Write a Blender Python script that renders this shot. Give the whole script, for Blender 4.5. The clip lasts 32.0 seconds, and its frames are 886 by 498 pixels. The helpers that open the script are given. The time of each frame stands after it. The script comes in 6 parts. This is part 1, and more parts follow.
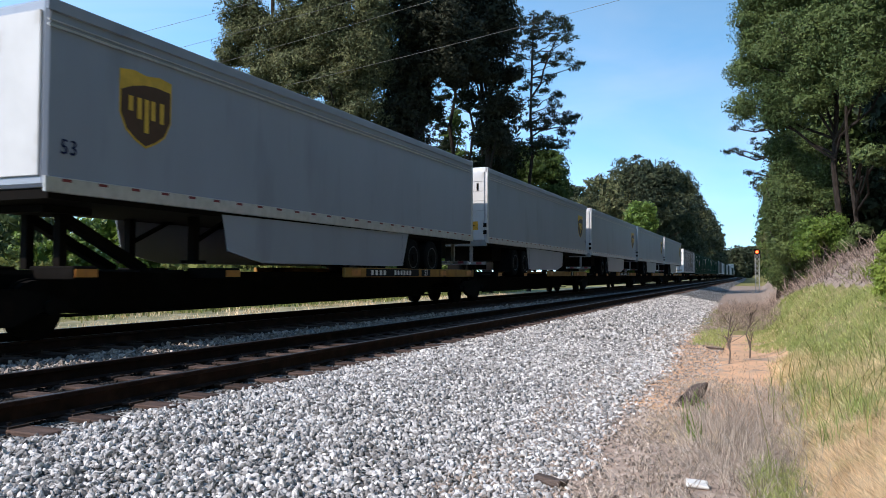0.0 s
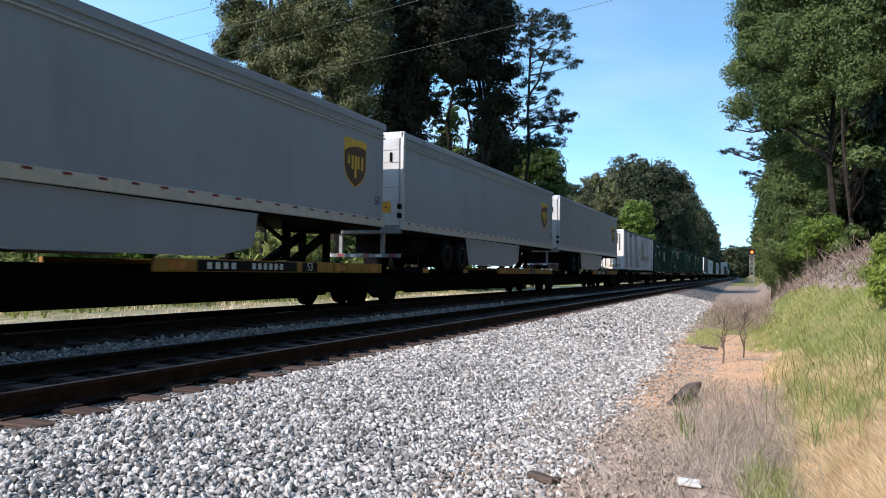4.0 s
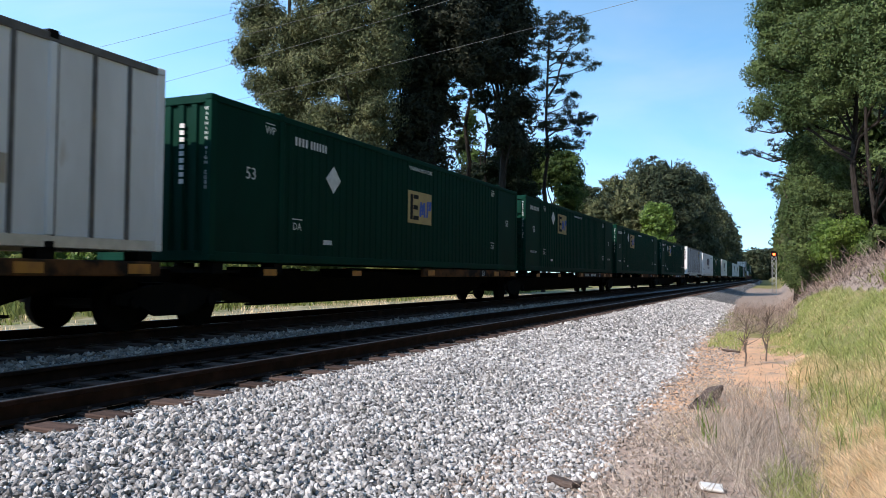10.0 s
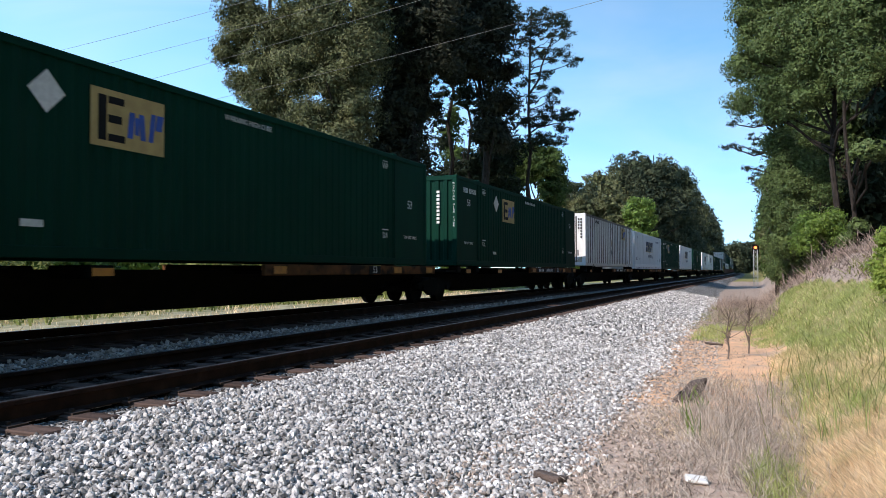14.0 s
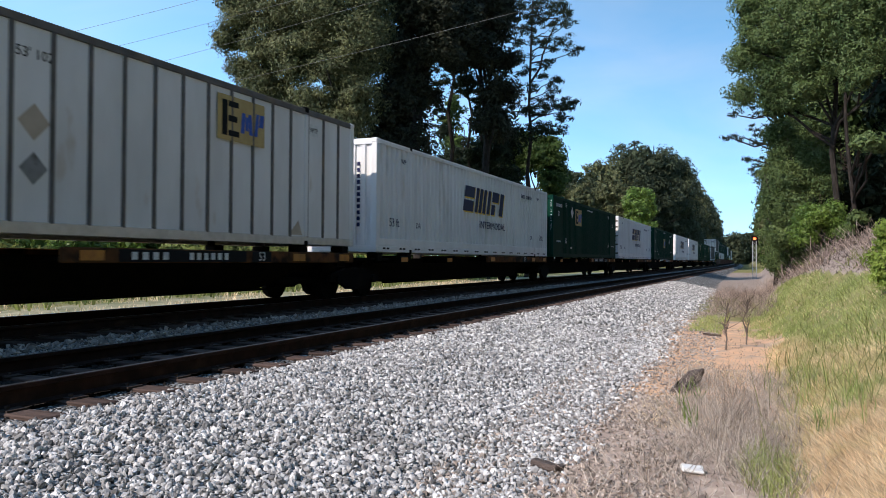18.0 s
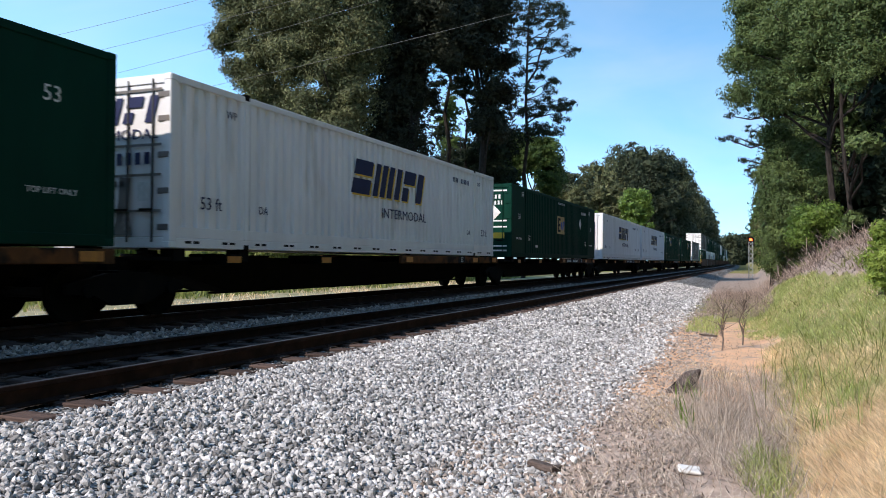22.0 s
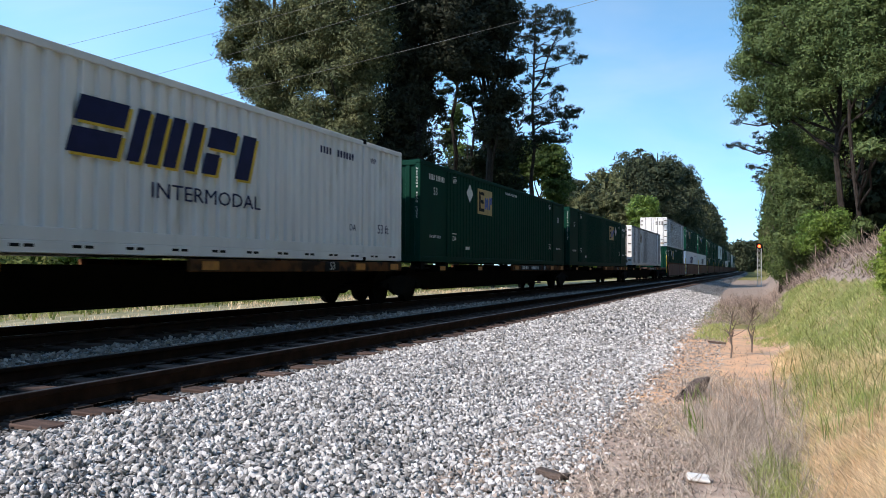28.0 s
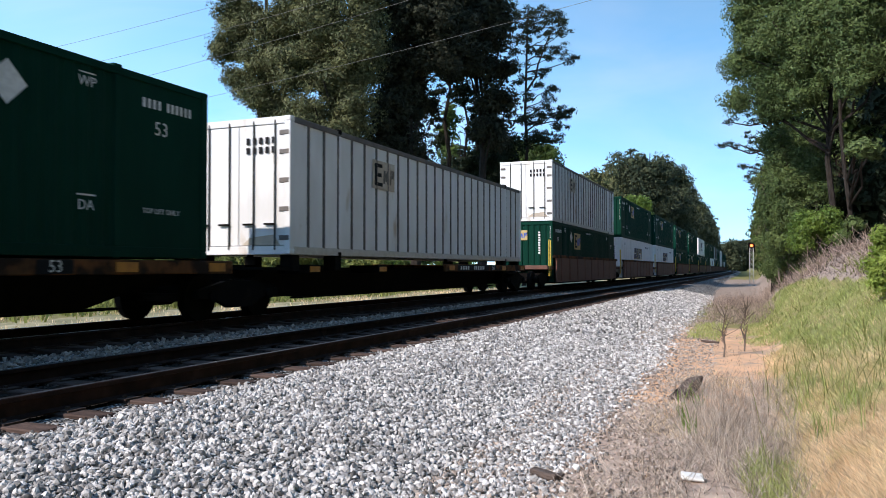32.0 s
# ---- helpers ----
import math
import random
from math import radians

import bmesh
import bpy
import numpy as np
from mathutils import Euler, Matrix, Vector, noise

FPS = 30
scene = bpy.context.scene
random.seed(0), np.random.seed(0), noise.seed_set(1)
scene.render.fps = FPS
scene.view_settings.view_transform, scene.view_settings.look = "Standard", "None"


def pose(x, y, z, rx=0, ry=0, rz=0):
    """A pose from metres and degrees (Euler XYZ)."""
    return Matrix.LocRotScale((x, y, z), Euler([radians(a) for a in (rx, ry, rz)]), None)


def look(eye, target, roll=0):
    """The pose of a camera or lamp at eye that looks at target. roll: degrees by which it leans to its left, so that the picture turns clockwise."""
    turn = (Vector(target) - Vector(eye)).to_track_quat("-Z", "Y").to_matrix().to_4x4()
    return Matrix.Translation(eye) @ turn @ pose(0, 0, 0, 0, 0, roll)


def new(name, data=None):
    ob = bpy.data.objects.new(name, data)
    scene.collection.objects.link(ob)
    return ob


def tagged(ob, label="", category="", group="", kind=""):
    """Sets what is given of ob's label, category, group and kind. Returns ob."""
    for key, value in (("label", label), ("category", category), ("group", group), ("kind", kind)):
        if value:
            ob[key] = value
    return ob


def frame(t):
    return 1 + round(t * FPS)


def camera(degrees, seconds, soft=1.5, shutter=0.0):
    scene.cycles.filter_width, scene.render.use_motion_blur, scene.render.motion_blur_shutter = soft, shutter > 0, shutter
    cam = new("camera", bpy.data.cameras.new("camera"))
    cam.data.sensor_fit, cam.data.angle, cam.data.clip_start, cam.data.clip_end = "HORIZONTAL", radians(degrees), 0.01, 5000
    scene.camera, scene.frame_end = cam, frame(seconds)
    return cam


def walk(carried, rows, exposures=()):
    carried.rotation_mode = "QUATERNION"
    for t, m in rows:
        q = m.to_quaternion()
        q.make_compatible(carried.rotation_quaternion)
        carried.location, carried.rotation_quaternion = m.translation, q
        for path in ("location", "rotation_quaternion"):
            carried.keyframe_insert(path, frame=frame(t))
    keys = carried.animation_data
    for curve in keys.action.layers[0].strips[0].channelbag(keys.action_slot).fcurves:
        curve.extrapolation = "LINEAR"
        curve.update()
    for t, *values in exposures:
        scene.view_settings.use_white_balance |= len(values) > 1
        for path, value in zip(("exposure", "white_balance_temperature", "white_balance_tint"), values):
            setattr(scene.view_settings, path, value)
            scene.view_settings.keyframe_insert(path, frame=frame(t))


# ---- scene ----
cam = camera(60.0, 32.0, soft=0.45, shutter=0.15)
EYE = (0.0, 0.0, 1.0)
# seconds, yaw, pitch, roll: the camera is held by hand at one spot
VIEW = [
    (0.0, 22.59, 1.87, -0.20),
    (0.5, 22.74, 1.76, -0.36),
    (1.0, 22.79, 1.50, -0.50),
    (1.5, 22.52, 1.42, -0.44),
    (2.0, 22.61, 1.37, -0.41),
    (2.5, 22.64, 1.27, -0.41),
    (4.5, 22.20, 1.77, -0.96),
    (5.0, 22.85, 1.86, -1.19),
    (5.5, 23.28, 2.11, -1.29),
    (6.0, 23.42, 2.61, -1.10),
    (6.5, 23.33, 2.79, -1.19),
    (7.0, 23.98, 2.52, -0.48),
    (7.5, 23.76, 2.13, -0.73),
    (8.0, 23.76, 1.97, -0.76),
    (8.5, 24.04, 1.96, -0.89),
    (9.0, 24.55, 1.88, -0.88),
    (9.5, 23.80, 1.91, -0.68),
    (10.0, 23.66, 1.87, -0.61),
    (10.5, 23.37, 1.80, -0.38),
    (11.0, 23.24, 1.88, -0.23),
    (11.5, 23.28, 1.79, -0.38),
    (12.0, 23.11, 1.67, -0.48),
    (12.5, 22.89, 1.65, -0.28),
    (13.0, 22.78, 1.76, -0.20),
    (13.5, 22.59, 1.52, -0.03),
    (14.0, 22.50, 1.65, 0.09),
    (14.5, 22.61, 1.46, -0.16),
    (16.5, 22.41, 1.36, 0.19),
    (17.0, 22.26, 1.56, 0.21),
    (17.5, 22.49, 1.36, -0.04),
    (18.0, 22.43, 0.80, -0.39),
    (18.5, 22.11, 1.10, -0.40),
    (19.0, 22.03, 0.89, -0.36),
    (19.5, 21.97, 0.89, -0.23),
    (20.0, 21.93, 1.19, -0.27),
    (20.5, 22.14, 0.96, -0.13),
    (21.0, 22.33, 1.01, -0.30),
    (21.5, 22.18, 0.90, -0.23),
    (22.0, 22.19, 0.87, -0.37),
    (22.5, 22.25, 0.77, -0.31),
    (23.0, 22.40, 0.97, -0.34),
    (23.5, 22.31, 1.06, -0.61),
    (24.0, 22.45, 1.18, -0.53),
    (24.5, 22.48, 1.40, -0.45),
    (25.0, 22.55, 1.53, -0.45),
    (25.5, 22.66, 1.50, -0.37),
    (27.5, 22.92, 1.51, -0.19),
    (28.0, 22.73, 1.43, -0.22),
    (28.5, 22.71, 1.39, -0.13),
    (29.0, 22.66, 1.54, -0.34),
    (29.5, 22.76, 1.46, -0.33),
    (30.0, 22.57, 1.66, -0.26),
    (30.5, 22.39, 1.74, -0.17),
    (31.0, 22.47, 1.70, -0.13),
    (31.5, 22.56, 1.63, -0.14),
    (32.0, 22.24, 1.48, 0.04),
]
walk(cam, [(t, pose(*EYE, 90 + p, r, y)) for t, y, p, r in VIEW],
     exposures=((0, -0.06, 6650, 16), (1, 0.1, 6650, 16), (2, 0.04, 6650, 16), (5, 0.1, 6650, 16), (6, 0.06, 6650, 16), (7, 0.17, 6650, 16), (8, 0.16, 6650, 16), (9, 0.02, 6650, 16), (10, 0.06, 6650, 16), (14, 0.08, 6650, 16), (17, -0.04, 6650, 16), (18, -0.1, 6650, 16), (20, 0.02, 6650, 16), (25, -0.02, 6650, 16), (28, 0.02, 6650, 16), (30, 0.05, 6650, 16), (32, 0.02, 6650, 16)))

# ---- light ----
SUN_DIR = Vector((0.71, 1.18, -1.0)).normalized()
world = bpy.data.worlds.new("sky")
scene.world = world
world.use_nodes = True
wn = world.node_tree.nodes
sky = wn.new("ShaderNodeTexSky")
sky.sky_type = "NISHITA"
sky.sun_disc = False
sky.sun_elevation = math.asin(-SUN_DIR.z)
sky.sun_rotation = math.atan2(-SUN_DIR.x, -SUN_DIR.y)
sky.air_density, sky.dust_density, sky.ozone_density = 1.0, 0.2, 1.6
wn["Background"].inputs[1].default_value = 0.195
# the clear band above the trees is drawn from higher up in the sky
sky_co = wn.new("ShaderNodeTexCoord")
sky_up = wn.new("ShaderNodeMapping")
sky_up.inputs["Location"].default_value = (0, 0, 0.11)
sky_hue = wn.new("ShaderNodeHueSaturation")
sky_hue.inputs["Hue"].default_value = 0.486
# thin high haze takes some colour out of the blue
haze = wn.new("ShaderNodeTexNoise")
haze.inputs["Scale"].default_value, haze.inputs["Detail"].default_value, haze.inputs["Distortion"].default_value = 2.2, 5.0, 0.6
haze_map = wn.new("ShaderNodeMapping")
haze_map.inputs["Scale"].default_value = (1.0, 1.0, 3.5)
haze_map.inputs["Rotation"].default_value = (0.0, 0.5, 0.0)
haze_amount = wn.new("ShaderNodeMapRange")
for slot, value in (("From Min", 0.42), ("From Max", 0.75), ("To Min", 1.22), ("To Max", 0.95)):
    haze_amount.inputs[slot].default_value = value
world.node_tree.links.new(sky_co.outputs["Generated"], haze_map.inputs["Vector"])
world.node_tree.links.new(haze_map.outputs[0], haze.inputs["Vector"])
world.node_tree.links.new(haze.outputs["Fac"], haze_amount.inputs["Value"])
world.node_tree.links.new(haze_amount.outputs[0], sky_hue.inputs["Saturation"])
world.node_tree.links.new(sky_co.outputs["Generated"], sky_up.inputs["Vector"])
world.node_tree.links.new(sky_up.outputs[0], sky.inputs["Vector"])
# the open side of the line is a little hazier, and so lighter
sky_xyz = wn.new("ShaderNodeSeparateXYZ")
sky_side = wn.new("ShaderNodeMapRange")
sky_side.interpolation_type = "SMOOTHSTEP"
for slot, value in (("From Min", -0.8), ("From Max", 0.1), ("To Min", 1.95), ("To Max", 1.16)):
    sky_side.inputs[slot].default_value = value
world.node_tree.links.new(sky_co.outputs["Generated"], sky_xyz.inputs[0])
world.node_tree.links.new(sky_xyz.outputs["X"], sky_side.inputs["Value"])
world.node_tree.links.new(sky_side.outputs[0], sky_hue.inputs["Value"])
world.node_tree.links.new(sky.outputs[0], sky_hue.inputs["Color"])
world.node_tree.links.new(sky_hue.outputs[0], wn["Background"].inputs[0])
sun = new("sun", bpy.data.lights.new("sun", "SUN"))
sun.data.energy, sun.data.angle, sun.data.color = 5.0, radians(0.53), (1.0, 0.93, 0.82)
sun.matrix_world = look((-60, -80, 70), Vector((-60, -80, 70)) + SUN_DIR)


# ---- helpers of this scene ----
def part(name, bm, material, parent=None, label=""):
    me = bpy.data.meshes.new(name)
    bm.to_mesh(me)
    bm.free()
    return mesh_part(name, me, material, parent, label)


def mesh_part(name, me, material, parent=None, label=""):
    ob = new(name, me)
    for m in material if isinstance(material, (list, tuple)) else [material]:
        if not me.materials or len(me.materials) < 8:
            me.materials.append(m)
    ob.parent = parent
    return tagged(ob, label)


def share(name, me, parent, m):
    ob = new(name, me)
    ob.parent = parent
    ob.matrix_basis = m
    return ob


def box(bm, x0, x1, y0, y1, z0, z1, bevel=0.0):
    vs = [bm.verts.new((x, y, z)) for z in (z0, z1) for y in (y0, y1) for x in (x0, x1)]
    fs = [bm.faces.new([vs[i] for i in f]) for f in ((0, 2, 3, 1), (4, 5, 7, 6), (0, 1, 5, 4), (1, 3, 7, 5), (3, 2, 6, 7), (2, 0, 4, 6))]
    if bevel:
        es = {e for f in fs for e in f.edges}
        bmesh.ops.bevel(bm, geom=list(es), offset=bevel, segments=1, affect="EDGES")


def boxes(*dims, bevel=0.0):
    bm = bmesh.new()
    for d in dims:
        box(bm, *d, bevel=bevel)
    return bm


def cyl(bm, p, q, r, n=12, r2=None):
    p, q = Vector(p), Vector(q)
    rot = (q - p).to_track_quat("Z", "Y").to_matrix().to_4x4()
    bmesh.ops.create_cone(bm, cap_ends=True, segments=n, radius1=r, radius2=r if r2 is None else r2, depth=(q - p).length,
                          matrix=Matrix.Translation((p + q) / 2) @ rot)


def beam(bm, p, q, w, h):
    p, q = Vector(p), Vector(q)
    rot = (q - p).to_track_quat("Z", "Y").to_matrix().to_4x4()
    bmesh.ops.create_cube(bm, size=1, matrix=Matrix.Translation((p + q) / 2) @ rot @ Matrix.Diagonal((w, h, (q - p).length, 1)))


def raw_mesh(name, verts, faces):
    """A mesh from arrays of points (n, 3) and faces (m, k)."""
    me = bpy.data.meshes.new(name)
    verts, faces = np.asarray(verts, dtype=np.float32), np.asarray(faces, dtype=np.int32)
    k = faces.shape[1]
    me.vertices.add(len(verts))
    me.vertices.foreach_set("co", verts.ravel())
    me.loops.add(faces.size)
    me.loops.foreach_set("vertex_index", faces.ravel())
    me.polygons.add(len(faces))
    me.polygons.foreach_set("loop_start", np.arange(0, faces.size, k, dtype=np.int32))
    me.polygons.foreach_set("use_smooth", np.zeros(len(faces), dtype=bool))
    me.update(calc_edges=True)
    return me


def thing(name, label, category, m=None, group="", kind=""):
    ob = new(name)
    if m is not None:
        ob.matrix_basis = m
    return tagged(ob, label, category, group, kind)


# ---- materials ----
def mat(name, color, rough=0.6, metal=0.0, color2=None, scale=8.0, bump=0.0, bump_scale=60.0, dirt=None, dirt_scale=1.5, dirt_at=0.58,
        stretch=(1, 1, 1), per_object=0.0, per_island=0.0, transl=0.0, spec=0.5):
    m = bpy.data.materials.new(name)
    m.use_nodes = True
    t = m.node_tree
    n, l = t.nodes, t.links
    b = n["Principled BSDF"]
    b.inputs["Roughness"].default_value = rough
    b.inputs["Metallic"].default_value = metal
    b.inputs["Specular IOR Level"].default_value = spec
    co = n.new("ShaderNodeTexCoord")
    mp = n.new("ShaderNodeMapping")
    mp.inputs["Scale"].default_value = stretch
    l.new(co.outputs["Object"], mp.inputs["Vector"])
    src = None

    def noise_at(s, detail=4.0):
        x = n.new("ShaderNodeTexNoise")
        x.inputs["Scale"].default_value = s
        x.inputs["Detail"].default_value = detail
        l.new(mp.outputs[0], x.inputs["Vector"])
        return x.outputs["Fac"]

    def mixed(fac, a, c):
        x = n.new("ShaderNodeMix")
        x.data_type = "RGBA"
        l.new(fac, x.inputs["Factor"])
        for s, v in ((x.inputs["A"], a), (x.inputs["B"], c)):
            if isinstance(v, tuple):
                s.default_value = (*v, 1)
            else:
                l.new(v, s)
        return x.outputs["Result"]

    def ramp(fac, lo, hi):
        x = n.new("ShaderNodeMapRange")
        x.inputs["From Min"].default_value, x.inputs["From Max"].default_value = lo, hi
        l.new(fac, x.inputs["Value"])
        return x.outputs[0]

    src = mixed(ramp(noise_at(scale), 0.35, 0.65), color, color2 if color2 else tuple(c * 0.8 for c in color))
    if dirt:
        src = mixed(ramp(noise_at(dirt_scale, 6.0), dirt_at, dirt_at + 0.12), src, dirt)
    for amount, node in ((per_object, "ShaderNodeObjectInfo"), (per_island, "ShaderNodeNewGeometry")):
        if amount:
            x = n.new(node)
            h = n.new("ShaderNodeHueSaturation")
            fac = x.outputs["Random"] if node == "ShaderNodeObjectInfo" else x.outputs["Random Per Island"]
            r = n.new("ShaderNodeMapRange")
            r.inputs["To Min"].default_value, r.inputs["To Max"].default_value = 1 - amount, 1 + amount
            l.new(fac, r.inputs["Value"])
            l.new(r.outputs[0], h.inputs["Value"])
            l.new(src, h.inputs["Color"])
            src = h.outputs["Color"]
    l.new(src, b.inputs["Base Color"])
    if bump:
        bp = n.new("ShaderNodeBump")
        bp.inputs["Strength"].default_value = bump
        bp.inputs["Distance"].default_value = 0.02
        l.new(noise_at(bump_scale), bp.inputs["Height"])
        l.new(bp.outputs[0], b.inputs["Normal"])
    if transl:
        tr = n.new("ShaderNodeBsdfTranslucent")
        l.new(src, tr.inputs["Color"])
        mx = n.new("ShaderNodeMixShader")
        mx.inputs[0].default_value = transl
        l.new(b.outputs[0], mx.inputs[1])
        l.new(tr.outputs[0], mx.inputs[2])
        l.new(mx.outputs[0], n["Material Output"].inputs["Surface"])
    return m


M_STONE = mat("ballast_stone", (0.58, 0.57, 0.568), 0.9, color2=(0.3, 0.292, 0.292), scale=12, per_island=0.65, bump=0.35, bump_scale=80, spec=0.2)

def pebbled(name, light, dark, scale):
    """Ground of broken stones, each of its own grey, with shade painted dark into the gaps."""
    m = mat(name, light, 0.95, color2=dark, scale=3, bump=0.6, bump_scale=30, spec=0.2)
    t = m.node_tree
    n, l = t.nodes, t.links
    co = n.new("ShaderNodeTexCoord")
    cell = n.new("ShaderNodeTexVoronoi")
    cell.inputs["Scale"].default_value = scale
    gap = n.new("ShaderNodeTexVoronoi")
    gap.feature = "DISTANCE_TO_EDGE"
    gap.inputs["Scale"].default_value = scale
    for v in (cell, gap):
        l.new(co.outputs["Object"], v.inputs["Vector"])
    grey = n.new("ShaderNodeSeparateColor")
    l.new(cell.outputs["Color"], grey.inputs[0])
    mix = n.new("ShaderNodeMix")
    mix.data_type = "RGBA"
    mix.inputs["A"].default_value, mix.inputs["B"].default_value = (*dark, 1), (*light, 1)
    l.new(grey.outputs[0], mix.inputs["Factor"])
    # colour falls off towards cell edges, as shade between the stones
    edge = n.new("ShaderNodeMapRange")
    edge.inputs["From Min"].default_value, edge.inputs["From Max"].default_value, edge.inputs["To Min"].default_value = 0.02, 0.16, 0.12
    l.new(gap.outputs["Distance"], edge.inputs["Value"])
    mul = n.new("ShaderNodeMix")
    mul.data_type, mul.blend_type = "RGBA", "MULTIPLY"
    mul.inputs["Factor"].default_value = 1.0
    l.new(mix.outputs["Result"], mul.inputs["A"])
    l.new(edge.outputs[0], mul.inputs["B"])
    b = n["Principled BSDF"]
    l.new(mul.outputs["Result"], b.inputs["Base Color"])
    bp = n.new("ShaderNodeBump")
    bp.inputs["Strength"].default_value, bp.inputs["Distance"].default_value = 1.0, 0.03
    l.new(edge.outputs[0], bp.inputs["Height"])
    l.new(bp.outputs[0], b.inputs["Normal"])
    return m


M_SOIL = mat("red_soil", (0.74, 0.45, 0.28), 0.95, color2=(0.6, 0.39, 0.26), scale=3.5, bump=1.0, bump_scale=16, dirt=(0.45, 0.33, 0.25), dirt_scale=2.6, dirt_at=0.54, spec=0.1)
M_DEBRIS = mat("soil_with_debris", (0.54, 0.42, 0.345), 0.95, color2=(0.38, 0.29, 0.24), scale=7, bump=1.0, bump_scale=22, dirt=(0.2, 0.16, 0.135), dirt_scale=6, dirt_at=0.56, spec=0.1)
M_BED = pebbled("ballast_bed", (0.62, 0.61, 0.6), (0.12, 0.12, 0.12), 19)
# near-black bed: the shade under and beside the train, put into the colour
M_SHADEBED = pebbled("oily_track_bed", (0.055, 0.047, 0.042), (0.018, 0.015, 0.014), 19)
M_GRASSLAND = mat("grassy_ground", (0.16, 0.19, 0.06), 0.95, color2=(0.3, 0.25, 0.12), scale=0.7, bump=0.6, bump_scale=12, spec=0.1)
M_LITTER = mat("leaf_litter", (0.42, 0.34, 0.29), 0.95, color2=(0.28, 0.22, 0.185), scale=5, bump=1.0, bump_scale=14, dirt=(0.12, 0.095, 0.075), dirt_scale=3, spec=0.1)
M_SANDY = mat("sandy_verge", (0.4, 0.35, 0.23), 0.95, color2=(0.22, 0.21, 0.12), scale=1.4, bump=0.8, bump_scale=12, dirt=(0.16, 0.17, 0.07), dirt_scale=0.9, spec=0.1)
M_RAIL = mat("rusty_rail", (0.035, 0.017, 0.013), 0.85, color2=(0.018, 0.01, 0.008), scale=5, bump=0.2, bump_scale=60, dirt=(0.045, 0.024, 0.018), dirt_scale=3, spec=0.15)
M_RAILTOP = mat("worn_rail_head", (0.2, 0.195, 0.2), 0.5, 1.0, color2=(0.1, 0.09, 0.085), scale=4)
M_TIE = mat("creosoted_tie", (0.115, 0.078, 0.066), 0.9, color2=(0.06, 0.042, 0.036), scale=5, bump=0.6, bump_scale=20, stretch=(0.4, 4, 4), per_object=0.35, spec=0.15)
M_PLATE = mat("tie_plate_rust", (0.05, 0.028, 0.02), 0.8, scale=12)
M_GREEN = mat("green_container_paint", (0.0015, 0.035, 0.0225), 0.6, color2=(0.0012, 0.029, 0.019), scale=2.0, dirt=(0.004, 0.033, 0.022), dirt_scale=1.2, dirt_at=0.6, stretch=(1, 1, 0.35), per_object=0.12, spec=0.06)
M_WHITE = mat("white_container_paint", (0.81, 0.805, 0.805), 0.45, color2=(0.73, 0.72, 0.72), scale=1.6, dirt=(0.6, 0.58, 0.55), dirt_scale=1.4, dirt_at=0.6, stretch=(1, 1, 0.3), per_object=0.05, spec=0.18)
M_WHITE_OLD = mat("stained_white_paint", (0.79, 0.79, 0.795), 0.6, color2=(0.7, 0.695, 0.69), scale=1.8, dirt=(0.52, 0.43, 0.34), dirt_scale=1.6, dirt_at=0.63, stretch=(1, 1, 0.4), per_object=0.05, spec=0.18)
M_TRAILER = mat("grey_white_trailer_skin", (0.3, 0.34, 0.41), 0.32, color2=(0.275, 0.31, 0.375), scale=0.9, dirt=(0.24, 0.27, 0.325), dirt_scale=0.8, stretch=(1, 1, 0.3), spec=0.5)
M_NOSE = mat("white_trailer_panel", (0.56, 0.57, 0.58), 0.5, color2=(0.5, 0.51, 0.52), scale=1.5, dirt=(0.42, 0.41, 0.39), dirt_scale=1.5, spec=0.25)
M_ALU = mat("aluminium_rail", (0.6, 0.6, 0.6), 0.45, 0.6, color2=(0.5, 0.5, 0.5), scale=6)
M_POST = mat("grey_rib_sealant", (0.15, 0.135, 0.125), 0.75, color2=(0.1, 0.09, 0.085), scale=4, dirt=(0.2, 0.15, 0.11), dirt_scale=1.5)
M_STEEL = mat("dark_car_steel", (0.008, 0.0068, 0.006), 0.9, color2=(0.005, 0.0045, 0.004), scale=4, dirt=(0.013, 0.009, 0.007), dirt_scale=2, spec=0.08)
M_SILL = mat("faded_yellow_brown_sill", (0.17, 0.068, 0.026), 0.85, color2=(0.09, 0.045, 0.022), scale=2.5, dirt=(0.03, 0.02, 0.015), dirt_scale=2.2, dirt_at=0.47, spec=0.08)
M_MUSTARD = mat("mustard_sill_paint", (0.4, 0.21, 0.05), 0.7, color2=(0.3, 0.15, 0.04), scale=3, dirt=(0.08, 0.05, 0.03), dirt_scale=2.0, dirt_at=0.6, spec=0.2)
M_WELL = mat("brown_red_well_paint", (0.15, 0.06, 0.04), 0.7, color2=(0.11, 0.05, 0.035), scale=2.5)
M_ORANGE = mat("orange_reflector", (0.55, 0.22, 0.03), 0.5, color2=(0.4, 0.15, 0.03), scale=6)
M_RED = mat("red_reflector", (0.2, 0.02, 0.03), 0.4, scale=10)
M_LETTER = mat("white_lettering", (0.75, 0.76, 0.75), 0.6, scale=12)
M_BLACK = mat("black_lettering", (0.012, 0.012, 0.014), 0.7, scale=12, spec=0.15)
M_NAVY = mat("navy_blue_paint", (0.013, 0.018, 0.075), 0.5, scale=5, spec=0.2)
M_YELLOW = mat("yellow_paint", (0.75, 0.5, 0.05), 0.5, scale=6)
M_AMBER = mat("amber_label", (0.8, 0.4, 0.03), 0.5, scale=6)
M_GOLD = mat("gold_paint", (0.75, 0.47, 0.06), 0.5, scale=6)
M_BROWN = mat("dark_brown_paint", (0.085, 0.04, 0.02), 0.5, scale=6)
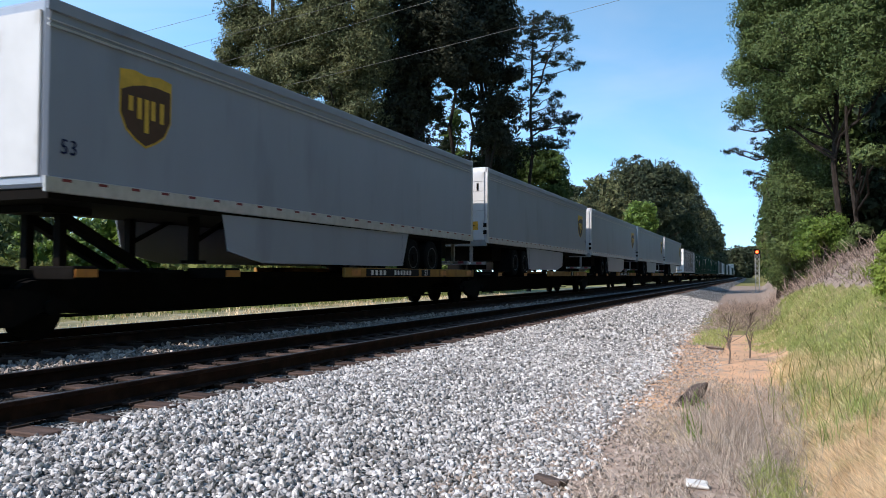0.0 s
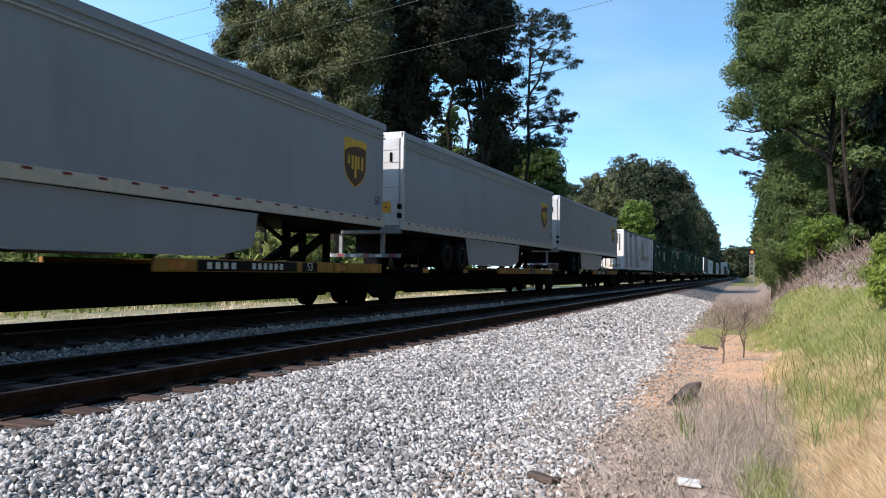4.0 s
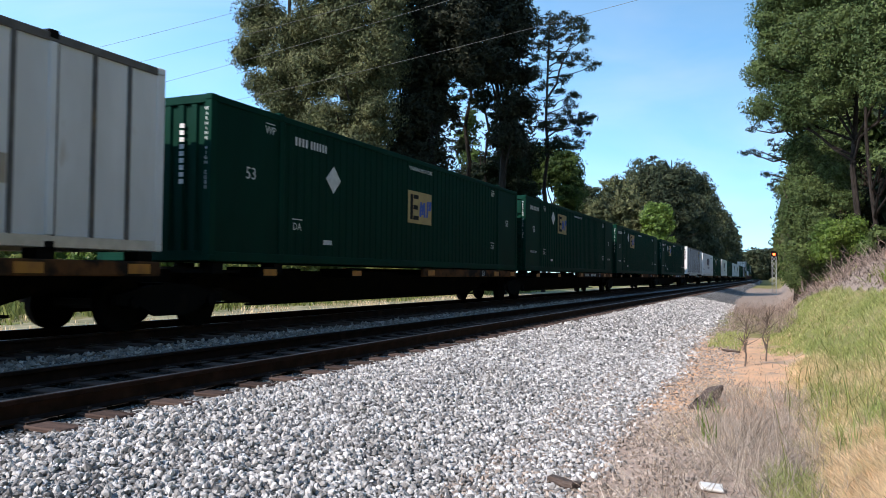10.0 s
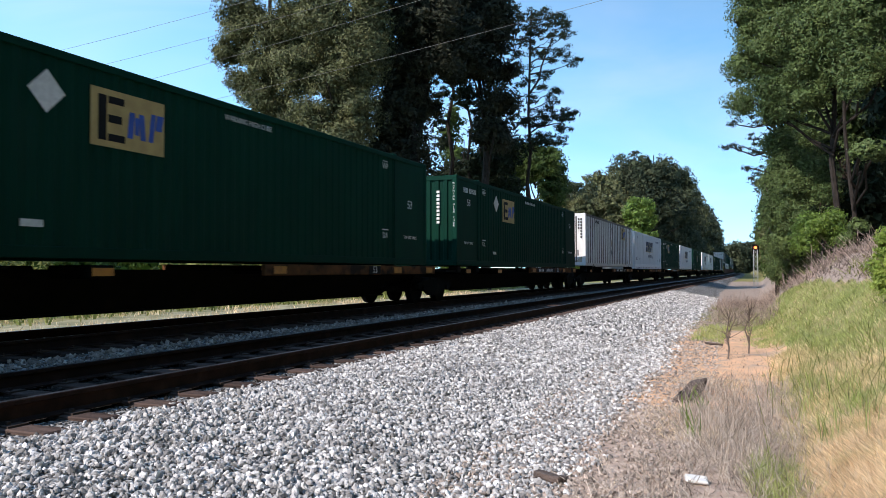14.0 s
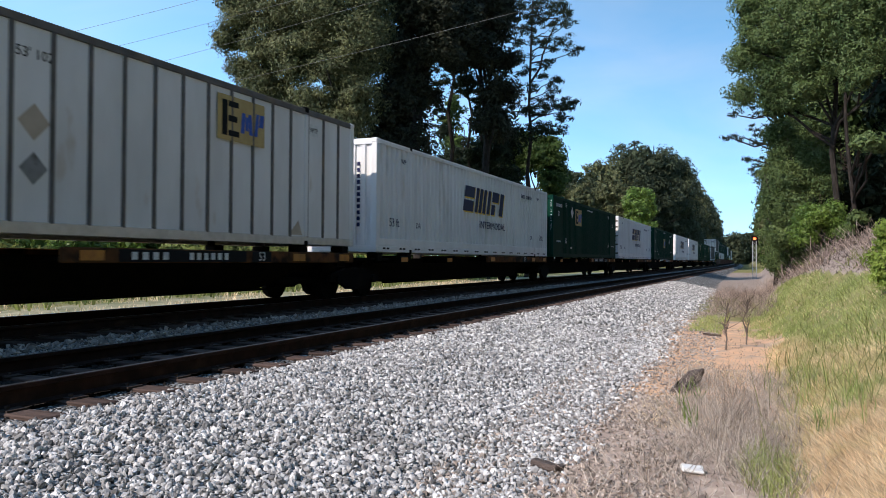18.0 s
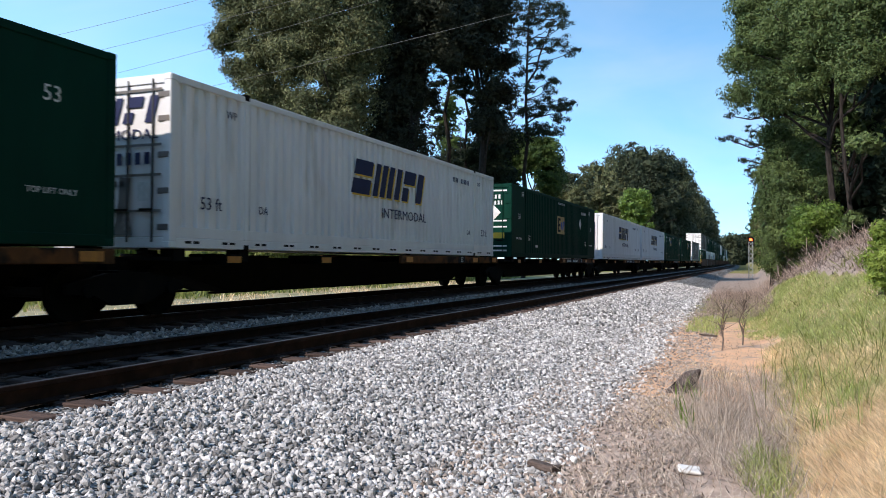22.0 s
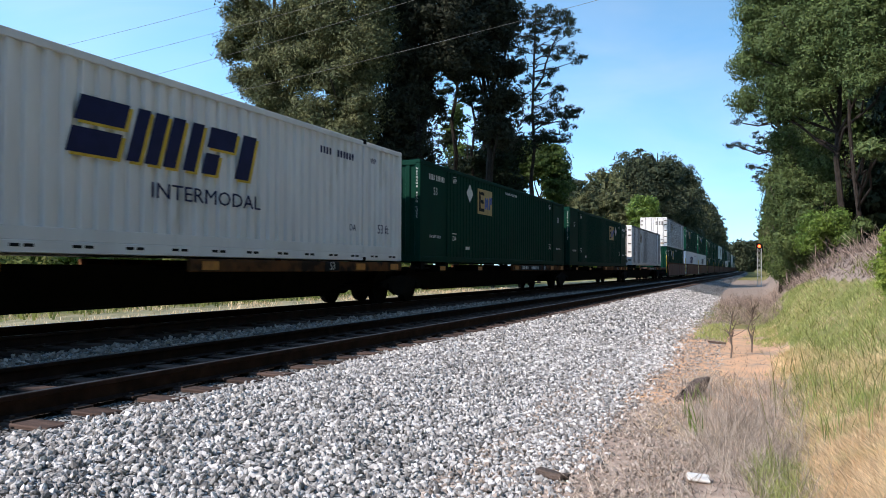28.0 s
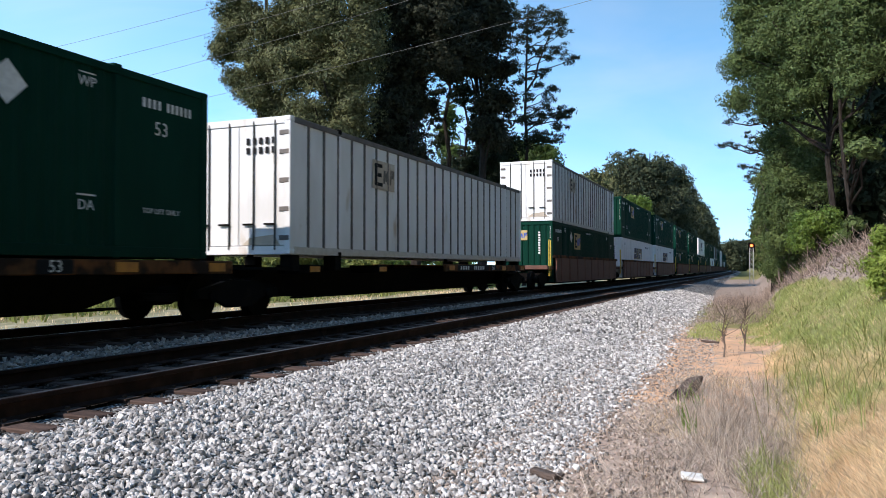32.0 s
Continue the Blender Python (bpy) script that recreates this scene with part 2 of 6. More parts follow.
M_TAN = mat("tan_placard", (0.5, 0.37, 0.15), 0.6, color2=(0.42, 0.3, 0.12), scale=5)
M_TANPATCH = mat("tan_residue", (0.5, 0.42, 0.33), 0.7, color2=(0.42, 0.35, 0.28), scale=3, dirt=(0.58, 0.54, 0.48), dirt_scale=2)
M_BLUE = mat("blue_paint", (0.03, 0.1, 0.45), 0.5, scale=6)
M_DULL = mat("dull_grey_steel", (0.26, 0.27, 0.28), 0.6, 0.2, color2=(0.2, 0.2, 0.21), scale=5, dirt=(0.1, 0.09, 0.08), dirt_scale=3)
M_RUBBER = mat("tyre_rubber", (0.007, 0.007, 0.007), 0.9, scale=14, spec=0.08)
M_RIM = mat("dull_steel_rim", (0.07, 0.07, 0.07), 0.6, 0.3, scale=8)
M_BARK = mat("bark", (0.042, 0.034, 0.029), 0.95, color2=(0.02, 0.017, 0.015), scale=6, bump=0.8, bump_scale=14, stretch=(3, 3, 0.6), spec=0.1)
M_LEAF = mat("oak_leaves", (0.08, 0.125, 0.03), 0.55, color2=(0.045, 0.08, 0.022), scale=0.6, per_island=0.35, transl=0.22, spec=0.2)
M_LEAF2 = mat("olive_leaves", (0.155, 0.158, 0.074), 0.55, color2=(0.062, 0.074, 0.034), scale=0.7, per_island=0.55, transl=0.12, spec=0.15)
# leaf green lightened for sun on the crowns
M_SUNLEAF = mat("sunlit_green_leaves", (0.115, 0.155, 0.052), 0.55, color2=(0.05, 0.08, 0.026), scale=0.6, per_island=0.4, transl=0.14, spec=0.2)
M_FAR = mat("far_leaves", (0.075, 0.09, 0.05), 0.6, color2=(0.04, 0.052, 0.03), scale=0.35, per_island=0.4, transl=0.15, spec=0.15)
M_WEED = mat("olive_weeds", (0.26, 0.28, 0.085), 0.6, color2=(0.16, 0.19, 0.06), scale=0.7, per_island=0.4, transl=0.35, spec=0.15)
M_BRIGHT = mat("bright_green_leaves", (0.16, 0.24, 0.04), 0.55, color2=(0.09, 0.16, 0.03), scale=0.9, per_island=0.4, transl=0.35)
# shaded copy of the oak leaves, darkened in the base colour
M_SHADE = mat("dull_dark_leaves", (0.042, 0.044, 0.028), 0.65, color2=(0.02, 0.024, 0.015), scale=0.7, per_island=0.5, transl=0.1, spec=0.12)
M_SPROUT = mat("young_yellow_green_leaves", (0.3, 0.38, 0.09), 0.6, color2=(0.2, 0.28, 0.06), scale=2.0, per_island=0.3, transl=0.35, spec=0.15)
# needle colour of the pines, also painted-in shade for broadleaf foliage
M_NEEDLE_SHADE = mat("pine_needles", (0.026, 0.038, 0.02), 0.7, color2=(0.015, 0.025, 0.014), scale=0.8, per_island=0.4, transl=0.1, spec=0.15)
M_GRASS = mat("green_grass_blades", (0.44, 0.46, 0.19), 0.6, color2=(0.28, 0.34, 0.11), scale=1.4, per_island=0.4, transl=0.35, dirt=(0.55, 0.47, 0.27), dirt_scale=0.9, dirt_at=0.64, spec=0.15)
M_DRY = mat("dry_grass_blades", (0.85, 0.69, 0.47), 0.7, color2=(0.66, 0.49, 0.3), scale=3.0, per_island=0.5, transl=0.35, dirt=(0.5, 0.44, 0.2), dirt_scale=1.4, dirt_at=0.6, spec=0.2)
M_STRAW = mat("bleached_straw", (0.78, 0.63, 0.4), 0.75, color2=(0.6, 0.5, 0.27), scale=2.0, per_island=0.4, transl=0.35, dirt=(0.4, 0.42, 0.18), dirt_scale=1.3, dirt_at=0.5, spec=0.15)
M_TWIG = mat("dead_twigs", (0.57, 0.49, 0.42), 0.85, color2=(0.34, 0.28, 0.235), scale=4, per_island=0.55, spec=0.2)
M_BRUSH = mat("grey_brown_brush", (0.46, 0.36, 0.305), 0.85, color2=(0.25, 0.19, 0.16), scale=4, per_island=0.6, spec=0.15)
M_STEM = mat("dark_stems", (0.16, 0.12, 0.1), 0.85, color2=(0.1, 0.075, 0.06), scale=4, per_island=0.3)
# soil stain at the ballast edge; painted shade between the tracks
M_DIRTY_SHADED = mat("soil_stained_stone", (0.44, 0.375, 0.33), 0.9, color2=(0.28, 0.23, 0.2), scale=9, per_island=0.5, spec=0.2)
# stone whose dark colour stands in for the train's shade
M_SHADESTONE = mat("oil_blackened_stone", (0.06, 0.05, 0.045), 0.9, color2=(0.028, 0.024, 0.022), scale=9, per_island=0.6, spec=0.15)
M_LOG = mat("weathered_wood", (0.13, 0.095, 0.08), 0.9, color2=(0.06, 0.045, 0.04), scale=9, bump=1.0, bump_scale=25, stretch=(3, 0.5, 3))
M_GRIME = mat("grey_road_grime", (0.2, 0.185, 0.17), 0.85, color2=(0.12, 0.11, 0.1), scale=3, dirt=(0.33, 0.31, 0.29), dirt_scale=2.2)
M_TRASH = mat("white_plastic", (0.85, 0.85, 0.84), 0.5, scale=8)
M_WIRE = mat("weathered_wire", (0.12, 0.12, 0.12), 0.6, scale=4)
M_GALV = mat("galvanised_steel", (0.45, 0.46, 0.46), 0.5, 0.6, scale=8)
M_SIGNAL = bpy.data.materials.new("lit_red_signal")
M_SIGNAL.use_nodes = True
M_SIGNAL.node_tree.nodes["Principled BSDF"].inputs["Base Color"].default_value = (0.6, 0.03, 0.01, 1)
M_SIGNAL.node_tree.nodes["Principled BSDF"].inputs["Emission Color"].default_value = (1, 0.1, 0.02, 1)
M_SIGNAL.node_tree.nodes["Principled BSDF"].inputs["Emission Strength"].default_value = 6

# ---- the line ----
NEAR_X, FAR_X, NEAR_Z, FAR_Z = -6.17, -10.22, 0.0, 0.055
CURVE, CURVE_FROM = 7.8e-5, 86.8


def bend(y):
    """How far the line lies to the left of its straight part, and its turn in degrees."""
    d = max(0.0, y - CURVE_FROM)
    return -CURVE * d * d / 2, math.degrees(math.atan(CURVE * d))


def along(t):
    """Metres that the train has run by t, counted from 16 s."""
    q = t - 16.0
    return 10.716 * q + 0.01133 * q * q / 2 - 0.0001726 * q ** 3 / 6


def ride(ob, y0, z):
    """Moves a thing of the train whose middle is y0 along the line at 16 s."""
    rows = []
    for i in range(17):
        t = i * 2.0
        y = y0 - along(t)
        b, turn = bend(y)
        rows.append((t, pose(FAR_X + b, y, z, 0, 0, turn)))
    return ob, rows


# ---- ground ----
def smooth(a, b, x):
    t = min(1.0, max(0.0, (x - a) / (b - a)))
    return t * t * (3 - 2 * t)


def edge_x(y):
    """Where the ballast ends towards the bank."""
    return -1.42 - 0.022 * max(y, 0) + 0.16 * noise.noise((y * 0.6, 1.3, 0)) if y < 60 else -2.74 - 0.02 * (y - 60)


def height(x, y):
    e = edge_x(min(y, 110))
    n1 = noise.noise((x * 0.35, y * 0.35, 0.0))
    n2 = noise.noise((x * 1.7, y * 1.7, 5.0))
    if x < -13.2:
        z = -0.3 - 0.25 * smooth(-13.2, -16, x) * 0.4 + 0.12 * n1 + 0.04 * n2
    elif x < -11.5:
        z = -0.17 - 0.16 * smooth(-11.5, -13.2, x)
    elif x < -4.75:
        z = -0.18 - 0.032 * smooth(-9.0, -7.6, x)
    elif x < e:
        z = -0.215 - 0.405 * smooth(-4.9, e + 0.3, x) + 0.025 * n2 + 0.03 * n1
    else:
        far = smooth(12, 26, y)
        rise = (1 - far) * (0.35 * smooth(0.1, 1.0, x) + 1.0 * smooth(0.8, 2.6, x) + 1.6 * smooth(2.4, 4.2, x)) + far * (0.35 * smooth(0.1, 1.0, x) + (1.95 - 0.5 * smooth(21, 30, y)) * smooth(-0.3, 2.6, x) + 0.6 * smooth(2.6, 4.4, x)) + 1.0 * smooth(4.0, 9.0, x)
        z = -0.62 + rise * (0.82 + 0.18 * smooth(5, 14, y)) + 0.06 * n1 * min(1, x - e) + 0.04 * n2
    return z


def top_of_green(x):
    """Where the grass of the bank gives way to dead brush."""
    return 32.5 - 12.5 * smooth(0.7, 1.6, x) - 4 * smooth(1.5, 2.4, x)


def steps(stops):
    """Coordinates from (end, step) pairs."""
    out = [stops[0]]
    for end, step in stops[1:]:
        n = max(1, round((end - out[-1]) / step))
        a = out[-1]
        out += [a + (end - a) * (i + 1) / n for i in range(n)]
    return out


def build_ground():
    xs = steps([-4000, (-600, 850), (-120, 80), (-30, 10), (-13.6, 1.2), (-11.2, 0.4), (-8.95, 0.75), (-7.45, 0.5), (-6.95, 0.5), (-5.35, 0.4), (-5, 0.35), (-4.6, 0.2), (-1.0, 0.16), (4.4, 0.16), (9, 0.6), (30, 4), (120, 20), (600, 100), (4000, 850)])
    ys = steps([-400, (-40, 60), (-6, 3), (26, 0.2), (60, 0.7), (130, 3), (400, 15), (1000, 100), (5000, 800)])
    bm = bmesh.new()
    grid = []
    for y in ys:
        b = bend(min(y, 900))[0] if y > 0 else 0
        grid.append([bm.verts.new((x + b * math.exp(-abs(x + 8) / 400), y, height(x, min(y, 300)))) for x in xs])
    for j in range(len(ys) - 1):
        for i in range(len(xs) - 1):
            f = bm.faces.new((grid[j][i], grid[j][i + 1], grid[j + 1][i + 1], grid[j + 1][i]))
            xc, yc = (xs[i] + xs[i + 1]) / 2, (ys[j] + ys[j + 1]) / 2
            e = edge_x(min(yc, 110)) + 0.1 * noise.noise((xc * 3, yc * 3, 2))
            # both track beds take the bed colour with the train's shade painted in
            if (-11.5 < xc < -8.95 or -7.45 < xc < -5.35) and yc < 900:
                f.material_index = 5
            elif -12.6 < xc < e and yc < 900:
                f.material_index = 0
            elif e <= xc < 0.6 + 0.35 * noise.noise((xc, yc * 0.5, 9)) - 0.05 * max(0, yc - 12) and yc < 22:
                f.material_index = 6 if yc + 2.5 * noise.noise((xc * 1.3, yc * 0.6, 31)) < 9.0 else 1
            elif -18 < xc <= -12.6 and yc < 400:
                f.material_index = 4
            elif e <= xc < 8 and top_of_green(xc) <= yc < 120:
                f.material_index = 3
            else:
                f.material_index = 2
            f.smooth = True
    g = part("ground", bm, [M_BED, M_SOIL, M_GRASSLAND, M_LITTER, M_SANDY, M_SHADEBED, M_DEBRIS])
    tagged(g, "gravel track bed, red soil strip and rising grassy bank", "ground", kind="structure")


build_ground()


def scatter_stones(name, n, xlim, ylim, size, depth_pow, label, material=None, spread=None, fine=False):
    """Broken grey stones lying on the ground."""
    rng = np.random.default_rng(len(name) + n)
    g = (1 + 5 ** 0.5) / 2
    lump = np.array([(-1, g, 0), (1, g, 0), (-1, -g, 0), (1, -g, 0), (0, -1, g), (0, 1, g), (0, -1, -g), (0, 1, -g), (g, 0, -1), (g, 0, 1), (-g, 0, -1), (-g, 0, 1)]) / 1.75
    tris = np.array(((0, 11, 5), (0, 5, 1), (0, 1, 7), (0, 7, 10), (0, 10, 11), (1, 5, 9), (5, 11, 4), (11, 10, 2), (10, 7, 6), (7, 1, 8),
                     (3, 9, 4), (3, 4, 2), (3, 2, 6), (3, 6, 8), (3, 8, 9), (4, 9, 5), (2, 4, 11), (6, 2, 10), (8, 6, 7), (9, 8, 1)))
    if not fine:
        lump = np.array([(1, 0, 0), (-1, 0, 0), (0, 1, 0), (0, -1, 0), (0, 0, 1), (0, 0, -1)]) * 1.25
        tris = np.array(((0, 2, 4), (2, 1, 4), (1, 3, 4), (3, 0, 4), (2, 0, 5), (1, 2, 5), (3, 1, 5), (0, 3, 5)))
    nv = len(lump)
    u = rng.random(n) ** depth_pow
    y = ylim[0] + (ylim[1] - ylim[0]) * u
    r = rng.random(n)
    fray = rng.random(n) ** 2
    x = np.empty(n)
    z = np.empty(n)
    for i in range(n):
        x1 = min(xlim[1], edge_x(y[i]) + 0.34 * fray[i]) if xlim[1] > -4 else xlim[1]
        x[i] = xlim[0] + (x1 - xlim[0]) * r[i] if spread is None else edge_x(y[i]) + spread * (r[i] ** 1.5 - 0.4)
        z[i] = height(x[i], y[i])
    s = size * (0.55 + 0.9 * rng.random(n) ** 1.6)
    v = lump[None] * (0.78 + 0.4 * rng.random((n, nv, 1))) + (0.22 if fine else 0.5) * (rng.random((n, nv, 3)) - 0.5)
    v *= (np.stack([np.ones(n), 0.6 + 0.35 * rng.random(n), 0.36 + 0.32 * rng.random(n)], 1) * s[:, None])[:, None, :]
    q = rng.normal(size=(n, 4))
    q /= np.linalg.norm(q, axis=1)[:, None]
    w, a, b, c = q.T
    rot = np.stack([1 - 2 * (b * b + c * c), 2 * (a * b - c * w), 2 * (a * c + b * w), 2 * (a * b + c * w), 1 - 2 * (a * a + c * c), 2 * (b * c - a * w),
                    2 * (a * c - b * w), 2 * (b * c + a * w), 1 - 2 * (a * a + b * b)], 1).reshape(n, 3, 3)
    v = np.einsum("nij,nkj->nki", rot, v)
    v += np.stack([x, y, z + s * (0.7 * rng.random(n) - 0.15)], 1)[:, None, :]
    f = (tris[None] + nv * np.arange(n)[:, None, None]).reshape(-1, 3)
    ob = mesh_part(name, raw_mesh(name, v.reshape(-1, 3), f), material or M_STONE)
    return tagged(ob, label, "gravel", kind="stuff")


scatter_stones("ballast_gravel", 26000, (-4.95, 0), (2.6, 9), 0.0245, 1.0, "coarse crushed grey stone sloping down from the track", fine=True)
scatter_stones("ballast_stones", 26000, (-4.95, 0), (9, 16), 0.027, 1.0, "coarse crushed grey stone sloping down from the track")
scatter_stones("gravel_beside", 8000, (-4.95, 0), (-4, 2.6), 0.028, 1.0, "coarse crushed grey stone sloping down from the track")
scatter_stones("edge_gravel", 17000, (-4.95, 0), (3.5, 26), 0.02, 1.4, "stray stones stained by soil along the ballast edge", M_DIRTY_SHADED, 1.7)
scatter_stones("shoulder_gravel", 15000, (-4.95, 0), (16, 48), 0.037, 1.2, "crushed grey stone shoulder running along the track")
# the darker stone here puts the train's shade into the colour
scatter_stones("between_tracks_gravel", 7000, (-9.0, -7.4), (3, 40), 0.035, 1.3, "crushed stone between the two tracks, toned darker for the train's shade", M_DIRTY_SHADED)
# crib stones carry the train's shade in their dark colour
scatter_stones("crib_gravel", 6000, (-7.4, -4.9), (2, 26), 0.02, 1.2, "stone between the wooden ties, coloured dark for the train's shade", M_SHADESTONE)
scatter_stones("far_side_gravel", 3500, (-12.8, -11.4), (5, 40), 0.035, 1.2, "crushed stone beyond the train's track")


# ---- tracks ----
def rail_mesh(name, x0, z0):
    prof = [(-0.075, -0.178), (0.075, -0.178), (0.075, -0.168), (0.012, -0.148), (0.009, -0.048), (0.037, -0.038), (0.037, -0.006),
            (0.03, 0.0), (-0.03, 0.0), (-0.037, -0.006), (-0.037, -0.038), (-0.009, -0.048), (-0.012, -0.148), (-0.075, -0.168)]
    bm = bmesh.new()
    rings = []
    for y in steps([-60, (86, 73), (500, 12), (900, 100)]):
        b = bend(y)[0]
        rings.append([bm.verts.new((x0 + b + px, y, z0 + pz)) for px, pz in prof])
    for r, q in zip(rings, rings[1:]):
        for i in range(len(prof)):
            k = (i + 1) % len(prof)
            f = bm.faces.new((r[i], q[i], q[k], r[k]))
            f.material_index = 1 if i == 7 else 0
    bm.faces.new(rings[0])
    bm.faces.new(list(reversed(rings[-1])))
    return bm


def tie_mesh():
    bm = boxes((-1.3, 1.3, -0.115, 0.115, -0.18, 0), bevel=0.012)
    for v in bm.verts:
        v.co += Vector((0.0, 0.012, 0.008)) * noise.noise((v.co.x * 3, v.co.y * 9, v.co.z * 5))
    me = bpy.data.meshes.new("tie")
    bm.to_mesh(me)
    bm.free()
    me.materials.append(M_TIE)
    return me


def build_track(name, cx, z0, label, y_parts, shiny):
    track = thing(name, label, "railway track", kind="structure")
    for dx in (-0.755, 0.755):
        part("rail", rail_mesh("rail", cx + dx, z0), [M_RAIL, M_RAILTOP if shiny else M_RAIL], track)
    me = tie_mesh()
    rng = random.Random(4)
    y = -6.0 + 0.09
    plates = bmesh.new()
    rest = bmesh.new()
    while y < 330:
        b = bend(y)[0]
        if y < y_parts:
            m = pose(cx + b + rng.uniform(-0.04, 0.05), y + rng.uniform(-0.05, 0.05), z0 - 0.182, 0, 0, rng.uniform(-1.5, 1.5))
            share("tie", me, track, m)
            if y < 45:
                for dx in (-0.755, 0.755):
                    box(plates, cx + b + dx - 0.17, cx + b + dx + 0.17, y - 0.09, y + 0.09, z0 - 0.184, z0 - 0.166)
                    for sx in (-0.1, 0.1):
                        box(plates, cx + b + dx + sx - 0.013, cx + b + dx + sx + 0.013, y - 0.05, y - 0.02, z0 - 0.17, z0 - 0.14)
        else:
            box(rest, cx + b - 1.3, cx + b + 1.3, y - 0.11, y + 0.11, z0 - 0.36, z0 - 0.182)
        y += 0.6 + rng.uniform(-0.04, 0.04)
    tagged(part("tie_plates", plates, M_PLATE, track), kind="stuff")
    tagged(part("far_ties", rest, M_TIE, track), kind="stuff")
    return track


build_track("near_track", NEAR_X, NEAR_Z, "empty track with rusty rails on worn wooden ties", 70, True)
build_track("train_track", FAR_X, FAR_Z, "track under the train with rails on wooden ties", 40, True)


# ---- lettering ----
FONT_CACHE = {}


def text_mesh(words, size, material):
    key = (words, size, material.name)
    if key not in FONT_CACHE:
        cu = bpy.data.curves.new("lettering", "FONT")
        cu.body, cu.size, cu.align_x, cu.align_y = words, size, "CENTER", "CENTER"
        cu.extrude, cu.resolution_u = 0.002, 2
        tmp = bpy.data.objects.new("lettering", cu)
        me = bpy.data.meshes.new_from_object(tmp)
        bpy.data.objects.remove(tmp)
        me.materials.clear()
        me.materials.append(material)
        FONT_CACHE[key] = me
    return FONT_CACHE[key]


SIDE = Matrix.Rotation(radians(90), 4, "Z") @ Matrix.Rotation(radians(90), 4, "X")
FRONT = Matrix.Rotation(radians(90), 4, "X")


def side_text(parent, words, size, y, z, x, material=None, stretch=1.0, name="lettering", front=None):
    """Lettering on the side that faces +x, or on the leading end when front is its y."""
    me = text_mesh(words, size, material or M_LETTER)
    turn = SIDE if front is None else FRONT
    at = (x, y, z) if front is None else (y, front, z)
    return share(name, me, parent, Matrix.Translation(at) @ turn @ Matrix.Diagonal((stretch, 1, 1, 1)))


def flat(parent, name, outline, material, x, label="", front=None):
    """A thin plate on the side at x from an outline of (y, z), or on the leading end at y = front from (x, z)."""
    bm = bmesh.new()
    rings = []
    for d in (0.0, 0.004):
        rings.append([bm.verts.new((x + d, y, z) if front is None else (y, front - d, z)) for y, z in outline])
    bm.faces.new(rings[1])
    n = len(outline)
    for i in range(n):
        bm.faces.new((rings[0][i], rings[0][(i + 1) % n], rings[1][(i + 1) % n], rings[1][i]))
    bmesh.ops.recalc_face_normals(bm, faces=bm.faces[:])
    return part(name, bm, material, parent, label)


def rect(y0, y1, z0, z1):
    return [(y0, z0), (y1, z0), (y1, z1), (y0, z1)]


def bars(parent, y, z, w, h, x, n=6, material=None, front=None):
    """Plain bars where a number stands."""
    bm = bmesh.new()
    for i in range(n):
        a = y - w / 2 + w * i / n
        b = a + w / n * 0.55
        if front is None:
            box(bm, x, x + 0.004, a, b, z - h / 2, z + h / 2)
        else:
            box(bm, a, b, front - 0.004, front, z - h / 2, z + h / 2)
    return tagged(part("marking", bm, material or M_LETTER, parent), kind="stuff")


def stack(parent, x, z, w, h, n, material, front):
    """Plain bars one above another where an upright number stands on the leading end."""
    bm = bmesh.new()
    for i in range(n):
        a = z - h / 2 + h * i / n
        box(bm, x - w / 2, x + w / 2, front - 0.004, front, a, a + h / n * 0.66)
    return tagged(part("marking", bm, material, parent), kind="stuff")


# ---- containers ----
LENGTH, WIDE, TALL = 16.77, 2.6, 2.9


def corrugated(y0, y1, z0, z1, x, pitch, depth, flats=()):
    """A sheet facing +x with upright corrugations, flat where flats says."""
    pts = []
    y = y0
    pts.append((y0, 0.0))
    n = round((y1 - y0) / pitch)
    p = (y1 - y0) / n
    for i in range(n):
        a = y0 + i * p
        mid = a + p / 2
        if any(f0 < mid < f1 for f0, f1 in flats):
            continue
        pts += [(a + p * 0.26, 0.0), (a + p * 0.36, -depth), (a + p * 0.76, -depth), (a + p * 0.86, 0.0)]
    pts.append((y1, 0.0))
    bm = bmesh.new()
    lo = [bm.verts.new((x + d, y, z0)) for y, d in pts]
    hi = [bm.verts.new((x + d, y, z1)) for y, d in pts]
    for i in range(len(pts) - 1):
        bm.faces.new((lo[i], lo[i + 1], hi[i + 1], hi[i]))
    return bm


def turned(bm, m):
    bmesh.ops.transform(bm, matrix=m, verts=bm.verts[:])
    return bm


SHELLS = {}


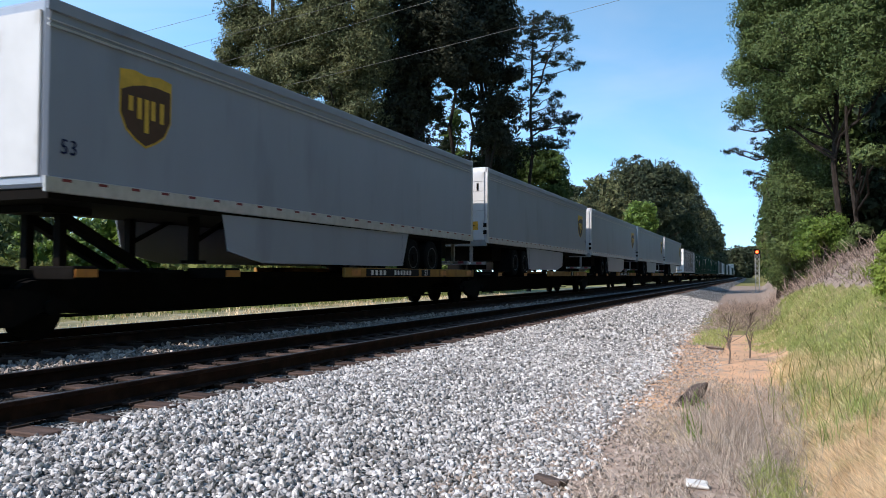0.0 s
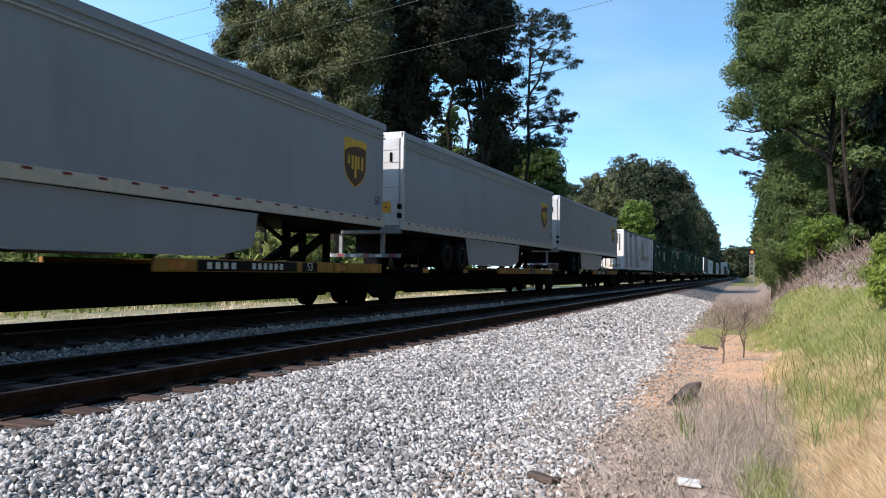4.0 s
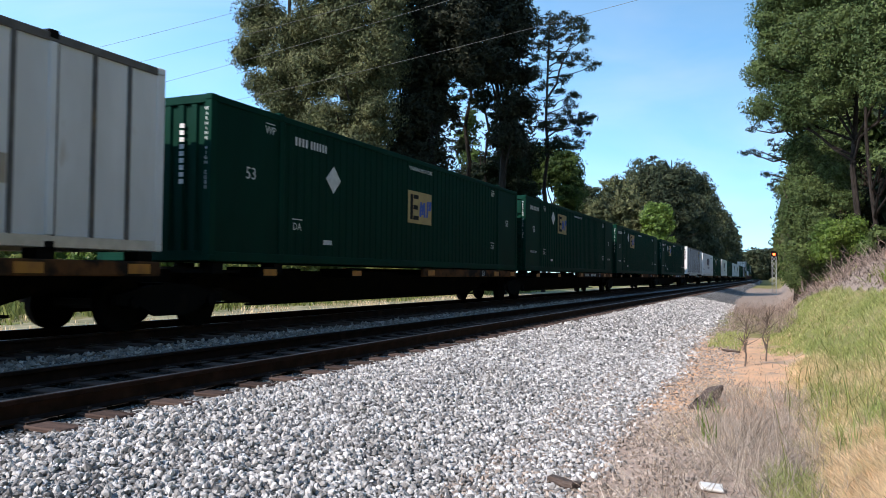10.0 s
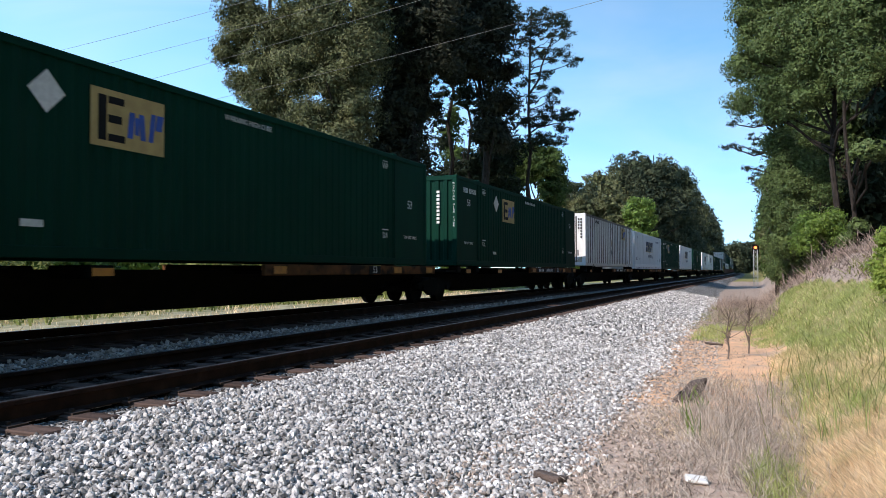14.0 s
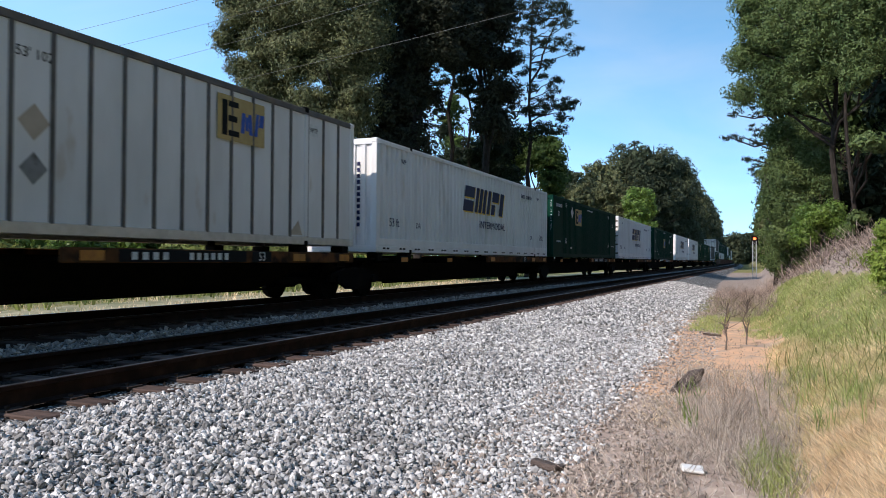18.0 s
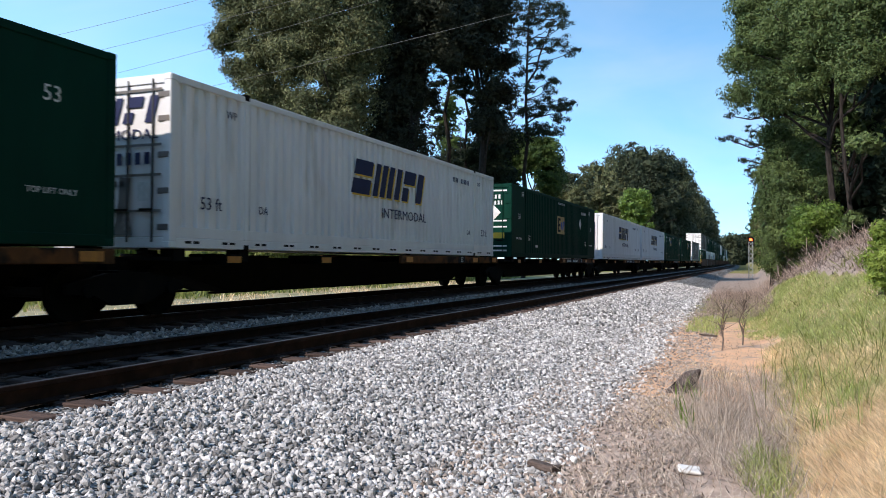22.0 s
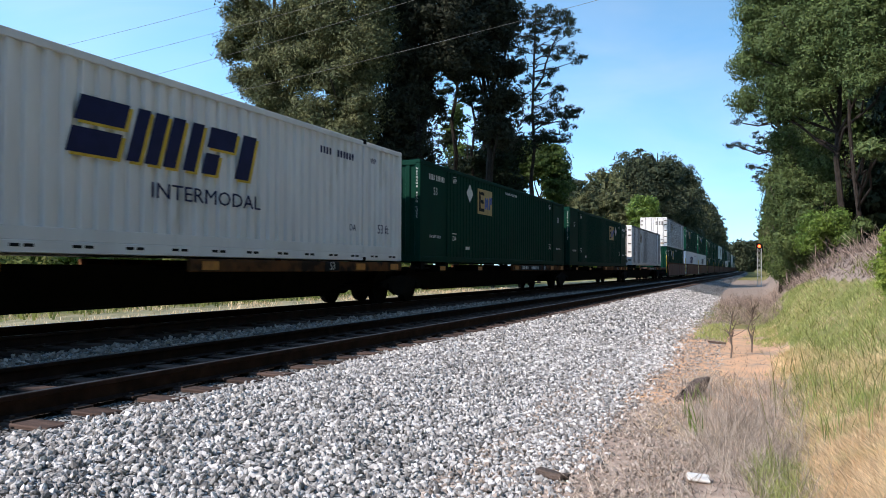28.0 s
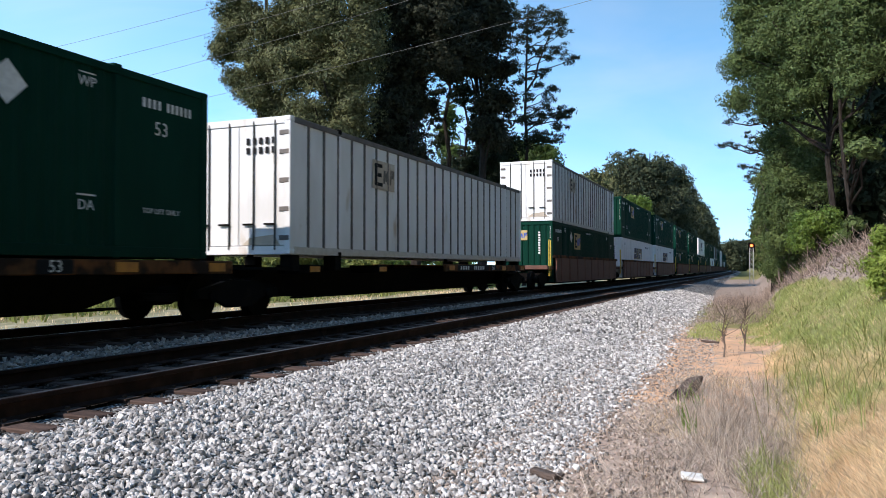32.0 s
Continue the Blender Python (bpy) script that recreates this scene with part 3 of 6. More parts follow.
def shell(style, door):
    """The bare container of a style, with the doors at the leading end or at the other; built once, then copied."""
    key = (style, door)
    if key in SHELLS:
        return SHELLS[key]
    paint = {"green": M_GREEN, "white": M_WHITE, "ribbed": M_WHITE_OLD}[style]
    trim = paint
    c = new("container")
    h, w, t = LENGTH / 2, WIDE / 2, TALL
    lift = h - 2.05
    for sx in (-1, 1):
        for sy in (-1, 1):
            part("corner_post", boxes((sx * w - 0.075 - sx * 0.075, sx * w + 0.075 - sx * 0.075, sy * h - 0.08 - sy * 0.08, sy * h + 0.08 - sy * 0.08, 0.11, t - 0.11), bevel=0.012), trim, c)
        part("top_rail", boxes((sx * w - 0.03 - sx * 0.03, sx * w + 0.03 - sx * 0.03, -h + 0.16, h - 0.16, t - 0.13, t - 0.01), bevel=0.01), M_POST if style == "ribbed" else trim, c)
        part("bottom_rail", boxes((sx * w - 0.04 - sx * 0.04, sx * w + 0.04 - sx * 0.04, -h + 0.16, h - 0.16, 0.0, 0.17), bevel=0.01), M_ALU if style == "ribbed" else trim, c)
        for sy in (-1, 1):
            part("lift_post", boxes((sx * w - 0.05 - sx * 0.042, sx * w + 0.05 - sx * 0.042, sy * lift - 0.06, sy * lift + 0.06, 0.17, t - 0.13), bevel=0.008), trim, c)
            part("lift_casting", boxes((sx * w - 0.08 - sx * 0.075, sx * w + 0.08 - sx * 0.075, sy * lift - 0.09, sy * lift + 0.09, t - 0.1, t + 0.035), bevel=0.02), M_STEEL if style != "green" else trim, c)
            part("lower_casting", boxes((sx * w - 0.08 - sx * 0.075, sx * w + 0.08 - sx * 0.075, sy * lift - 0.09, sy * lift + 0.09, -0.02, 0.1), bevel=0.02), M_STEEL if style != "green" else trim, c)
            for z0 in (0.0, t - 0.12):
                part("corner_casting", boxes((sx * w - 0.085 - sx * 0.08, sx * w + 0.085 - sx * 0.08, sy * h - 0.09 - sy * 0.085, sy * h + 0.09 - sy * 0.085, z0, z0 + 0.12), bevel=0.02), trim, c)
        if style == "ribbed":
            n = 26
            p = (LENGTH - 0.16) / n
            for i in range(n):
                y = -h + 0.08 + i * p
                bm = boxes((-0.02, 0.0, y + 0.004, y + p - 0.004, 0.17, t - 0.13))
                part("side_panel", turned(bm, Matrix.Translation((sx * (w - 0.035) + (0.01 if sx > 0 else 0.01), 0, 0))), paint, c)
            for i in range(1, n):
                y = -h + 0.08 + i * p
                part("rib", boxes((sx * (w - 0.015) - 0.02, sx * (w - 0.015) + 0.02, y - 0.036, y + 0.036, 0.15, t - 0.12), bevel=0.01), M_POST, c)
        else:
            if style == "white":
                part("lower_panel", boxes((sx * (w - 0.03) - 0.02, sx * (w - 0.03) + 0.02, -h + 0.16, h - 0.16, 0.172, 0.36), bevel=0.008), paint, c)
            flats = [(-h, -lift), (lift, h)] if style == "green" else []
            bm = corrugated(-h + 0.14, h - 0.14, 0.16, t - 0.12, 0.0, 0.3 if style == "white" else 0.28, 0.065 if style == "white" else 0.018, flats)
            m = Matrix.Translation((w - 0.02, 0, 0)) if sx > 0 else Matrix.Translation((-w + 0.02, 0, 0)) @ Matrix.Rotation(radians(180), 4, "Z")
            part("side_wall", turned(bm, m), paint, c)
    part("roof", boxes((-w + 0.02, w - 0.02, -h + 0.02, h - 0.02, t - 0.05, t - 0.02)), paint, c)
    part("floor", boxes((-w + 0.05, w - 0.05, -h + 0.05, h - 0.05, 0.1, 0.16)), M_STEEL, c)
    for sy in (-1, 1):
        part("end_header", boxes((-w + 0.14, w - 0.14, sy * h - 0.06 - sy * 0.06, sy * h + 0.06 - sy * 0.06, t - 0.16, t - 0.01), bevel=0.01), trim, c)
        part("end_sill", boxes((-w + 0.14, w - 0.14, sy * h - 0.06 - sy * 0.06, sy * h + 0.06 - sy * 0.06, 0.0, 0.18), bevel=0.01), trim, c)
        if (sy < 0) == door:
            for dx in (-1, 1):
                x0, x1 = (-w + 0.15, -0.01) if dx < 0 else (0.01, w - 0.15)
                d = part("door", boxes((x0, x1, sy * h - 0.03 - sy * 0.05, sy * h + 0.03 - sy * 0.05, 0.19, t - 0.17), bevel=0.01), paint, c)
                for bx in (0.33, 0.8):
                    xx = x0 + (x1 - x0) * bx
                    bm = bmesh.new()
                    cyl(bm, (xx, sy * (h + 0.0), 0.1), (xx, sy * (h + 0.0), t - 0.08), 0.02, 8)
                    part("lock_bar", bm, M_RIM if style != "green" else paint, d)
                    part("bar_handle", boxes((xx - 0.25, xx + 0.02, sy * (h + 0.025) - 0.015, sy * (h + 0.025) + 0.015, 0.62, 0.66)), M_STEEL, d)
                for z in (0.35, 0.95, 1.55, 2.15, 2.55):
                    xx = x0 if dx < 0 else x1
                    part("hinge", boxes((xx - 0.12, xx + 0.12, sy * (h - 0.01) - 0.02, sy * (h - 0.01) + 0.02, z - 0.05, z + 0.05), bevel=0.01), M_POST if style != "green" else paint, d)
        elif style == "ribbed":
            part("end_wall", boxes((-w + 0.15, w - 0.15, sy * h - 0.02 - sy * 0.05, sy * h + 0.02 - sy * 0.05, 0.18, t - 0.16)), paint, c)
            for i in range(1, 6):
                xx = -w + 0.15 + (2 * w - 0.3) * i / 6
                part("end_rib", boxes((xx - 0.04, xx + 0.04, sy * (h - 0.02) - 0.02, sy * (h - 0.02) + 0.02, 0.18, t - 0.16), bevel=0.01), M_POST, c)
        else:
            bm = corrugated(-w + 0.13, w - 0.13, 0.17, t - 0.15, 0.0, 0.29, 0.045)
            m = Matrix.Translation((0, sy * (h - 0.02), 0)) @ Matrix.Rotation(radians(-90 if sy < 0 else 90), 4, "Z")
            part("end_wall", turned(bm, m), paint, c)
    SHELLS[key] = c
    return c


KEEP = []  # things of the train and their rows


def place_shell(style, door, y0, z, label, group):
    """A container whose leading end lies at y0 at 16 s."""
    src = shell(style, door)
    first = not src.get("used")
    src["used"] = 1
    c = src if first else copy_thing_clean(src)
    c.name = "container"
    tagged(c, label, "container", group)
    KEEP.append(ride(c, y0 + LENGTH / 2, z))
    return c


def copy_thing_clean(src):
    """A copy of the bare shell, without the lettering that its first use carries."""
    made = {}
    extra = set()
    for o in (src, *src.children_recursive):
        if o.get("mark") or o.parent in extra:
            extra.add(o)
            continue
        made[o] = o.copy()
        scene.collection.objects.link(made[o])
        made[o].parent = made.get(o.parent, o.parent)
    return made[src]


def mark(before, c):
    """Notes all that was added to c after the shell was copied."""
    for o in c.children_recursive:
        if o.name not in before:
            o["mark"] = 1


def emblem(c, y, z, x, s=1.0, faded=False, front=None):
    p = flat(c, "logo_panel", rect(y - 0.74 * s, y + 0.74 * s, z - 0.43 * s, z + 0.43 * s), M_TAN if not faded else M_TANPATCH, x, "tan square emblem panel with black and blue shapes", front)
    q, fr = x + 0.005, None if front is None else front - 0.005
    for name, m, look_of, rows in (("emblem_bars", M_BLACK, "black bars", ((-0.55, -0.41, -0.4, 0.4, 0), (-0.38, -0.1, 0.27, 0.4, 0), (-0.38, -0.14, -0.07, 0.07, 0), (-0.38, -0.08, -0.4, -0.27, 0))),
                                   ("emblem_strokes", M_POST if faded else M_BLUE, "blue slanted strokes", ((-0.04, 0.06, -0.28, 0.2, 0.04), (0.1, 0.18, -0.2, 0.12, 0.0), (0.21, 0.31, -0.28, 0.2, -0.04), (0.36, 0.45, -0.28, 0.26, 0.05), (0.49, 0.62, -0.04, 0.26, 0.04)))):
        bm = bmesh.new()
        for a, b, lo, hi, sl in rows:
            pts = [(y + u * 1.1 * s, z + v * 0.84 * s) for u, v in ((a, lo), (b, lo), (b + sl, hi), (a + sl, hi))]
            rings = [[bm.verts.new((q + d, u, v) if fr is None else (u, fr - d, v)) for u, v in pts] for d in (0.0, 0.004)]
            bm.faces.new(rings[1])
            for k in range(4):
                bm.faces.new((rings[0][k], rings[0][(k + 1) % 4], rings[1][(k + 1) % 4], rings[1][k]))
        bmesh.ops.recalc_face_normals(bm, faces=bm.faces[:])
        tagged(part(name, bm, m, p, look_of), kind="stuff")


def diamond(c, y, z, x, front=None):
    flat(c, "placard", [(y - 0.3, z), (y, z - 0.3), (y + 0.3, z), (y, z + 0.3)], M_LETTER, x, "white diamond placard", front)


def named(c):
    return {o.name for o in c.children_recursive}


def green_container(y0, z=1.18, kind="a", door=False):
    c = place_shell("green", door, y0, z, "dark green corrugated steel container with white lettering and a tan emblem", "containers of the train")
    before = named(c)
    h, w = LENGTH / 2, WIDE / 2 - 0.014
    lead = -h
    wp = {"a": (1.69, 2.62), "c": (1.58, 1.55)}.get(kind, (2.64, 2.62))
    if kind == "a":
        bars(c, lead + 2.76, 2.47, 0.5, 0.17, w, 4)
        bars(c, lead + 3.4, 2.47, 0.66, 0.17, w, 6)
        diamond(c, lead + 3.98, 1.85, w)
        emblem(c, lead + 8.4, 1.6, w)
        side_text(c, "WARNING HIGH CUBE", 0.14, lead + 8.45, 2.62, w + 0.002)
    elif kind in "be":
        bars(c, lead + 0.87, 2.48, 0.45, 0.16, w, 4)
        bars(c, lead + 1.5, 2.48, 0.66, 0.16, w, 6)
        diamond(c, lead + 3.98, 2.28, w)
        emblem(c, lead + 5.46, 2.1, w)
        side_text(c, "WARNING HIGH CUBE", 0.14, lead + 8.45, 2.62, w + 0.002)
    else:
        k = 13.35 if kind == "c" else 15.46
        bars(c, lead + k, 2.46, 0.45, 0.15, w, 4)
        bars(c, lead + k + 0.62, 2.46, 0.62, 0.15, w, 6)
        diamond(c, lead + (12.77 if kind == "c" else 12.87), 1.86 if kind == "c" else 2.25, w)
        emblem(c, lead + (11.38 if kind == "d" else 8.3), 2.07 if kind == "d" else 1.6, w)
        if kind == "c":
            side_text(c, "WARNING HIGH CUBE", 0.14, lead + 8.4, 2.65, w + 0.002)
    for s in (-1, 1):
        side_text(c, "53", 0.32, s * (h - 1.12), 2.07 if kind in "bd" else 1.63, w + 0.002)
        q = s * (h - wp[0 if s < 0 else 1])
        side_text(c, "WP", 0.21, q, 2.53, w + 0.002)
        flat(c, "overline", rect(q - 0.14, q + 0.14, 2.65, 2.67), M_LETTER, w)
        side_text(c, "DA", 0.21, s * (h - 2.62), 0.74, w + 0.002)
        flat(c, "overline", rect(s * (h - 2.62) - 0.17, s * (h - 2.62) + 0.17, 0.88, 0.905), M_LETTER, w)
        if kind != "a":
            side_text(c, "TOP LIFT ONLY", 0.12, s * (h - 1.1), 0.74, w + 0.002)
    flat(c, "label_plate", rect(lead + 3.6, lead + 3.95, 0.42, 0.52), M_LETTER, w)
    if kind == "e":
        for i in range(12):
            z2 = 0.3 + i * 0.155
            part("end_slat", boxes((-1.12, 1.12, lead - 0.03, lead + 0.05, z2, z2 + 0.075), bevel=0.012), M_GREEN, c)
        part("end_panel", boxes((-1.12, 1.12, lead - 0.01, lead + 0.05, 2.2, 2.7), bevel=0.012), M_GREEN, c)
    if not door:
        f = lead + (0.006 if kind != "e" else -0.034)
        emblem(c, -0.35, 2.25, 0, 0.55, front=f)
        side_text(c, "53", 0.36, -0.4, 1.6, 0, front=f)
        me = text_mesh("\n".join("WARNING HIGH CUBE"), 0.085, M_LETTER)
        share("lettering", me, c, Matrix.Translation((w - 0.09, f - 0.008, 1.95)) @ FRONT)
        stack(c, 0.65, 1.9, 0.1, 1.1, 9, M_LETTER, f)
        bars(c, -0.3, 0.62, 0.5, 0.24, 0, 1, front=f)
    else:
        f = lead - 0.001
        for i, z2 in enumerate((2.45, 2.25, 2.05)):
            bars(c, -0.55, z2, 0.8 - 0.1 * i, 0.13, 0, 6 - i, front=f)
        diamond(c, 0.55, 1.75, 0, front=f)
        for z2 in (2.62, 1.42, 1.18, 0.42, 0.24):
            flat(c, "white_stripe", rect(0.2, 1.1, z2 - 0.03, z2 + 0.03), M_LETTER, 0, "white stripe across the door", front=f)
        bars(c, 0.6, 2.38, 0.6, 0.16, 0, 4, front=f)
        bars(c, 0.65, 2.14, 0.7, 0.16, 0, 5, front=f)
        flat(c, "label_plate", rect(0.3, 1.0, 0.72, 0.95), M_YELLOW, 0, "yellow label", front=f)
    mark(before, c)
    return c


def slanted_word(c, y, z, w, h, x, dx, material, name):
    """Slanted bars that stand for a painted word: (start, end, bottom, top) as shares of its width and height."""
    sl = 0.3 * h
    for a, b, lo, hi in ((0.0, 0.21, 0.0, 0.44), (0.0, 0.21, 0.56, 1.0), (0.25, 0.31, 0.0, 1.0), (0.335, 0.4, 0.0, 1.0), (0.425, 0.49, 0.0, 1.0), (0.53, 0.595, 0.0, 1.0),
                         (0.635, 0.72, 0.0, 0.44), (0.635, 0.8, 0.56, 1.0), (0.84, 0.93, 0.0, 1.0)):
        y0, y1 = y - w / 2 + a * w + dx, y - w / 2 + b * w + dx
        z0 = z - h / 2 - dx * 0.6
        flat(c, name, [(y0 + sl * lo, z0 + lo * h), (y1 + sl * lo, z0 + lo * h), (y1 + sl * hi, z0 + hi * h), (y0 + sl * hi, z0 + hi * h)], material, x)


def white_container(y0, z=1.18, door=False):
    c = place_shell("white", door, y0, z, "white corrugated container with slanted navy shapes and fork-pocket slots", "containers of the train")
    before = named(c)
    h, w = LENGTH / 2, WIDE / 2 - 0.014
    slanted_word(c, -h + 8.3, 1.86, 4.4, 0.84, w, 0.07, M_YELLOW, "word_shadow_shape")
    slanted_word(c, -h + 8.3, 1.86, 4.4, 0.84, w + 0.005, 0.0, M_NAVY, "word_shape")
    side_text(c, "INTERMODAL", 0.36, -h + 9.15, 1.03, w + 0.003, M_NAVY, 1.28)
    for s in (-1, 1):
        side_text(c, "53 ft", 0.32, s * (h - 1.05), 0.78, w + 0.003, M_NAVY)
        side_text(c, "DA", 0.22, s * (h - 2.6), 0.76, w + 0.003, M_NAVY)
        side_text(c, "WP", 0.2, s * (h - 1.6), 2.45, w + 0.003, M_NAVY)
    bars(c, -h + 12.98, 2.42, 0.5, 0.15, w, 4, M_NAVY)
    bars(c, -h + 13.85, 2.42, 0.8, 0.15, w, 6, M_NAVY)
    for i in range(17):
        yy = -h + 0.55 + i * (LENGTH - 1.1) / 16
        part("vent_slot", boxes((w + 0.012, w + 0.018, yy - 0.18, yy - 0.03, 0.08, 0.125), (w + 0.012, w + 0.018, yy + 0.03, yy + 0.18, 0.08, 0.125)), M_BLACK, c)
    f = -h + 0.006
    if not door:
        flat(c, "front_word_shape", [(-0.85, 2.33), (-0.2, 2.33), (-0.05, 2.5), (-0.75, 2.5)], M_NAVY, 0, "faded navy blocks", front=f)
        side_text(c, "53 ft", 0.3, -0.2, 1.5, 0, M_NAVY, front=f)
        diamond(c, -0.7, 1.85, 0, front=f)
        stack(c, 0.78, 1.5, 0.09, 1.7, 11, M_NAVY, f)
    else:
        f = -h - 0.001
        for x0, x1, lo, hi in ((-0.95, -0.5, 2.1, 2.28), (-0.95, -0.5, 2.36, 2.54), (-0.4, -0.26, 2.1, 2.54), (-0.2, -0.06, 2.1, 2.54), (0.0, 0.14, 2.1, 2.54), (0.26, 0.46, 2.1, 2.28), (0.26, 0.6, 2.36, 2.54), (0.74, 0.92, 2.1, 2.54)):
            k = 0.3 * (lo - 2.1)
            flat(c, "door_word_shape", [(x0 + k, lo), (x1 + k, lo), (x1 + k + 0.3 * (hi - lo), hi), (x0 + k + 0.3 * (hi - lo), hi)], M_NAVY, 0, "faded navy block", front=f)
        side_text(c, "INTERMODAL", 0.25, 0.1, 1.9, 0, M_NAVY, 1.2, front=f)
        bars(c, 0.35, 1.5, 1.2, 0.2, 0, 6, M_NAVY, front=f)
        for z2 in (2.64, 1.72, 1.22, 0.62):
            flat(c, "door_seam", rect(-1.12, 1.12, z2 - 0.022, z2 + 0.022), M_GRIME, 0, "dirty seam across the doors", front=f - 0.006)
        flat(c, "grime_streak", [(0.1, 0.22), (0.5, 0.22), (0.42, 0.7), (0.46, 1.18), (0.22, 1.2), (0.2, 0.8)], M_GRIME, 0, "dark grime streak", front=f)
        flat(c, "label_plate", rect(0.62, 0.85, 0.78, 1.1), M_LETTER, 0, front=f - 0.006)
        bars(c, -0.1, 1.08, 1.0, 0.1, 0, 6, M_GRIME, front=f)
    mark(before, c)
    return c


def ribbed_container(y0, z=1.3, kind="patch", door=False):
    c = place_shell("ribbed", door, y0, z, {"patch": "worn white container with grey ribs and tan paint-over patches", "dark": "white ribbed container with a dark worn emblem near its end",
                                           "logo": "white ribbed container with a faded emblem near its doors"}[kind], "containers of the train")
    before = named(c)
    h, w = LENGTH / 2, WIDE / 2 - 0.012
    f = -h + 0.052 - 0.06
    if kind == "patch":
        p = (LENGTH - 0.16) / 26
        for i in range(14, 22):
            yy = -h + 0.08 + i * p
            flat(c, "tan_patch", rect(yy + 0.05, yy + p - 0.05, 0.79, 2.38 if i < 17 else 1.17), M_TANPATCH, w - 0.011)
        bars(c, -h + 3.05, 2.57, 0.5, 0.17, w + 0.012, 4, M_BLACK)
        bars(c, -h + 3.7, 2.58, 0.64, 0.17, w + 0.012, 6, M_BLACK)
        flat(c, "tag_plate", rect(-h + 7.85, -h + 8.15, 2.45, 2.68), M_LETTER, w - 0.01)
        flat(c, "sticker", [(-h + 7.85, 1.42), (-h + 8.07, 1.2), (-h + 8.3, 1.42), (-h + 8.07, 1.66)], M_TANPATCH, w - 0.01, "torn diamond sticker")
        stack(c, 1.0, 2.0, 0.09, 1.2, 7, M_BLACK, f)
        stack(c, 0.85, 2.3, 0.09, 0.7, 4, M_BLACK, f)
        flat(c, "rust_stain", [(0.2, 0.19), (1.1, 0.19), (1.05, 0.42), (0.7, 0.3), (0.35, 0.38)], M_TANPATCH, 0, "rusty stain", front=f + 0.03)
        for x0, x1, z0, z1 in ((-0.75, -0.5, 1.3, 2.3), (-0.9, -0.45, 1.0, 1.35), (0.55, 0.75, 1.5, 2.4)):
            flat(c, "tan_patch", rect(x0, x1, z0, z1), M_TANPATCH, 0, front=f + 0.03)
    elif kind == "dark":
        emblem(c, -h + 12.5, 2.25, w + 0.012, 0.95)
        side_text(c, "53' 102", 0.2, -h + 8.1, 2.4, w - 0.008, M_BLACK)
        flat(c, "placard", [(-h + 7.85, 1.5), (-h + 8.1, 1.25), (-h + 8.35, 1.5), (-h + 8.1, 1.75)], M_TANPATCH, w - 0.01, "worn tan diamond placard")
        flat(c, "placard", [(-h + 7.88, 0.88), (-h + 8.1, 0.66), (-h + 8.32, 0.88), (-h + 8.1, 1.1)], M_DULL, w - 0.01, "grey diamond placard")
        flat(c, "tag_plate", rect(-h + 14.85, -h + 15.2, 2.35, 2.6), M_LETTER, w - 0.01)
        side_text(c, "WTP", 0.14, -h + 15.02, 2.47, w - 0.004, M_BLACK)
        flat(c, "rust_stain", [(-h + 14.1, 0.2), (-h + 14.6, 0.2), (-h + 14.45, 0.5)], M_TANPATCH, w - 0.01, "rusty stain")
        emblem(c, -0.05, 2.37, 0, 0.42, front=f)
        flat(c, "rust_stain", [(-1.1, 0.19), (1.1, 0.19), (1.08, 0.5), (0.8, 0.28), (0.2, 0.34), (-0.4, 0.27)], M_TANPATCH, 0, "rusty stain", front=f + 0.03)
        flat(c, "tan_patch", rect(-0.35, 0.25, 0.5, 1.05), M_TANPATCH, 0, front=f + 0.03)
        flat(c, "tan_patch", rect(0.72, 0.92, 0.55, 0.85), M_DULL, 0, front=f + 0.03)
        stack(c, 1.06, 2.1, 0.09, 1.15, 7, M_BLACK, f)
        stack(c, 0.92, 2.347, 0.08, 0.66, 4, M_BLACK, f)
        flat(c, "sticker", rect(-0.95, -0.5, 1.15, 1.6), M_TANPATCH, 0, "torn tan sticker", front=f + 0.03)
        bars(c, -h + 3.28, 2.58, 1.04, 0.17, w + 0.012, 9, M_BLACK)
        flat(c, "tag_plate", rect(-h + 1.62, -h + 1.98, 2.55, 2.77), M_LETTER, w - 0.01)
    else:
        emblem(c, -h + 4.3, 2.1, w + 0.012, 0.85, True)
        for i, z2 in enumerate((2.4, 2.2)):
            bars(c, 0.6, z2, 0.8, 0.14, 0, 5, M_BLACK, front=-h - 0.001)
        flat(c, "rust_stain", [(0.1, 0.2), (1.05, 0.2), (0.9, 0.42), (0.3, 0.36)], M_TANPATCH, 0, "rusty stain", front=-h + 0.012)
    mark(before, c)
    return c


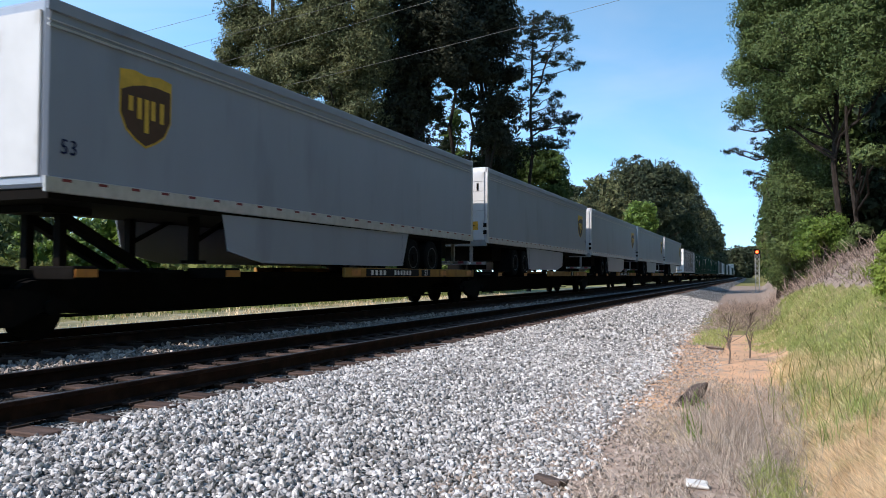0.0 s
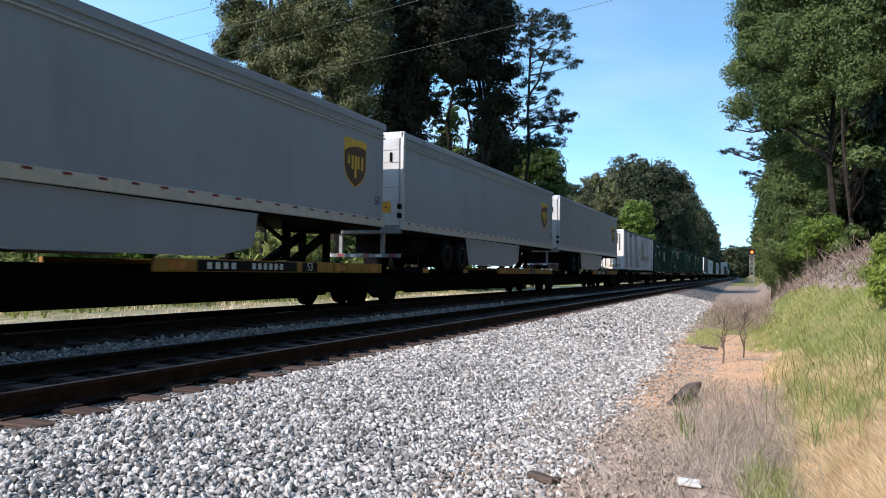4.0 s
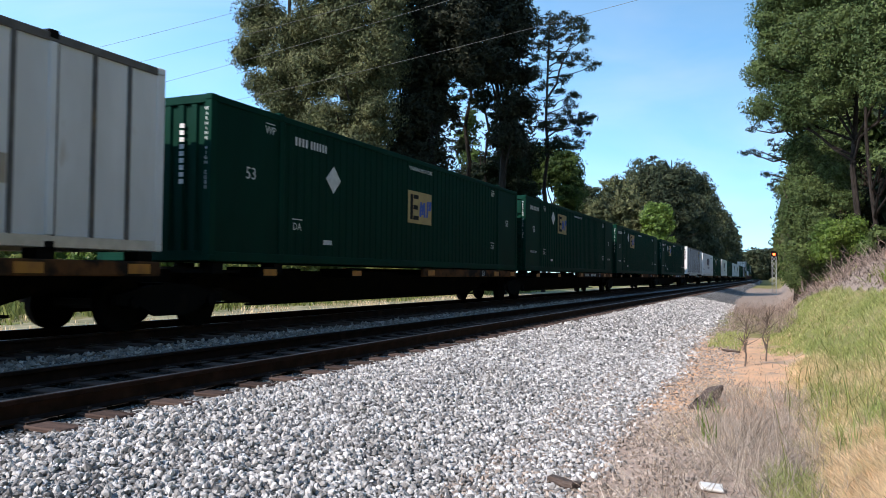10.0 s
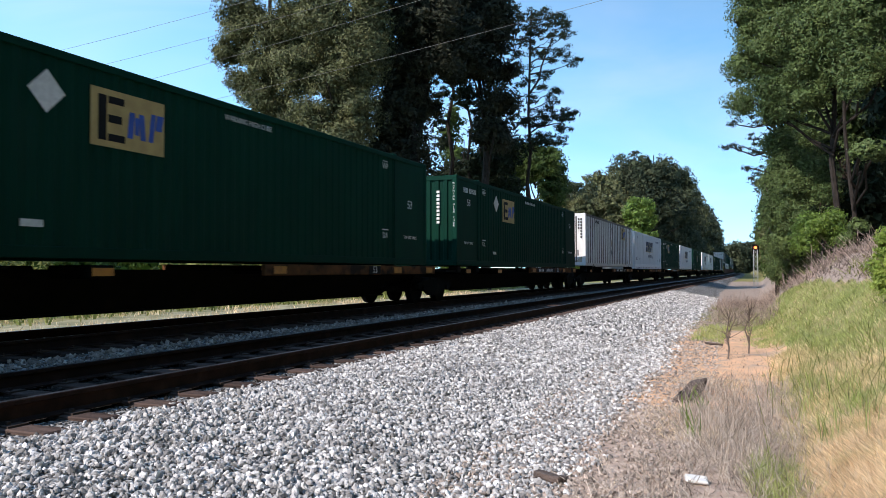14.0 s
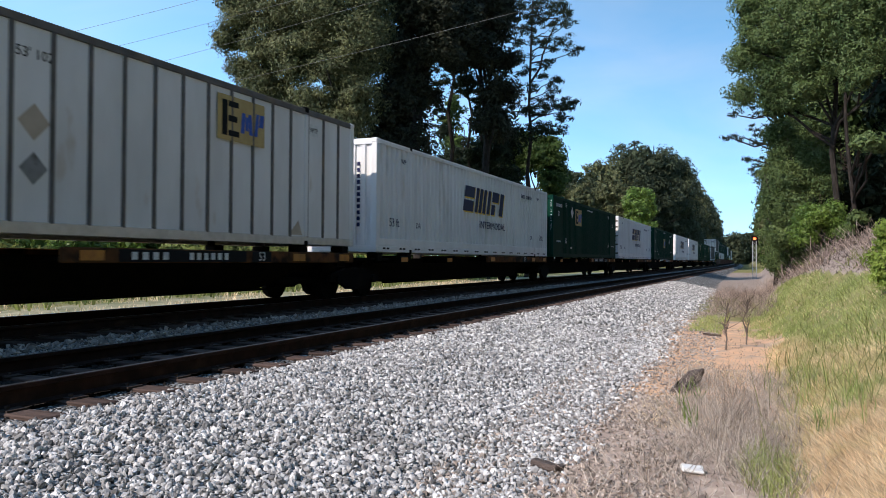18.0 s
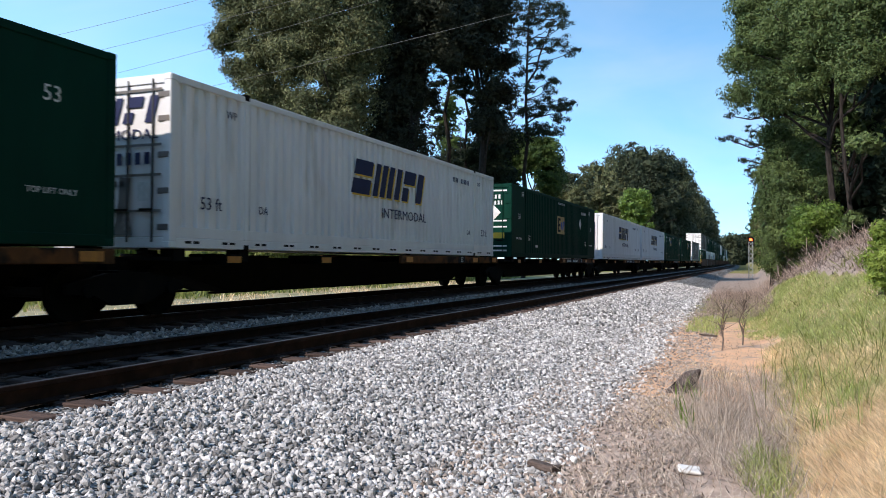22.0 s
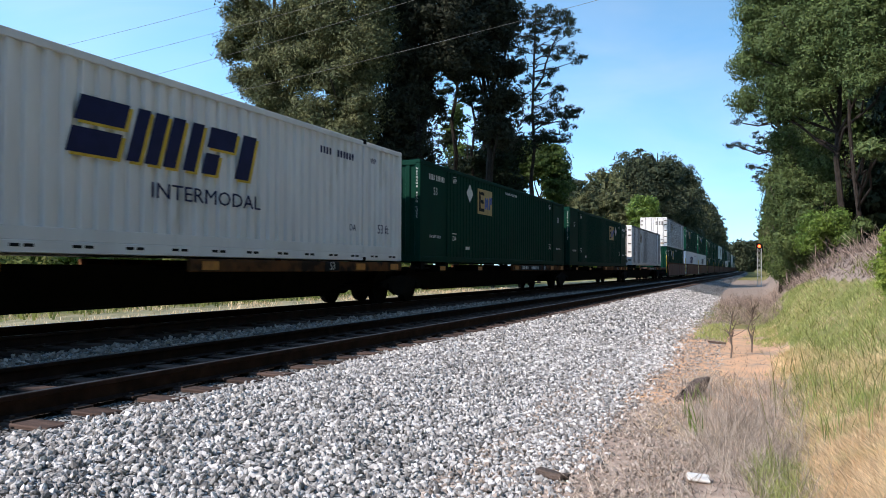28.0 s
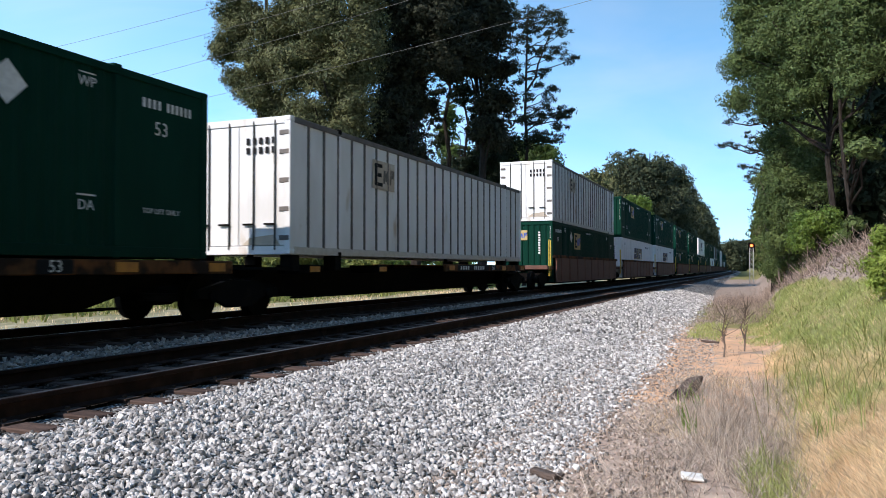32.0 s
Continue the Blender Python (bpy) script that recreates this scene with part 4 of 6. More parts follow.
# ---- trailers ----
def wheel_pair(parent, x, y, z, r=0.5):
    bm = bmesh.new()
    cyl(bm, (x - 0.3, y, z), (x - 0.03, y, z), r, 24)
    cyl(bm, (x - 0.03, y, z), (x, y, z), r, 24, r * 0.9)
    wh = part("tyre", bm, M_RUBBER, parent)
    bm = bmesh.new()
    cyl(bm, (x - 0.02, y, z), (x + 0.004, y, z), r * 0.56, 20)
    cyl(bm, (x, y, z), (x + 0.05, y, z), 0.11, 12)
    part("hub", bm, M_STEEL, wh)
    ring = [[((x + dx), y + q * math.cos(k * 0.2618), z + q * math.sin(k * 0.2618)) for k in range(24)] for dx, q in ((0.005, r * 0.56), (0.014, r * 0.585), (0.003, r * 0.61))]
    verts = [v for w in ring for v in w]
    faces = [(j * 24 + k, j * 24 + (k + 1) % 24, (j + 1) * 24 + (k + 1) % 24, (j + 1) * 24 + k) for j in range(2) for k in range(24)]
    mesh_part("rim", raw_mesh("rim", verts, faces), M_RIM, wh, "thin steel rim lip")


def trailer(y0, doors_lead):
    """A box trailer with its leading end at y0; built with the doors at -y."""
    c = thing("semi_trailer", "grey-white box trailer with a brown shield, " + ("doors leading" if doors_lead else "nose leading"), "trailer", group="trailers on the train")
    L, w, H, b = 16.55, 1.3, 2.67, 1.015
    h = L / 2
    s = -1 if doors_lead else 1  # y side of the doors
    d = s * h
    n = -d
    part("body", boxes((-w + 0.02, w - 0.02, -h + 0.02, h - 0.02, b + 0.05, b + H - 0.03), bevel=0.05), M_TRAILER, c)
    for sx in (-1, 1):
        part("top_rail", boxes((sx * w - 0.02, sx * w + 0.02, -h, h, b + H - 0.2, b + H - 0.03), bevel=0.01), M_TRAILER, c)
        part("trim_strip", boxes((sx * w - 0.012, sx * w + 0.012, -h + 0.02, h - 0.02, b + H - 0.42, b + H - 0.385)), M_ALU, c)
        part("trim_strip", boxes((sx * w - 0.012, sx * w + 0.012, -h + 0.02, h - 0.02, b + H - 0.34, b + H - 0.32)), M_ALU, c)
        rail = part("bottom_rail", boxes((sx * w - 0.025, sx * w + 0.025, -h, h, b - 0.02, b + 0.2), bevel=0.01), M_ALU, c)
        k = 26
        for i in range(k):
            yy = -h + 0.35 + i * (L - 0.7) / (k - 1)
            part("reflector", boxes((sx * (w + 0.027) - 0.003, sx * (w + 0.027) + 0.003, yy - 0.08, yy + 0.08, b + 0.14, b + 0.18)), M_RED, rail)
        part("corner_post", boxes((sx * w - 0.05 - sx * 0.04, sx * w + 0.05 - sx * 0.04, d - 0.06 - s * 0.05, d + 0.06 - s * 0.05, b, b + H), bevel=0.015), M_ALU, c)
        # skirt
        ya, yb = d - s * 5.3, d - s * (11.2 if doors_lead else 12.8)
        out = [(ya, 0.12), (ya - s * 0.5, 0.1), (yb + s * 1.2, 0.1), (yb + s * 0.15, 0.3), (yb, b - 0.06), (ya + s * 0.35, b - 0.02)]
        bm = bmesh.new()
        r0 = [bm.verts.new((sx * (w - 0.03), y, z)) for y, z in out]
        r1 = [bm.verts.new((sx * (w - 0.045), y, z)) for y, z in out]
        bm.faces.new(r0), bm.faces.new(list(reversed(r1)))
        for i in range(len(out)):
            bm.faces.new((r0[i], r0[(i + 1) % 6], r1[(i + 1) % 6], r1[i]))
        bmesh.ops.recalc_face_normals(bm, faces=bm.faces[:])
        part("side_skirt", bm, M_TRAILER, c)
        for yy in (d - s * 3.36, d - s * 4.66):
            wheel_pair(c, sx * (w - 0.02) + (0.32 if sx < 0 else 0), yy, 0.36, 0.5)
        # landing legs
        ly = n + s * 3.6
        bm = boxes((sx * 0.75 - 0.07, sx * 0.75 + 0.07, ly - 0.07, ly + 0.07, 0.12, b), (sx * 0.75 - 0.16, sx * 0.75 + 0.16, ly - 0.16, ly + 0.16, 0.08, 0.13))
        part("landing_leg", bm, M_STEEL, c)
        bm = bmesh.new()
        beam(bm, (sx * 0.75, ly, 0.45), (sx * 0.7, ly + s * 1.2, b), 0.07, 0.07)
        part("leg_brace", bm, M_STEEL, c)
        part("bumper_post", boxes((sx * 0.65 - 0.05, sx * 0.65 + 0.05, d - 0.05 - s * 0.12, d + 0.05 - s * 0.12, 0.28, b)), M_DULL, c)
    part("axle_frame", boxes((-0.95, 0.95, min(d - s * 1.5, d - s * 5.4), max(d - s * 1.5, d - s * 5.4), 0.4, 0.96)), M_STEEL, c)
    for sx in (-1, 1):
        part("mud_flap", boxes((sx * 0.95 - 0.32, sx * 0.95 + 0.32, d - s * 2.6 - 0.015, d - s * 2.6 + 0.015, 0.0, 0.94)), M_RUBBER, c)
        part("mud_flap", boxes((sx * 0.95 - 0.32, sx * 0.95 + 0.32, d - s * 5.35 - 0.015, d - s * 5.35 + 0.015, 0.1, 0.94)), M_RUBBER, c)
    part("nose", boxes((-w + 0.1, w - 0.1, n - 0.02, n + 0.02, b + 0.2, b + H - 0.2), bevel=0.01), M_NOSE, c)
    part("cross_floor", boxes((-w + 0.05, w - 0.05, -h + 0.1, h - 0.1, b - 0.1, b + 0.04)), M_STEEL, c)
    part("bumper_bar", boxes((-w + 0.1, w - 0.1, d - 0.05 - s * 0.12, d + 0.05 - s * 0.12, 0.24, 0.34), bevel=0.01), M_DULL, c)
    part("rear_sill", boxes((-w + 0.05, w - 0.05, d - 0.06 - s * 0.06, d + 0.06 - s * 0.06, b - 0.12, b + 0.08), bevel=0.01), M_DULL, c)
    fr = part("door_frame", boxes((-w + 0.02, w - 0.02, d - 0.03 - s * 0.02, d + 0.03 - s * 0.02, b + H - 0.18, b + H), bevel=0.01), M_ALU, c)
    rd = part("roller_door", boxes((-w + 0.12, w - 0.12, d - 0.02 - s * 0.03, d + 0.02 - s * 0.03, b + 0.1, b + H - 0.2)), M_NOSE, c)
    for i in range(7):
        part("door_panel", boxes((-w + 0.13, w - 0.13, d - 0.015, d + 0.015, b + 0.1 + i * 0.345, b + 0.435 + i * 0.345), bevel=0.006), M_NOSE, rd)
    part("door_pull", boxes((0.9, 0.96, d - 0.03 + s * 0.02, d + 0.03 + s * 0.02, b + 1.85, b + 2.1)), M_STEEL, rd)
    for zz in (0.3, 0.55):
        part("hinge", boxes((1.15, 1.27, d - 0.03 + s * 0.02, d + 0.03 + s * 0.02, b + zz, b + zz + 0.14), bevel=0.01), M_STEEL, rd)
    for i in range(6):
        part("stripe", boxes((-1.15 + i * 0.4, -0.95 + i * 0.4, d - 0.054 - s * 0.12, d + 0.054 - s * 0.12, 0.25, 0.33)), M_RED if i % 2 else M_LETTER, c)
    if doors_lead:
        flat(rd, "warning_label", rect(0.45, 0.95, b + 0.45, b + 0.75), M_AMBER, 0, "yellow label", front=d - 0.03)
        bars(rd, 0.7, b + 0.6, 0.4, 0.03, 0, 3, M_BLACK, front=d - 0.036)
    # shield
    ly, lz = n + s * (1.55 if doors_lead else 1.85), b + 1.44
    x = w - 0.018
    k = 1.1

    def sh(q):
        return [(ly + y * k * q, lz + z * 0.97 * q) for y, z in ((-0.5, 0.56), (-0.25, 0.6), (0, 0.56), (0.25, 0.6), (0.5, 0.56), (0.5, -0.12), (0.38, -0.38), (0.2, -0.52), (0, -0.62), (-0.2, -0.52), (-0.38, -0.38), (-0.5, -0.12))]
    g = flat(c, "shield", sh(1.0), M_GOLD, x, "gold-edged brown shield")
    low = [(y, z) for y, z in sh(0.94) if z < lz + 0.2]
    curve = [(ly + k * 0.94 * u, lz + 0.9 * v) for u, v in ((-0.5, 0.26), (-0.3, 0.36), (-0.05, 0.43), (0.2, 0.45), (0.5, 0.42))]
    flat(g, "shield_field", curve + low, M_BROWN, x + 0.005)
    for yy, lo, hi in ((-0.33, -0.06, 0.17), (-0.15, -0.16, 0.17), (0.0, -0.36, 0.17), (0.14, -0.14, 0.17), (0.33, -0.16, 0.17)):
        part("shield_bar", boxes((x + 0.01, x + 0.014, ly + yy - 0.045, ly + yy + 0.045, lz + lo, lz + hi)), M_GOLD, g)
    side_text(c, "53", 0.3, n + s * 0.4, b + 0.62, w + 0.0, M_NAVY)
    KEEP.append(ride(c, y0 + h, 1.1))
    return c


# ---- railcars ----
def truck(parent, y, name="wheel_truck"):
    """A two-axle truck on the rails; parent's origin lies on the rail head's height."""
    t = new(name)
    t.parent = parent
    t.matrix_basis = Matrix.Translation((0, y, 0))
    for sx in (-1, 1):
        bm = bmesh.new()
        prof = [(-1.2, 0.56), (-0.95, 0.62), (-0.45, 0.72), (0.45, 0.72), (0.95, 0.62), (1.2, 0.56), (1.2, 0.42), (0.75, 0.4), (0.35, 0.22), (-0.35, 0.22), (-0.75, 0.4), (-1.2, 0.42)]
        a = [bm.verts.new((sx * 1.0 - 0.06, yy, z)) for yy, z in prof]
        b = [bm.verts.new((sx * 1.0 + 0.06, yy, z)) for yy, z in prof]
        bm.faces.new(a), bm.faces.new(list(reversed(b)))
        for i in range(len(prof)):
            bm.faces.new((a[i], b[i], b[(i + 1) % len(prof)], a[(i + 1) % len(prof)]))
        bmesh.ops.recalc_face_normals(bm, faces=bm.faces[:])
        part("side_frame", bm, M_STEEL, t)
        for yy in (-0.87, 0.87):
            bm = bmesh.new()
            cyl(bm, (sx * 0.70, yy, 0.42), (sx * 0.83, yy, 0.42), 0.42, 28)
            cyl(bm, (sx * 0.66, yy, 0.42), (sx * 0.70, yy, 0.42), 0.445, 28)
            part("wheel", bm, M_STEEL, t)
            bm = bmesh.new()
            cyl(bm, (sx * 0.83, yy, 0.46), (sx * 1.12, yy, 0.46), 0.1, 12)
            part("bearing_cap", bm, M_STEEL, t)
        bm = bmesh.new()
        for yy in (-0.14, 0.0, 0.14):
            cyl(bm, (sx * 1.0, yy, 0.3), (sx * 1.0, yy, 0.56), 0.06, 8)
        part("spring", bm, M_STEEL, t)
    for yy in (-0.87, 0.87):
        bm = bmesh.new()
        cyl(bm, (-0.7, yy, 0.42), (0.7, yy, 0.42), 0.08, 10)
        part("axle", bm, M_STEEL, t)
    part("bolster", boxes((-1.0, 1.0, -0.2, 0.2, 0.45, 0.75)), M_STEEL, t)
    return t


def hand_brake(parent, y):
    part("brake_stand", boxes((-0.62, -0.5, y - 0.06, y + 0.06, 0.95, 1.55), (-0.95, -0.3, y - 0.14, y + 0.14, 1.32, 1.74), bevel=0.02), M_STEEL, parent)
    part("brake_chain_guard", boxes((-0.5, -0.4, y - 0.05, y + 0.05, 1.0, 1.4)), M_STEEL, parent)
    hub = Vector((-0.35, y - 0.24, 1.62))
    rim = [hub + Vector((0.31 * math.cos(k * 0.31416), 0, 0.31 * math.sin(k * 0.31416))) for k in range(20)]
    bm = bmesh.new()
    for k in range(20):
        cyl(bm, rim[k], rim[(k + 1) % 20], 0.022, 6)
    for k in range(0, 20, 5):
        cyl(bm, hub, rim[k], 0.016, 6)
    part("brake_wheel", bm, M_STEEL, parent)


def spine_platform(y_a, y_b, load_lead, trailer_load, truck_lead, truck_trail, brake=False, number=False, hitch_lead=False, sink=True):
    """A platform between the joints y_a and y_b along the line at 16 s; its load begins at load_lead."""
    mid = (y_a + y_b) / 2
    h = (y_b - y_a) / 2
    c = thing("spine_car", "dark steel spine railcar platform with faded yellow side sills", "railcar", group="spine cars")
    bm = bmesh.new()
    prof = [(-h + 0.1, 0.98), (h - 0.1, 0.98), (h - 0.1, 0.66), (h - 1.9, 0.64), (h - 3.2, 0.3), (-h + 3.2, 0.3), (-h + 1.9, 0.64), (-h + 0.1, 0.66)]
    for x0, x1 in ((-0.46, 0.46),):
        a = [bm.verts.new((x0, y, z)) for y, z in prof]
        b = [bm.verts.new((x1, y, z)) for y, z in prof]
        bm.faces.new(a), bm.faces.new(list(reversed(b)))
        for i in range(len(prof)):
            bm.faces.new((a[i], b[i], b[(i + 1) % 8], a[(i + 1) % 8]))
    bmesh.ops.recalc_face_normals(bm, faces=bm.faces[:])
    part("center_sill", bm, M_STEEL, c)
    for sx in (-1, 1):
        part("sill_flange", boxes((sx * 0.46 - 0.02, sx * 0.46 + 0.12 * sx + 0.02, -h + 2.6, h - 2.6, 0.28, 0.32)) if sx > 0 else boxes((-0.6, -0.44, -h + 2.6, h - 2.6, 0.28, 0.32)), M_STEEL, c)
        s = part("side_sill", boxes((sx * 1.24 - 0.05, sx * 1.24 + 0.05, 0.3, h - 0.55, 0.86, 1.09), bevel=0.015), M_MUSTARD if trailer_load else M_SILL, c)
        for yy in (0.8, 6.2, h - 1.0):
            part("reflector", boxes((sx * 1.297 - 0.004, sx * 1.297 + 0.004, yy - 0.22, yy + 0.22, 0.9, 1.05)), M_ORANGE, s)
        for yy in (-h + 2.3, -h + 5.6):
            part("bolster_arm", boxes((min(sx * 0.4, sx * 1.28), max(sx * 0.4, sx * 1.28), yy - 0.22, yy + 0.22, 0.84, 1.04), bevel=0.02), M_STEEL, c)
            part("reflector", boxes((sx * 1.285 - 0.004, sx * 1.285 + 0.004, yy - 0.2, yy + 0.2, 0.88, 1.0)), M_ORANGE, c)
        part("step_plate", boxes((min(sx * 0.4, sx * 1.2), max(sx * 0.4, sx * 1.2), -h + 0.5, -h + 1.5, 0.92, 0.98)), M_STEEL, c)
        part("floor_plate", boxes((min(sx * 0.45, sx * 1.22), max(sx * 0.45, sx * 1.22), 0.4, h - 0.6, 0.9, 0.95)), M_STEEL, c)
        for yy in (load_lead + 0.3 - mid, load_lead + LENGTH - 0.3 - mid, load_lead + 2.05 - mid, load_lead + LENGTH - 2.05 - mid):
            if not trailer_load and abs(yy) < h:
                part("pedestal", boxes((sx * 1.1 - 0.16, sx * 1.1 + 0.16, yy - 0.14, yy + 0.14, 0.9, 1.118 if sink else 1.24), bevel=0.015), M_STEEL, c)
    if number:
        part("name_plate", boxes((1.292, 1.298, 1.3, 4.4, 0.88, 1.07)), M_BLACK, c)
        bars(c, 2.0, 0.975, 0.9, 0.12, 1.299, 4)
        bars(c, 3.4, 0.975, 1.1, 0.12, 1.299, 6)
    side_text(c, "53", 0.24, 4.9, 0.975, 1.3)
    part("number_patch", boxes((1.291, 1.296, 4.6, 5.2, 0.88, 1.07)), M_BLACK, c)
    if trailer_load:
        # hitch under the trailer's nose
        hy = (load_lead + 1.1 if hitch_lead else load_lead + 16.4 - 1.1) - mid
        q = 1 if hitch_lead else -1
        bm = bmesh.new()
        for sx in (-0.35, 0.35):
            beam(bm, (sx, hy, 1.0), (sx, hy, 1.9), 0.14, 0.14)
            beam(bm, (sx, hy + q * 1.7, 1.0), (sx, hy, 1.8), 0.16, 0.16)
        box(bm, -0.5, 0.5, hy - 0.45, hy + 0.45, 1.84, 1.95)
        part("hitch_stand", bm, M_STEEL, c)
        part("bridge_plate", boxes((-1.25, 1.25, hy + q * 1.2 - 0.5, hy + q * 1.2 + 0.5, 0.96, 1.0)), M_STEEL, c)
    if truck_lead is not None:
        truck(c, truck_lead - mid)
    if truck_trail is not None:
        truck(c, truck_trail - mid)
    if brake:
        hand_brake(c, -h + 0.35)
        bm = boxes((-0.25, 0.25, -h - 0.9, -h + 0.2, 0.6, 0.85), (-0.2, 0.2, -h - 1.1, -h - 0.9, 0.5, 0.95), bevel=0.03)
        part("coupler", bm, M_STEEL, c)
    KEEP.append(ride(c, mid, FAR_Z))
    return c


def spine_set(loads, y_first, y_last):
    """Five platforms that share the trucks between them. loads: (leading end, kind)."""
    joints = [y_first]
    for (a, ka), (b, kb) in zip(loads, loads[1:]):
        joints.append((a + (16.4 if "trailer" in ka else LENGTH) + b) / 2)
    joints.append(y_last)
    for i, (a, k) in enumerate(loads):
        first, last = i == 0, i == len(loads) - 1
        spine_platform(joints[i], joints[i + 1], a, "trailer" in k, joints[i] + 1.0 if first else joints[i], joints[i + 1] - 1.0 if last else None,
                       brake=first, number=i % 2 == 0, hitch_lead=k == "trailer_nose", sink=not k.startswith("ribbed"))
        if k == "trailer":
            trailer(a, True)
        elif k == "trailer_nose":
            trailer(a, False)
        elif k.startswith("green"):
            green_container(a, kind=k[-1], door=k[-1] == "c")
        elif k == "white":
            white_container(a)
        elif k == "white_door":
            white_container(a, door=True)
        else:
            ribbed_container(a, kind=k.split("_")[1], door=k.endswith("logo"))


spine_set([(-162.45, "trailer_nose"), (-144.38, "trailer"), (-126.55, "trailer"), (-108.88, "trailer"), (-90.98, "trailer")], -164.0, -73.6)
spine_set([(-71.55, "ribbed_patch"), (-53.7, "green_a"), (-35.87, "green_e"), (-17.88, "green_e"), (1.28, "green_b")], -72.4, 18.9)
spine_set([(20.7, "ribbed_dark"), (38.65, "white"), (56.53, "green_b"), (74.46, "white_door"), (93.5, "green_c")], 19.9, 111.0)
spine_set([(112.93, "white"), (131.0, "white"), (148.97, "green_b"), (166.9, "green_d"), (186.25, "ribbed_logo")], 112.1, 204.2)


def well_car(y0):
    c = thing("well_car", "brown-red well railcar that holds two stacked containers", "railcar", group="well cars")
    h = 9.4
    for sx in (-1, 1):
        part("well_side", boxes((sx * 1.42 - 0.05, sx * 1.42 + 0.05, -h + 1.2, h - 1.2, 0.3, 1.5), bevel=0.02), M_WELL, c)
        part("top_chord", boxes((sx * 1.42 - 0.08, sx * 1.42 + 0.08, -h + 0.8, h - 0.8, 1.46, 1.6), bevel=0.02), M_SILL, c)
        for i in range(9):
            yy = -h + 2 + i * (2 * h - 4) / 8
            part("side_post", boxes((sx * 1.47 - 0.03, sx * 1.47 + 0.03, yy - 0.05, yy + 0.05, 0.35, 1.46)), M_WELL, c)
        part("ladder", boxes((sx * 1.3 - 0.02, sx * 1.3 + 0.02, -h + 0.3, -h + 0.34, 0.6, 2.3), (sx * 1.3 - 0.02, sx * 1.3 + 0.02, -h + 0.62, -h + 0.66, 0.6, 2.3),
                             *[(sx * 1.3 - 0.015, sx * 1.3 + 0.015, -h + 0.3, -h + 0.66, z, z + 0.03) for z in (0.8, 1.1, 1.4, 1.7, 2.0)]), M_YELLOW, c)
    part("well_floor", boxes((-1.3, 1.3, -h + 1.4, h - 1.4, 0.24, 0.3)), M_STEEL, c)
    for sy in (-1, 1):
        part("end_platform", boxes((-1.3, 1.3, sy * (h - 0.8) - 0.7, sy * (h - 0.8) + 0.7, 0.9, 1.1), bevel=0.03), M_WELL, c)
    truck(c, -h + 0.1)
    KEEP.append(ride(c, y0 + LENGTH / 2, FAR_Z))


STACKS = [("ribbed", "green"), ("green", "white"), ("green", "white"), ("green", "green"), ("green", "green"), ("white", "green"), ("green", "green"), ("green", "white"), ("ribbed", "green"), ("green", "green"),
          ("white", "white"), ("green", "green"), ("green", "white"), ("green", "green")]
for i, (top, low) in enumerate(STACKS):
    y0 = 208.3 + i * 19.95
    well_car(y0)
    for kind, z in ((low, 0.36), (top, 3.28)):
        if kind == "green":
            green_container(y0, z, kind="b")
        elif kind == "white":
            white_container(y0, z)
        else:
            ribbed_container(y0, z, kind="logo", door=True)


# ---- plants ----
def leaf_mesh(name, pos, size, rng, out=None, long=1.5, loose=0.75):
    """Small leaf triangles at pos, facing roughly along out."""
    n = len(pos)
    nrm = rng.normal(size=(n, 3))
    if out is not None:
        nrm = out + np.array((0, 0, 0.35)) + loose * nrm
    nrm /= np.linalg.norm(nrm, axis=1)[:, None]
    a = np.cross(nrm, rng.normal(size=(n, 3)))
    a /= np.linalg.norm(a, axis=1)[:, None]
    b = np.cross(nrm, a)
    s = (size * (0.6 + 0.8 * rng.random(n)))[:, None]
    v = np.stack([pos - a * s * long * 0.55 + b * s * 0.3, pos + a * s * long * 0.75, pos - a * s * long * 0.25 - b * s * 0.55], 1)
    f = np.arange(3 * n).reshape(n, 3)
    return raw_mesh(name, v.reshape(-1, 3), f)


def clumps(blobs, per_m2, rng, clump_r, leaves):
    """Leaf places and the ways they face: puffs of leaves over the skin of ellipsoids (centre, radii), and a sparser fill inside."""
    out, ways, fill = [], [], []
    for c, r in blobs:
        r = np.array(r)
        area = 4.19 * (r[0] * r[1] + r[0] * r[2] + r[1] * r[2])
        k = max(6, int(area * per_m2))
        d = rng.normal(size=(k, 3))
        d /= np.linalg.norm(d, axis=1)[:, None]
        q = np.array(c) + d * r * (0.62 + 0.42 * rng.random((k, 1)))
        size = min(clump_r, 0.75 * r.min() + 0.1) * (0.55 + 0.9 * rng.random((k, 1)))
        m = np.repeat(q, leaves, 0)
        e = rng.normal(size=m.shape)
        e /= np.linalg.norm(e, axis=1)[:, None]
        m += e * np.array((1, 1, 0.7)) * np.repeat(size, leaves, 0) * (0.45 + 0.6 * rng.random((len(m), 1)))
        out.append(m)
        ways.append(e + 0.5 * np.repeat(d, leaves, 0))
        k2 = int(k * leaves * 0.1)
        d = rng.normal(size=(k2, 3))
        d /= np.linalg.norm(d, axis=1)[:, None]
        fill.append(np.array(c) + d * r * 0.6 * rng.random((k2, 1)) ** 0.4)
    return np.concatenate(out), np.concatenate(ways), np.concatenate(fill)


